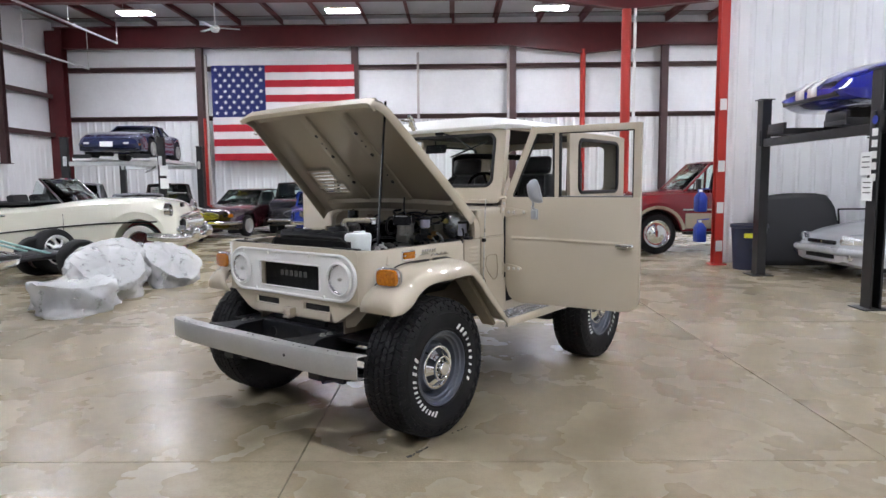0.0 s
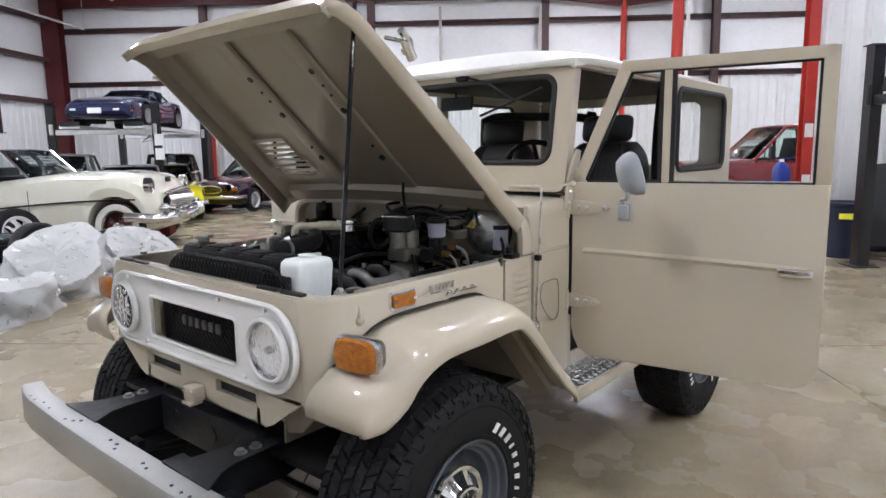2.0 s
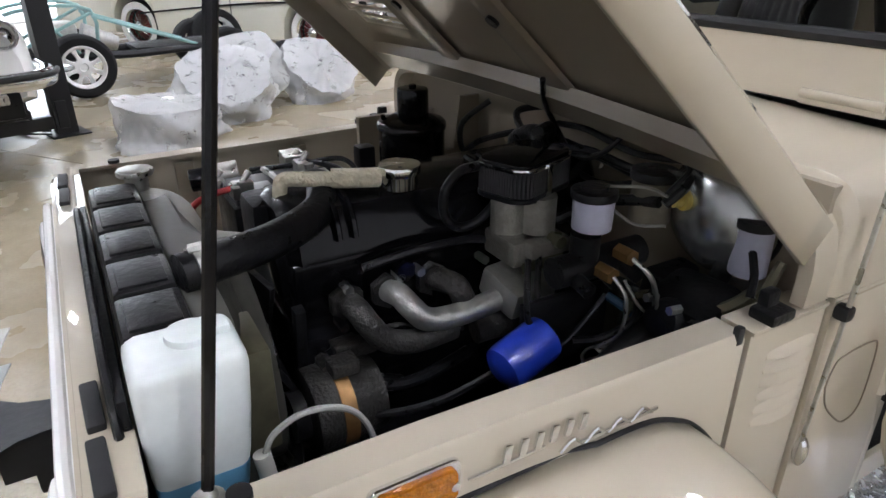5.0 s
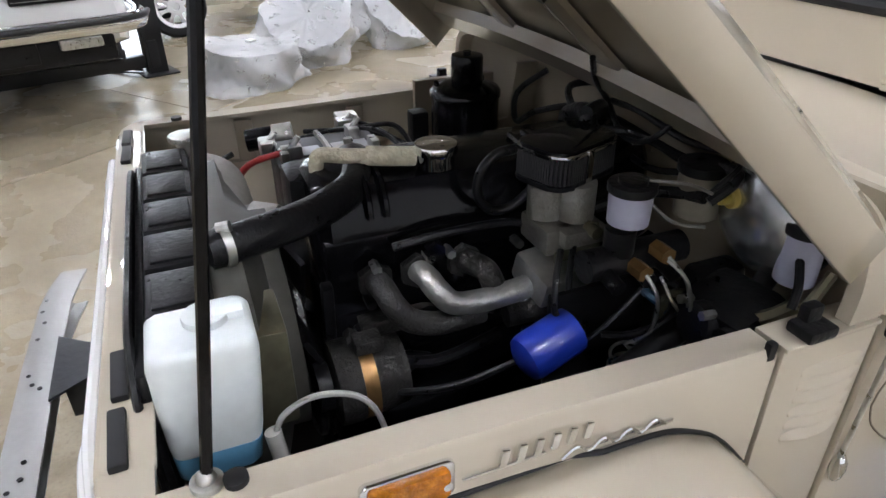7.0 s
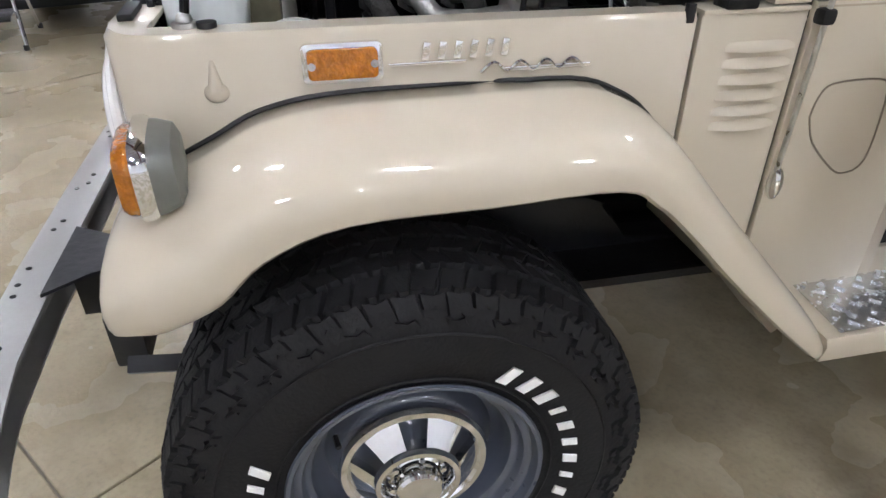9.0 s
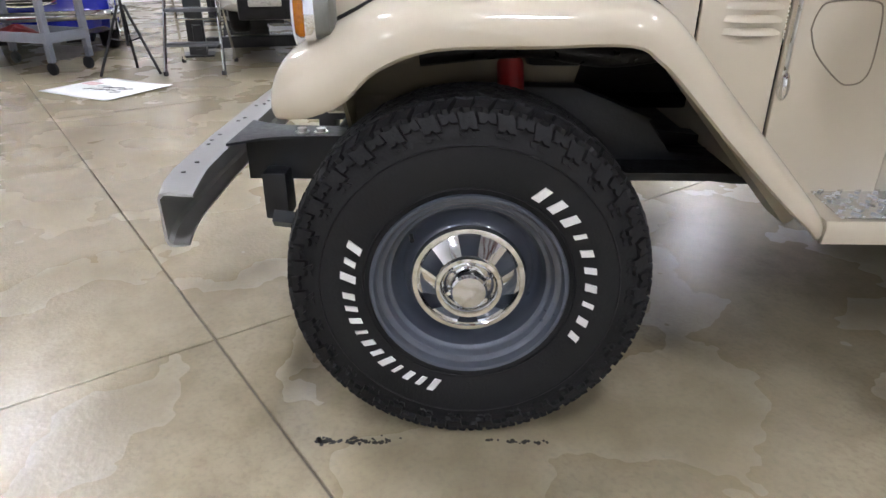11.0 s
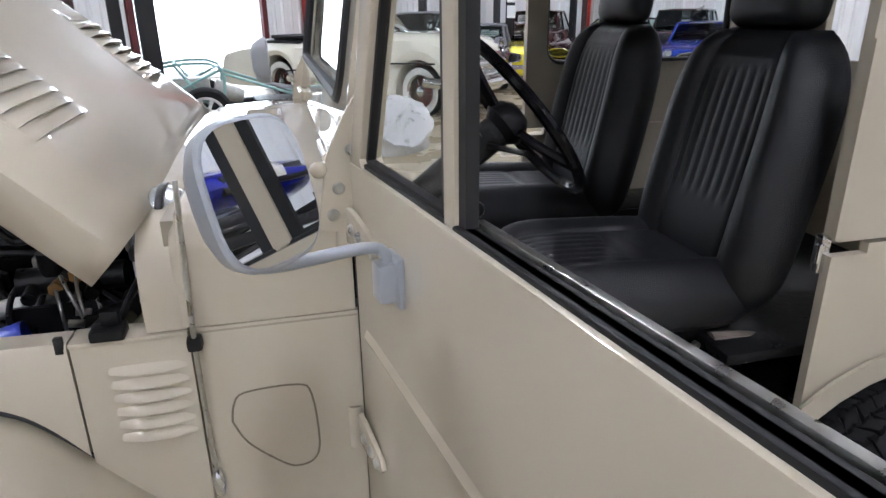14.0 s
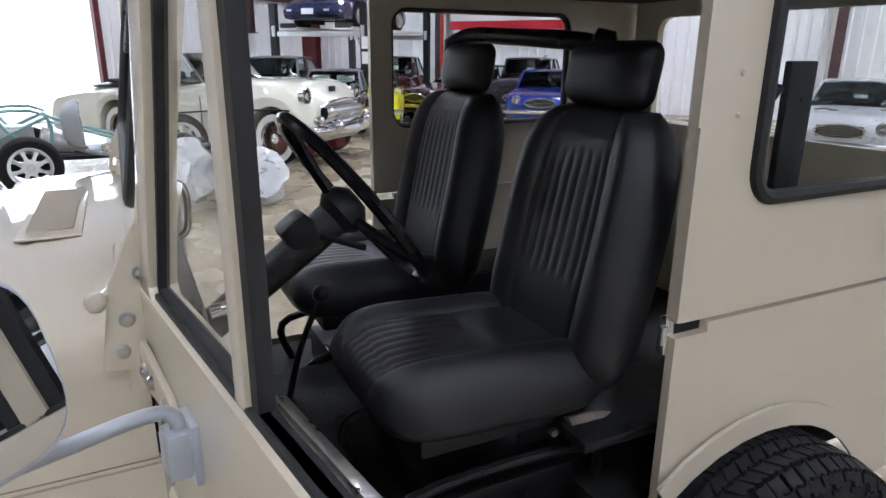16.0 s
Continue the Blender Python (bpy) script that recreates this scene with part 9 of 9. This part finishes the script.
simple_car("blue_sedan", "shiny blue old car with heavy chrome bumper behind a cart", -7.3, -0.5, -12, BLUECAR, BLUECAR, "sedan", rim="disc")
# raised hood leaves of the dark old car
b2 = B()
prism(b2, [(-0.6, 0.0), (0.4, 0.0), (0.35, 0.5), (-0.5, 0.6)], lambda p, q, d: Vector((p, d + 0.5 * q, 1.1 + q)), 0.28, 0.30)
part("hood_leaf", b2, BLACKCAR, [o for o in bpy.data.objects if o.name == "open_hood_car"][0])


# bare rolling chassis with white wheels
HG = -120.7
bug = thing("tube_chassis", "bare rolling car chassis with tube frame and white spoked wheels", "chassis", hall(-5.85, 6.4, 0, HG))
for s in (1, -1):
    b2 = B()
    tube(b2, [(-0.55, s * 0.36, 0.42), (0.5, s * 0.36, 0.42), (1.2, s * 0.30, 0.40), (2.6, s * 0.34, 0.46)], 0.05, 8)
    part("frame_rail", b2, FRAMEBLK, bug)
    b2 = B()
    tube(b2, [(1.5, s * 0.36, 0.45), (1.5, s * 0.42, 0.95), (2.1, s * 0.42, 1.0), (2.6, s * 0.36, 0.85), (2.9, s * 0.3, 0.55)], 0.022, 8, 3)
    tube(b2, [(1.5, s * 0.42, 0.92), (2.3, s * 0.38, 0.55)], 0.02, 8)
    tube(b2, [(2.1, s * 0.42, 1.0), (1.7, s * 0.36, 0.46)], 0.02, 8)
    tube(b2, [(0.3, s * 0.36, 0.46), (1.5, s * 0.42, 0.88)], 0.02, 8)
    part("side_frame", b2, TUBEGREEN, bug, "pale green welded tube frame")
    for ax, r in ((0.0, 0.34), (1.75, 0.36)):
        road_wheel(bug, (ax, s * 0.68, r), r, 0.26, "spoke8", s, False, 20 * s)
b2 = B()
for x, z in ((1.5, 0.92), (2.1, 1.0), (2.6, 0.85), (1.8, 0.6)):
    tube(b2, [(x, 0.42, z), (x, -0.42, z)], 0.02, 8)
part("cross_tubes", b2, TUBEGREEN, bug)
for ax in (0.0, 1.75):
    b2 = B()
    cyl(b2, (ax, -0.6, 0.34), (ax, 0.6, 0.34), 0.04, seg=12)
    part("axle", b2, FRAMEBLK, bug)
b2 = B()
box(b2, (1.9, 0.0, 0.62), (0.5, 0.42, 0.36), 0.05)
cyl(b2, (1.6, 0, 0.62), (1.2, 0, 0.50), 0.16, 0.09, 18)
part("engine_case", b2, ALU, bug, "bare aluminium engine case")
b2 = B()
box(b2, (0.5, 0, 0.44), (1.1, 0.66, 0.05), 0.01)
part("floor_pan", b2, BLACKSAT, bug)
sp_w = thing("spare_wheel", "worn black tyre on a white spoked wheel leaning by the chassis", "wheel", hall(-6.25, 6.95, 0, 70) @ pose(0, 0, 0.40, -10, 0, 0))
road_wheel(sp_w, (0, 0, 0), 0.40, 0.27, "spoke8", -1)


# tyres wrapped in clear film
FILM = mat("cloudy_plastic_film", (0.93, 0.94, 0.95), 0.32, var=0.05, scale=9, rvar=0.1, alpha=0.27, bump=0.45, bscale=14)


def bagged_tyre(label, m, r=0.36, w=0.24, seed=1, rim=True, floor_z=-9.0):
    root = thing("bagged_tyre", label, "tyre", m, "wrapped tyres")
    b2 = B()
    lathe(b2, [(r * 0.60, -w * 0.42), (r * 0.75, -w * 0.5), (r * 0.93, -w * 0.47), (r, -w * 0.3), (r, w * 0.3), (r * 0.93, w * 0.47), (r * 0.75, w * 0.5), (r * 0.60, w * 0.42), (r * 0.58, 0)], None, 36, True)
    part("tyre", b2, RUBBER, root)
    if rim:
        b2 = B()
        lathe(b2, [(r * 0.6, -0.08), (r * 0.56, 0.0), (r * 0.6, w * 0.40), (r * 0.54, w * 0.36), (r * 0.4, 0.03), (r * 0.2, 0.05), (0, 0.05)], None, 28)
        part("rim", b2, SILVERPAINT, root)
    rnd = random.Random(seed)
    inv = m.inverted()
    ph = [rnd.uniform(0, 6.28) for _ in range(8)]
    b2 = B()
    rows = []
    NA = 120
    for j in range(13):
        f = j / 12
        row = []
        for i in range(NA):
            a = 2 * math.pi * i / NA
            crease = 0.045 * math.sin(2 * a + ph[0] + 2 * f) + 0.026 * math.sin(5 * a + ph[1] - 7 * f + 1.5 * math.sin(2 * a)) + 0.022 * abs(math.sin(7 * a + ph[2] + 8 * f + 2 * math.sin(3 * a + ph[3]))) + 0.014 * abs(math.sin(13 * a + ph[5] - 11 * f + 3 * math.sin(2 * a + ph[1])))
            rr = r * min(1.06, 0.02 + 3.6 * f ** 0.8) * (1.0 if f < 0.55 else 1.0 - 0.10 * (f - 0.55)) + 0.04 * min(1, f * 4) + crease * min(1.2, 2 * f)
            z = w * 0.62 + 0.03 - (w * 1.10 + 0.03) * max(0.0, f - 0.3) / 0.7 - 0.02 * f + (0.03 * math.sin(2 * a + ph[6]) + 0.022 * abs(math.sin(4 * a + ph[4] + 9 * f + 2 * math.sin(2 * a + ph[7]))) - 0.03 * math.exp(-((f - 0.12) / 0.08) ** 2)) * min(1, 6 * f)
            if f > 0.8:
                rr += 0.09 * (f - 0.8) * 5 * (0.3 + 0.7 * math.sin(1.5 * a + ph[5]) ** 2)
            p = m @ Vector((rr * math.cos(a), rr * math.sin(a), z))
            p.z = max(p.z, 0.004 + 0.002 * (i % 3))
            row.append(inv @ p)
        rows.append(row)
    loft(b2, rows, caps=False)
    b2.verts.ensure_lookup_table()
    b2.faces.new([b2.verts[i] for i in range(NA)])
    bag = part("plastic_bag", b2, FILM, root, "crinkled translucent plastic film", True, 60)
    bag.modifiers.new("thickness", "SOLIDIFY").thickness = 0.0015
    return root


t1 = bagged_tyre("tyre in clear plastic film lying flat on the floor", hall(-3.92, 3.55, 0.15), 0.40, 0.28, 3)
bagged_tyre("tyre in clear plastic film leaning on others", hall(-3.95, 4.4, 0.31, 24) @ rot3(24, 12, 0), 0.40, 0.27, 5, False)
bagged_tyre("tyre in clear plastic film leaning behind the heap", hall(-4.25, 4.95, 0.36, 40) @ rot3(20, -16, 0), 0.40, 0.27, 8, False)
bagged_tyre("tyre half wrapped in bunched plastic film", hall(-3.62, 5.6, 0.27, 18) @ rot3(32, 14, 20), 0.36, 0.24, 11, False)
b2 = B()
box(b2, (0.02, 0.03, 0.178), (0.22, 0.10, 0.03), 0.01)
box(b2, (-0.02, 0.05, 0.20), (0.09, 0.08, 0.05), 0.015)
part("crumpled_label", b2, PAPER, t1, "crumpled white paper label")
bt = thing("loose_tyre", "bare black tyre leaning behind the wrapped tyres", "tyre", hall(-4.2, 5.95, 0.29, 35) @ rot3(30, 0, 0))
b2 = B()
lathe(b2, [(0.22, -0.10), (0.28, -0.125), (0.34, -0.12), (0.37, -0.08), (0.37, 0.08), (0.34, 0.12), (0.28, 0.125), (0.22, 0.10), (0.21, 0)], None, 40, True)
part("casing", b2, RUBBER, bt)
for k in (-0.05, 0.0, 0.05):
    b2 = B()
    lathe(b2, [(0.368, k - 0.012), (0.376, k - 0.010), (0.376, k + 0.010), (0.368, k + 0.012)], None, 40)
    part("tread_rib", b2, RUBBER, bt)

# paper, tripod, ladder, cart ------------------------------------------------
pp = thing("floor_poster", "large white printed sheet lying on the floor", "poster", hall(-4.46, -0.38, 0.004, 27))
b2 = B()
rows = [[Vector((-0.42 + 0.84 * i / 12, -0.34 + 0.68 * j / 8, 0.004 + 0.012 * (i / 12) ** 6 * (j / 8))) for i in range(13)] for j in range(9)]
loft(b2, rows, closed_ring=False)
sheet_p = part("sheet", b2, PAPER, pp)
sheet_p.modifiers.new("thickness", "SOLIDIFY").thickness = 0.001
rnd = random.Random(3)
for k in range(14):
    b2 = B()
    box(b2, (-0.02 + 0.055 * (k % 7) - 0.1, 0.05 - 0.12 * (k // 7) + rnd.uniform(-.03, .03), 0.009), (rnd.uniform(0.02, 0.09), 0.012, 0.003), 0, rot3(0, 0, rnd.uniform(20, 60)))
    part("print_bar", b2, INK, pp)
b2 = B()
box(b2, (-0.28, 0.08, 0.009), (0.16, 0.10, 0.003))
part("print_patch", b2, mat("faded_pink_print", (0.62, 0.42, 0.42), 0.7), pp)

tri = thing("tripod", "small black tripod standing beside a ladder", "tripod", hall(-5.1, -0.02))
for k in range(3):
    b2 = B()
    a = radians(120 * k + 40)
    tube(b2, [(0.03 * math.cos(a), 0.03 * math.sin(a), 0.62), (0.30 * math.cos(a), 0.30 * math.sin(a), 0.012)], 0.013, 8)
    lg = part("leg", b2, BLACKSAT, tri)
    b2 = B()
    tube(b2, [(0.02 * math.cos(a), 0.02 * math.sin(a), 0.30), (0.15 * math.cos(a), 0.15 * math.sin(a), 0.34)], 0.007, 6)
    part("brace", b2, BLACKSAT, lg)
b2 = B()
cyl(b2, (0, 0, 0.26), (0, 0, 0.85), 0.014, seg=10)
part("centre_column", b2, BLACKSAT, tri)
b2 = B()
box(b2, (0, 0, 0.87), (0.07, 0.07, 0.09), 0.012)
part("head", b2, BLACKSAT, tri)

lad = thing("step_ladder", "silver folding step ladder with grey treads", "ladder", hall(-4.95, 0.58, 0, 62))
for s in (1, -1):
    b2 = B()
    tube(b2, [(s * 0.27, -0.30, 0.012), (s * 0.22, 0.06, 0.98), (s * 0.22, 0.10, 1.40), (s * 0.0, 0.11, 1.47)], 0.016, 8, 4)
    part("front_rail", b2, CHROME, lad)
    b2 = B()
    tube(b2, [(s * 0.26, 0.48, 0.012), (s * 0.21, 0.10, 0.95)], 0.014, 8)
    part("rear_rail", b2, CHROME, lad)
    for y in (-0.30, 0.48):
        b2 = B()
        cyl(b2, (s * 0.265, y, 0.0), (s * 0.265, y, 0.04), 0.022, seg=10)
        part("rubber_foot", b2, SEALRUB, lad)
for k in range(3):
    b2 = B()
    box(b2, (0, -0.20 + 0.11 * k, 0.27 + 0.30 * k), (0.46, 0.16 + 0.03 * k, 0.03), 0.008)
    tr_ = part("tread", b2, mat("grey_tread", (0.10, 0.10, 0.11), 0.6, var=0.2, scale=20) if k == 0 else bpy.data.materials["grey_tread"], lad, "grey ribbed tread")
b2 = B()
tube(b2, [(-0.24, 0.30, 0.45), (0.24, 0.30, 0.45)], 0.010, 6)
part("rear_bar", b2, CHROME, lad)

cart = thing("utility_cart", "grey plastic utility cart with cloths and spray can", "cart", hall(-5.95, -0.75, 0, 35))
GREYCART = mat("grey_cart_plastic", (0.17, 0.18, 0.21), 0.5, var=0.15, scale=10, rvar=0.08)
for z in (0.30, 0.78):
    b2 = B()
    box(b2, (0, 0, z), (1.05, 0.50, 0.02), 0.006)
    for sx in (1, -1):
        box(b2, (sx * 0.52, 0, z + 0.04), (0.025, 0.50, 0.09), 0.008)
    for sy in (1, -1):
        box(b2, (0, sy * 0.245, z + 0.04), (1.05, 0.025, 0.09), 0.008)
    part("tray", b2, GREYCART, cart)
for sx in (1, -1):
    for sy in (1, -1):
        b2 = B()
        box(b2, (sx * 0.50, sy * 0.22, 0.45), (0.06, 0.06, 0.66), 0.012)
        part("upright", b2, GREYCART, cart)
        b2 = B()
        cyl(b2, (sx * 0.48, sy * 0.21 - 0.015, 0.06), (sx * 0.48, sy * 0.21 + 0.015, 0.06), 0.06, seg=20, bev=0.006)
        cyl(b2, (sx * 0.48, sy * 0.21, 0.06), (sx * 0.48, sy * 0.21, 0.14), 0.012, seg=8)
        part("castor", b2, BLACKSAT, cart)
b2 = B()
tube(b2, [(-0.52, -0.2, 0.85), (-0.66, -0.2, 0.95), (-0.66, 0.2, 0.95), (-0.52, 0.2, 0.85)], 0.016, 8)
part("push_handle", b2, GREYCART, cart)
can = thing("spray_can", "white spray can with red cap on a cart", "spray can", cart.matrix_world @ pose(0.32, -0.08, 0.312))
b2 = B()
cyl(b2, (0, 0, 0), (0, 0, 0.19), 0.032, seg=18, bev=0.004)
part("can", b2, WHITE, can)
b2 = B()
cyl(b2, (0, 0, 0.188), (0, 0, 0.24), 0.026, 0.022, 16)
part("cap", b2, REDSHOCK, can)
rag = thing("rag", "dark red cloth heaped on the cart", "cloth", cart.matrix_world @ pose(-0.1, 0.0, 0.312))
b2 = B()
rows = []
for j in range(7):
    f = j / 6
    rows.append([Vector((0.20 * (1.05 - f * f) * math.cos(a) * (1 + 0.25 * math.sin(3 * a + 4 * f)), 0.16 * (1.05 - f * f) * math.sin(a) * (1 + 0.2 * math.sin(5 * a)), 0.10 * f + 0.015 * math.sin(4 * a + 7 * f) * f)) for a in [2 * math.pi * i / 24 for i in range(24)]])
loft(b2, rows)
part("cloth", b2, REDWELL, rag)

# bin, panel, frame and jugs beside the red column ---------------------------
binm = thing("waste_bin", "dark blue plastic bin with yellow label beside a column", "bin", hall(5.98, 7.0))
b2 = B()
lathe(b2, [(0.0, 0.0), (0.24, 0.0), (0.285, 0.72), (0.31, 0.73), (0.31, 0.78), (0.285, 0.785), (0.275, 0.74), (0.23, 0.03), (0.0, 0.03)], None, 32)
part("tub", b2, mat("dark_blue_plastic", (0.016, 0.020, 0.045), 0.42, var=0.2, scale=8, rvar=0.1), binm)
b2 = B()
box(b2, (-0.10, -0.285, 0.60), (0.20, 0.012, 0.08), 0.003, rot3(-4, 0, -18))
part("label", b2, mat("yellow_label", (0.75, 0.75, 0.05), 0.5), binm, "yellow label")
pan = thing("hood_panel", "dark grey car hood leaning against the white partition", "car hood", hall(7.15, 7.72, 0.0))
b2 = B()
rows = []
for j in range(13):
    f = j / 12
    w = 0.74 - 0.10 * f - 0.10 * max(0, f - 0.86) * 7
    rows.append([Vector((w * k, -0.42 + 0.40 * f - 0.05 * (1 - k * k), 0.02 + 1.28 * f - 0.05 * abs(k) ** 4 * f)) for k in (-1, -0.9, -0.6, -0.3, 0, 0.3, 0.6, 0.9, 1)])
loft(b2, rows, closed_ring=False)
pk = part("skin", b2, mat("charcoal_primer", (0.022, 0.022, 0.025), 0.6, var=0.25, scale=3, rvar=0.1), pan)
pk.modifiers.new("thickness", "SOLIDIFY").thickness = 0.02
fr = thing("metal_frame", "thin dark metal frame leaning at the partition", "frame", hall(8.35, 7.72, 0.0))
b2 = B()
tube(b2, [(-0.45, -0.2, 0.01), (-0.45, -0.05, 1.0)], 0.016, 6)
tube(b2, [(0.45, -0.2, 0.01), (0.45, -0.05, 1.0)], 0.016, 6)
tube(b2, [(-0.45, -0.05, 1.0), (0.45, -0.05, 1.0)], 0.016, 6)
tube(b2, [(-0.45, -0.12, 0.55), (0.45, -0.12, 0.55)], 0.012, 6)
part("tubing", b2, BLACKSAT, fr)
jug = thing("blue_jug", "translucent blue plastic jug hung on the red column", "jug", hall(5.36, 7.62, 0.98))
b2 = B()
def jring(z, k):
    return [Vector((p * k, q * k, z)) for p, q in rounded(-0.085, 0.085, -0.13, 0.13, 0.04, 4)]
loft(b2, [jring(0, 0.9), jring(0.02, 1), jring(0.26, 1), jring(0.33, 0.6), jring(0.36, 0.3)])
part("body", b2, mat("blue_jug_plastic", (0.012, 0.035, 0.26), 0.35, var=0.15, scale=8), jug)
b2 = B()
cyl(b2, (0, 0, 0.36), (0, 0, 0.40), 0.03, seg=16)
part("cap", b2, WHITE, jug)
b2 = B()
tube(b2, [(0, 0.08, 0.30), (0, 0.12, 0.38), (0, 0.03, 0.40), (0.16, 0.0, 0.42)], 0.012, 6)
part("handle", b2, BLUE, jug)
copy_thing(jug, hall(5.36, 7.62, 0.42))
chest = thing("tool_chest", "red tool chest behind the open door", "tool chest", hall(4.05, 8.6, 0, 5))
b2 = B()
box(b2, (0, 0, 0.53), (0.75, 0.5, 0.86), 0.015)
tc_b = part("cabinet", b2, POSTRED, chest)
for k in range(5):
    b2 = B()
    box(b2, (0, -0.256, 0.22 + 0.165 * k), (0.69, 0.014, 0.15), 0.005)
    dr = part("drawer", b2, POSTRED, tc_b)
    b2 = B()
    box(b2, (0, -0.27, 0.27 + 0.165 * k), (0.5, 0.016, 0.018), 0.005)
    part("handle", b2, STEEL, dr)
for sx in (-0.3, 0.3):
    for sy in (-0.18, 0.18):
        b2 = B()
        cyl(b2, (sx - 0.015, sy, 0.05), (sx + 0.015, sy, 0.05), 0.05, seg=16)
        box(b2, (sx, sy, 0.09), (0.05, 0.05, 0.03), 0.004)
        part("castor", b2, BLACKSAT, chest)

# rubber scuffs on the slab
SCX, SCY, SDX, SDY = 0.955, -0.35, 0.945, 0.32
SCUFF = mat("rubber_scuff", (0.035, 0.032, 0.028), 0.8, var=0.3, scale=40)
rnd = random.Random(12)
b2 = B()
for k in range(90):
    f = rnd.random()
    g = rnd.choice((f * 0.30, f * 0.30, 0.62 + f * 0.25, f * 0.06))
    x, y = SCX + (SDX - SCX) * g + rnd.gauss(0, 0.006), SCY + (SDY - SCY) * g + rnd.gauss(0, 0.006)
    r = rnd.uniform(0.0015, 0.005)
    prism(b2, [(x + 1.4 * r * rnd.uniform(0.6, 1.3) * math.cos(a), y + 1.4 * r * rnd.uniform(0.6, 1.3) * math.sin(a)) for a in [6.283 * i / 7 for i in range(7)]], ZP, 0.0003, 0.001)
sc = link_mesh("scuff_marks", b2, SCUFF, floor, "black rubber scuffs on the concrete", False)
tagged(sc, kind="stuff")
sc.matrix_parent_inverse = HALL.inverted()
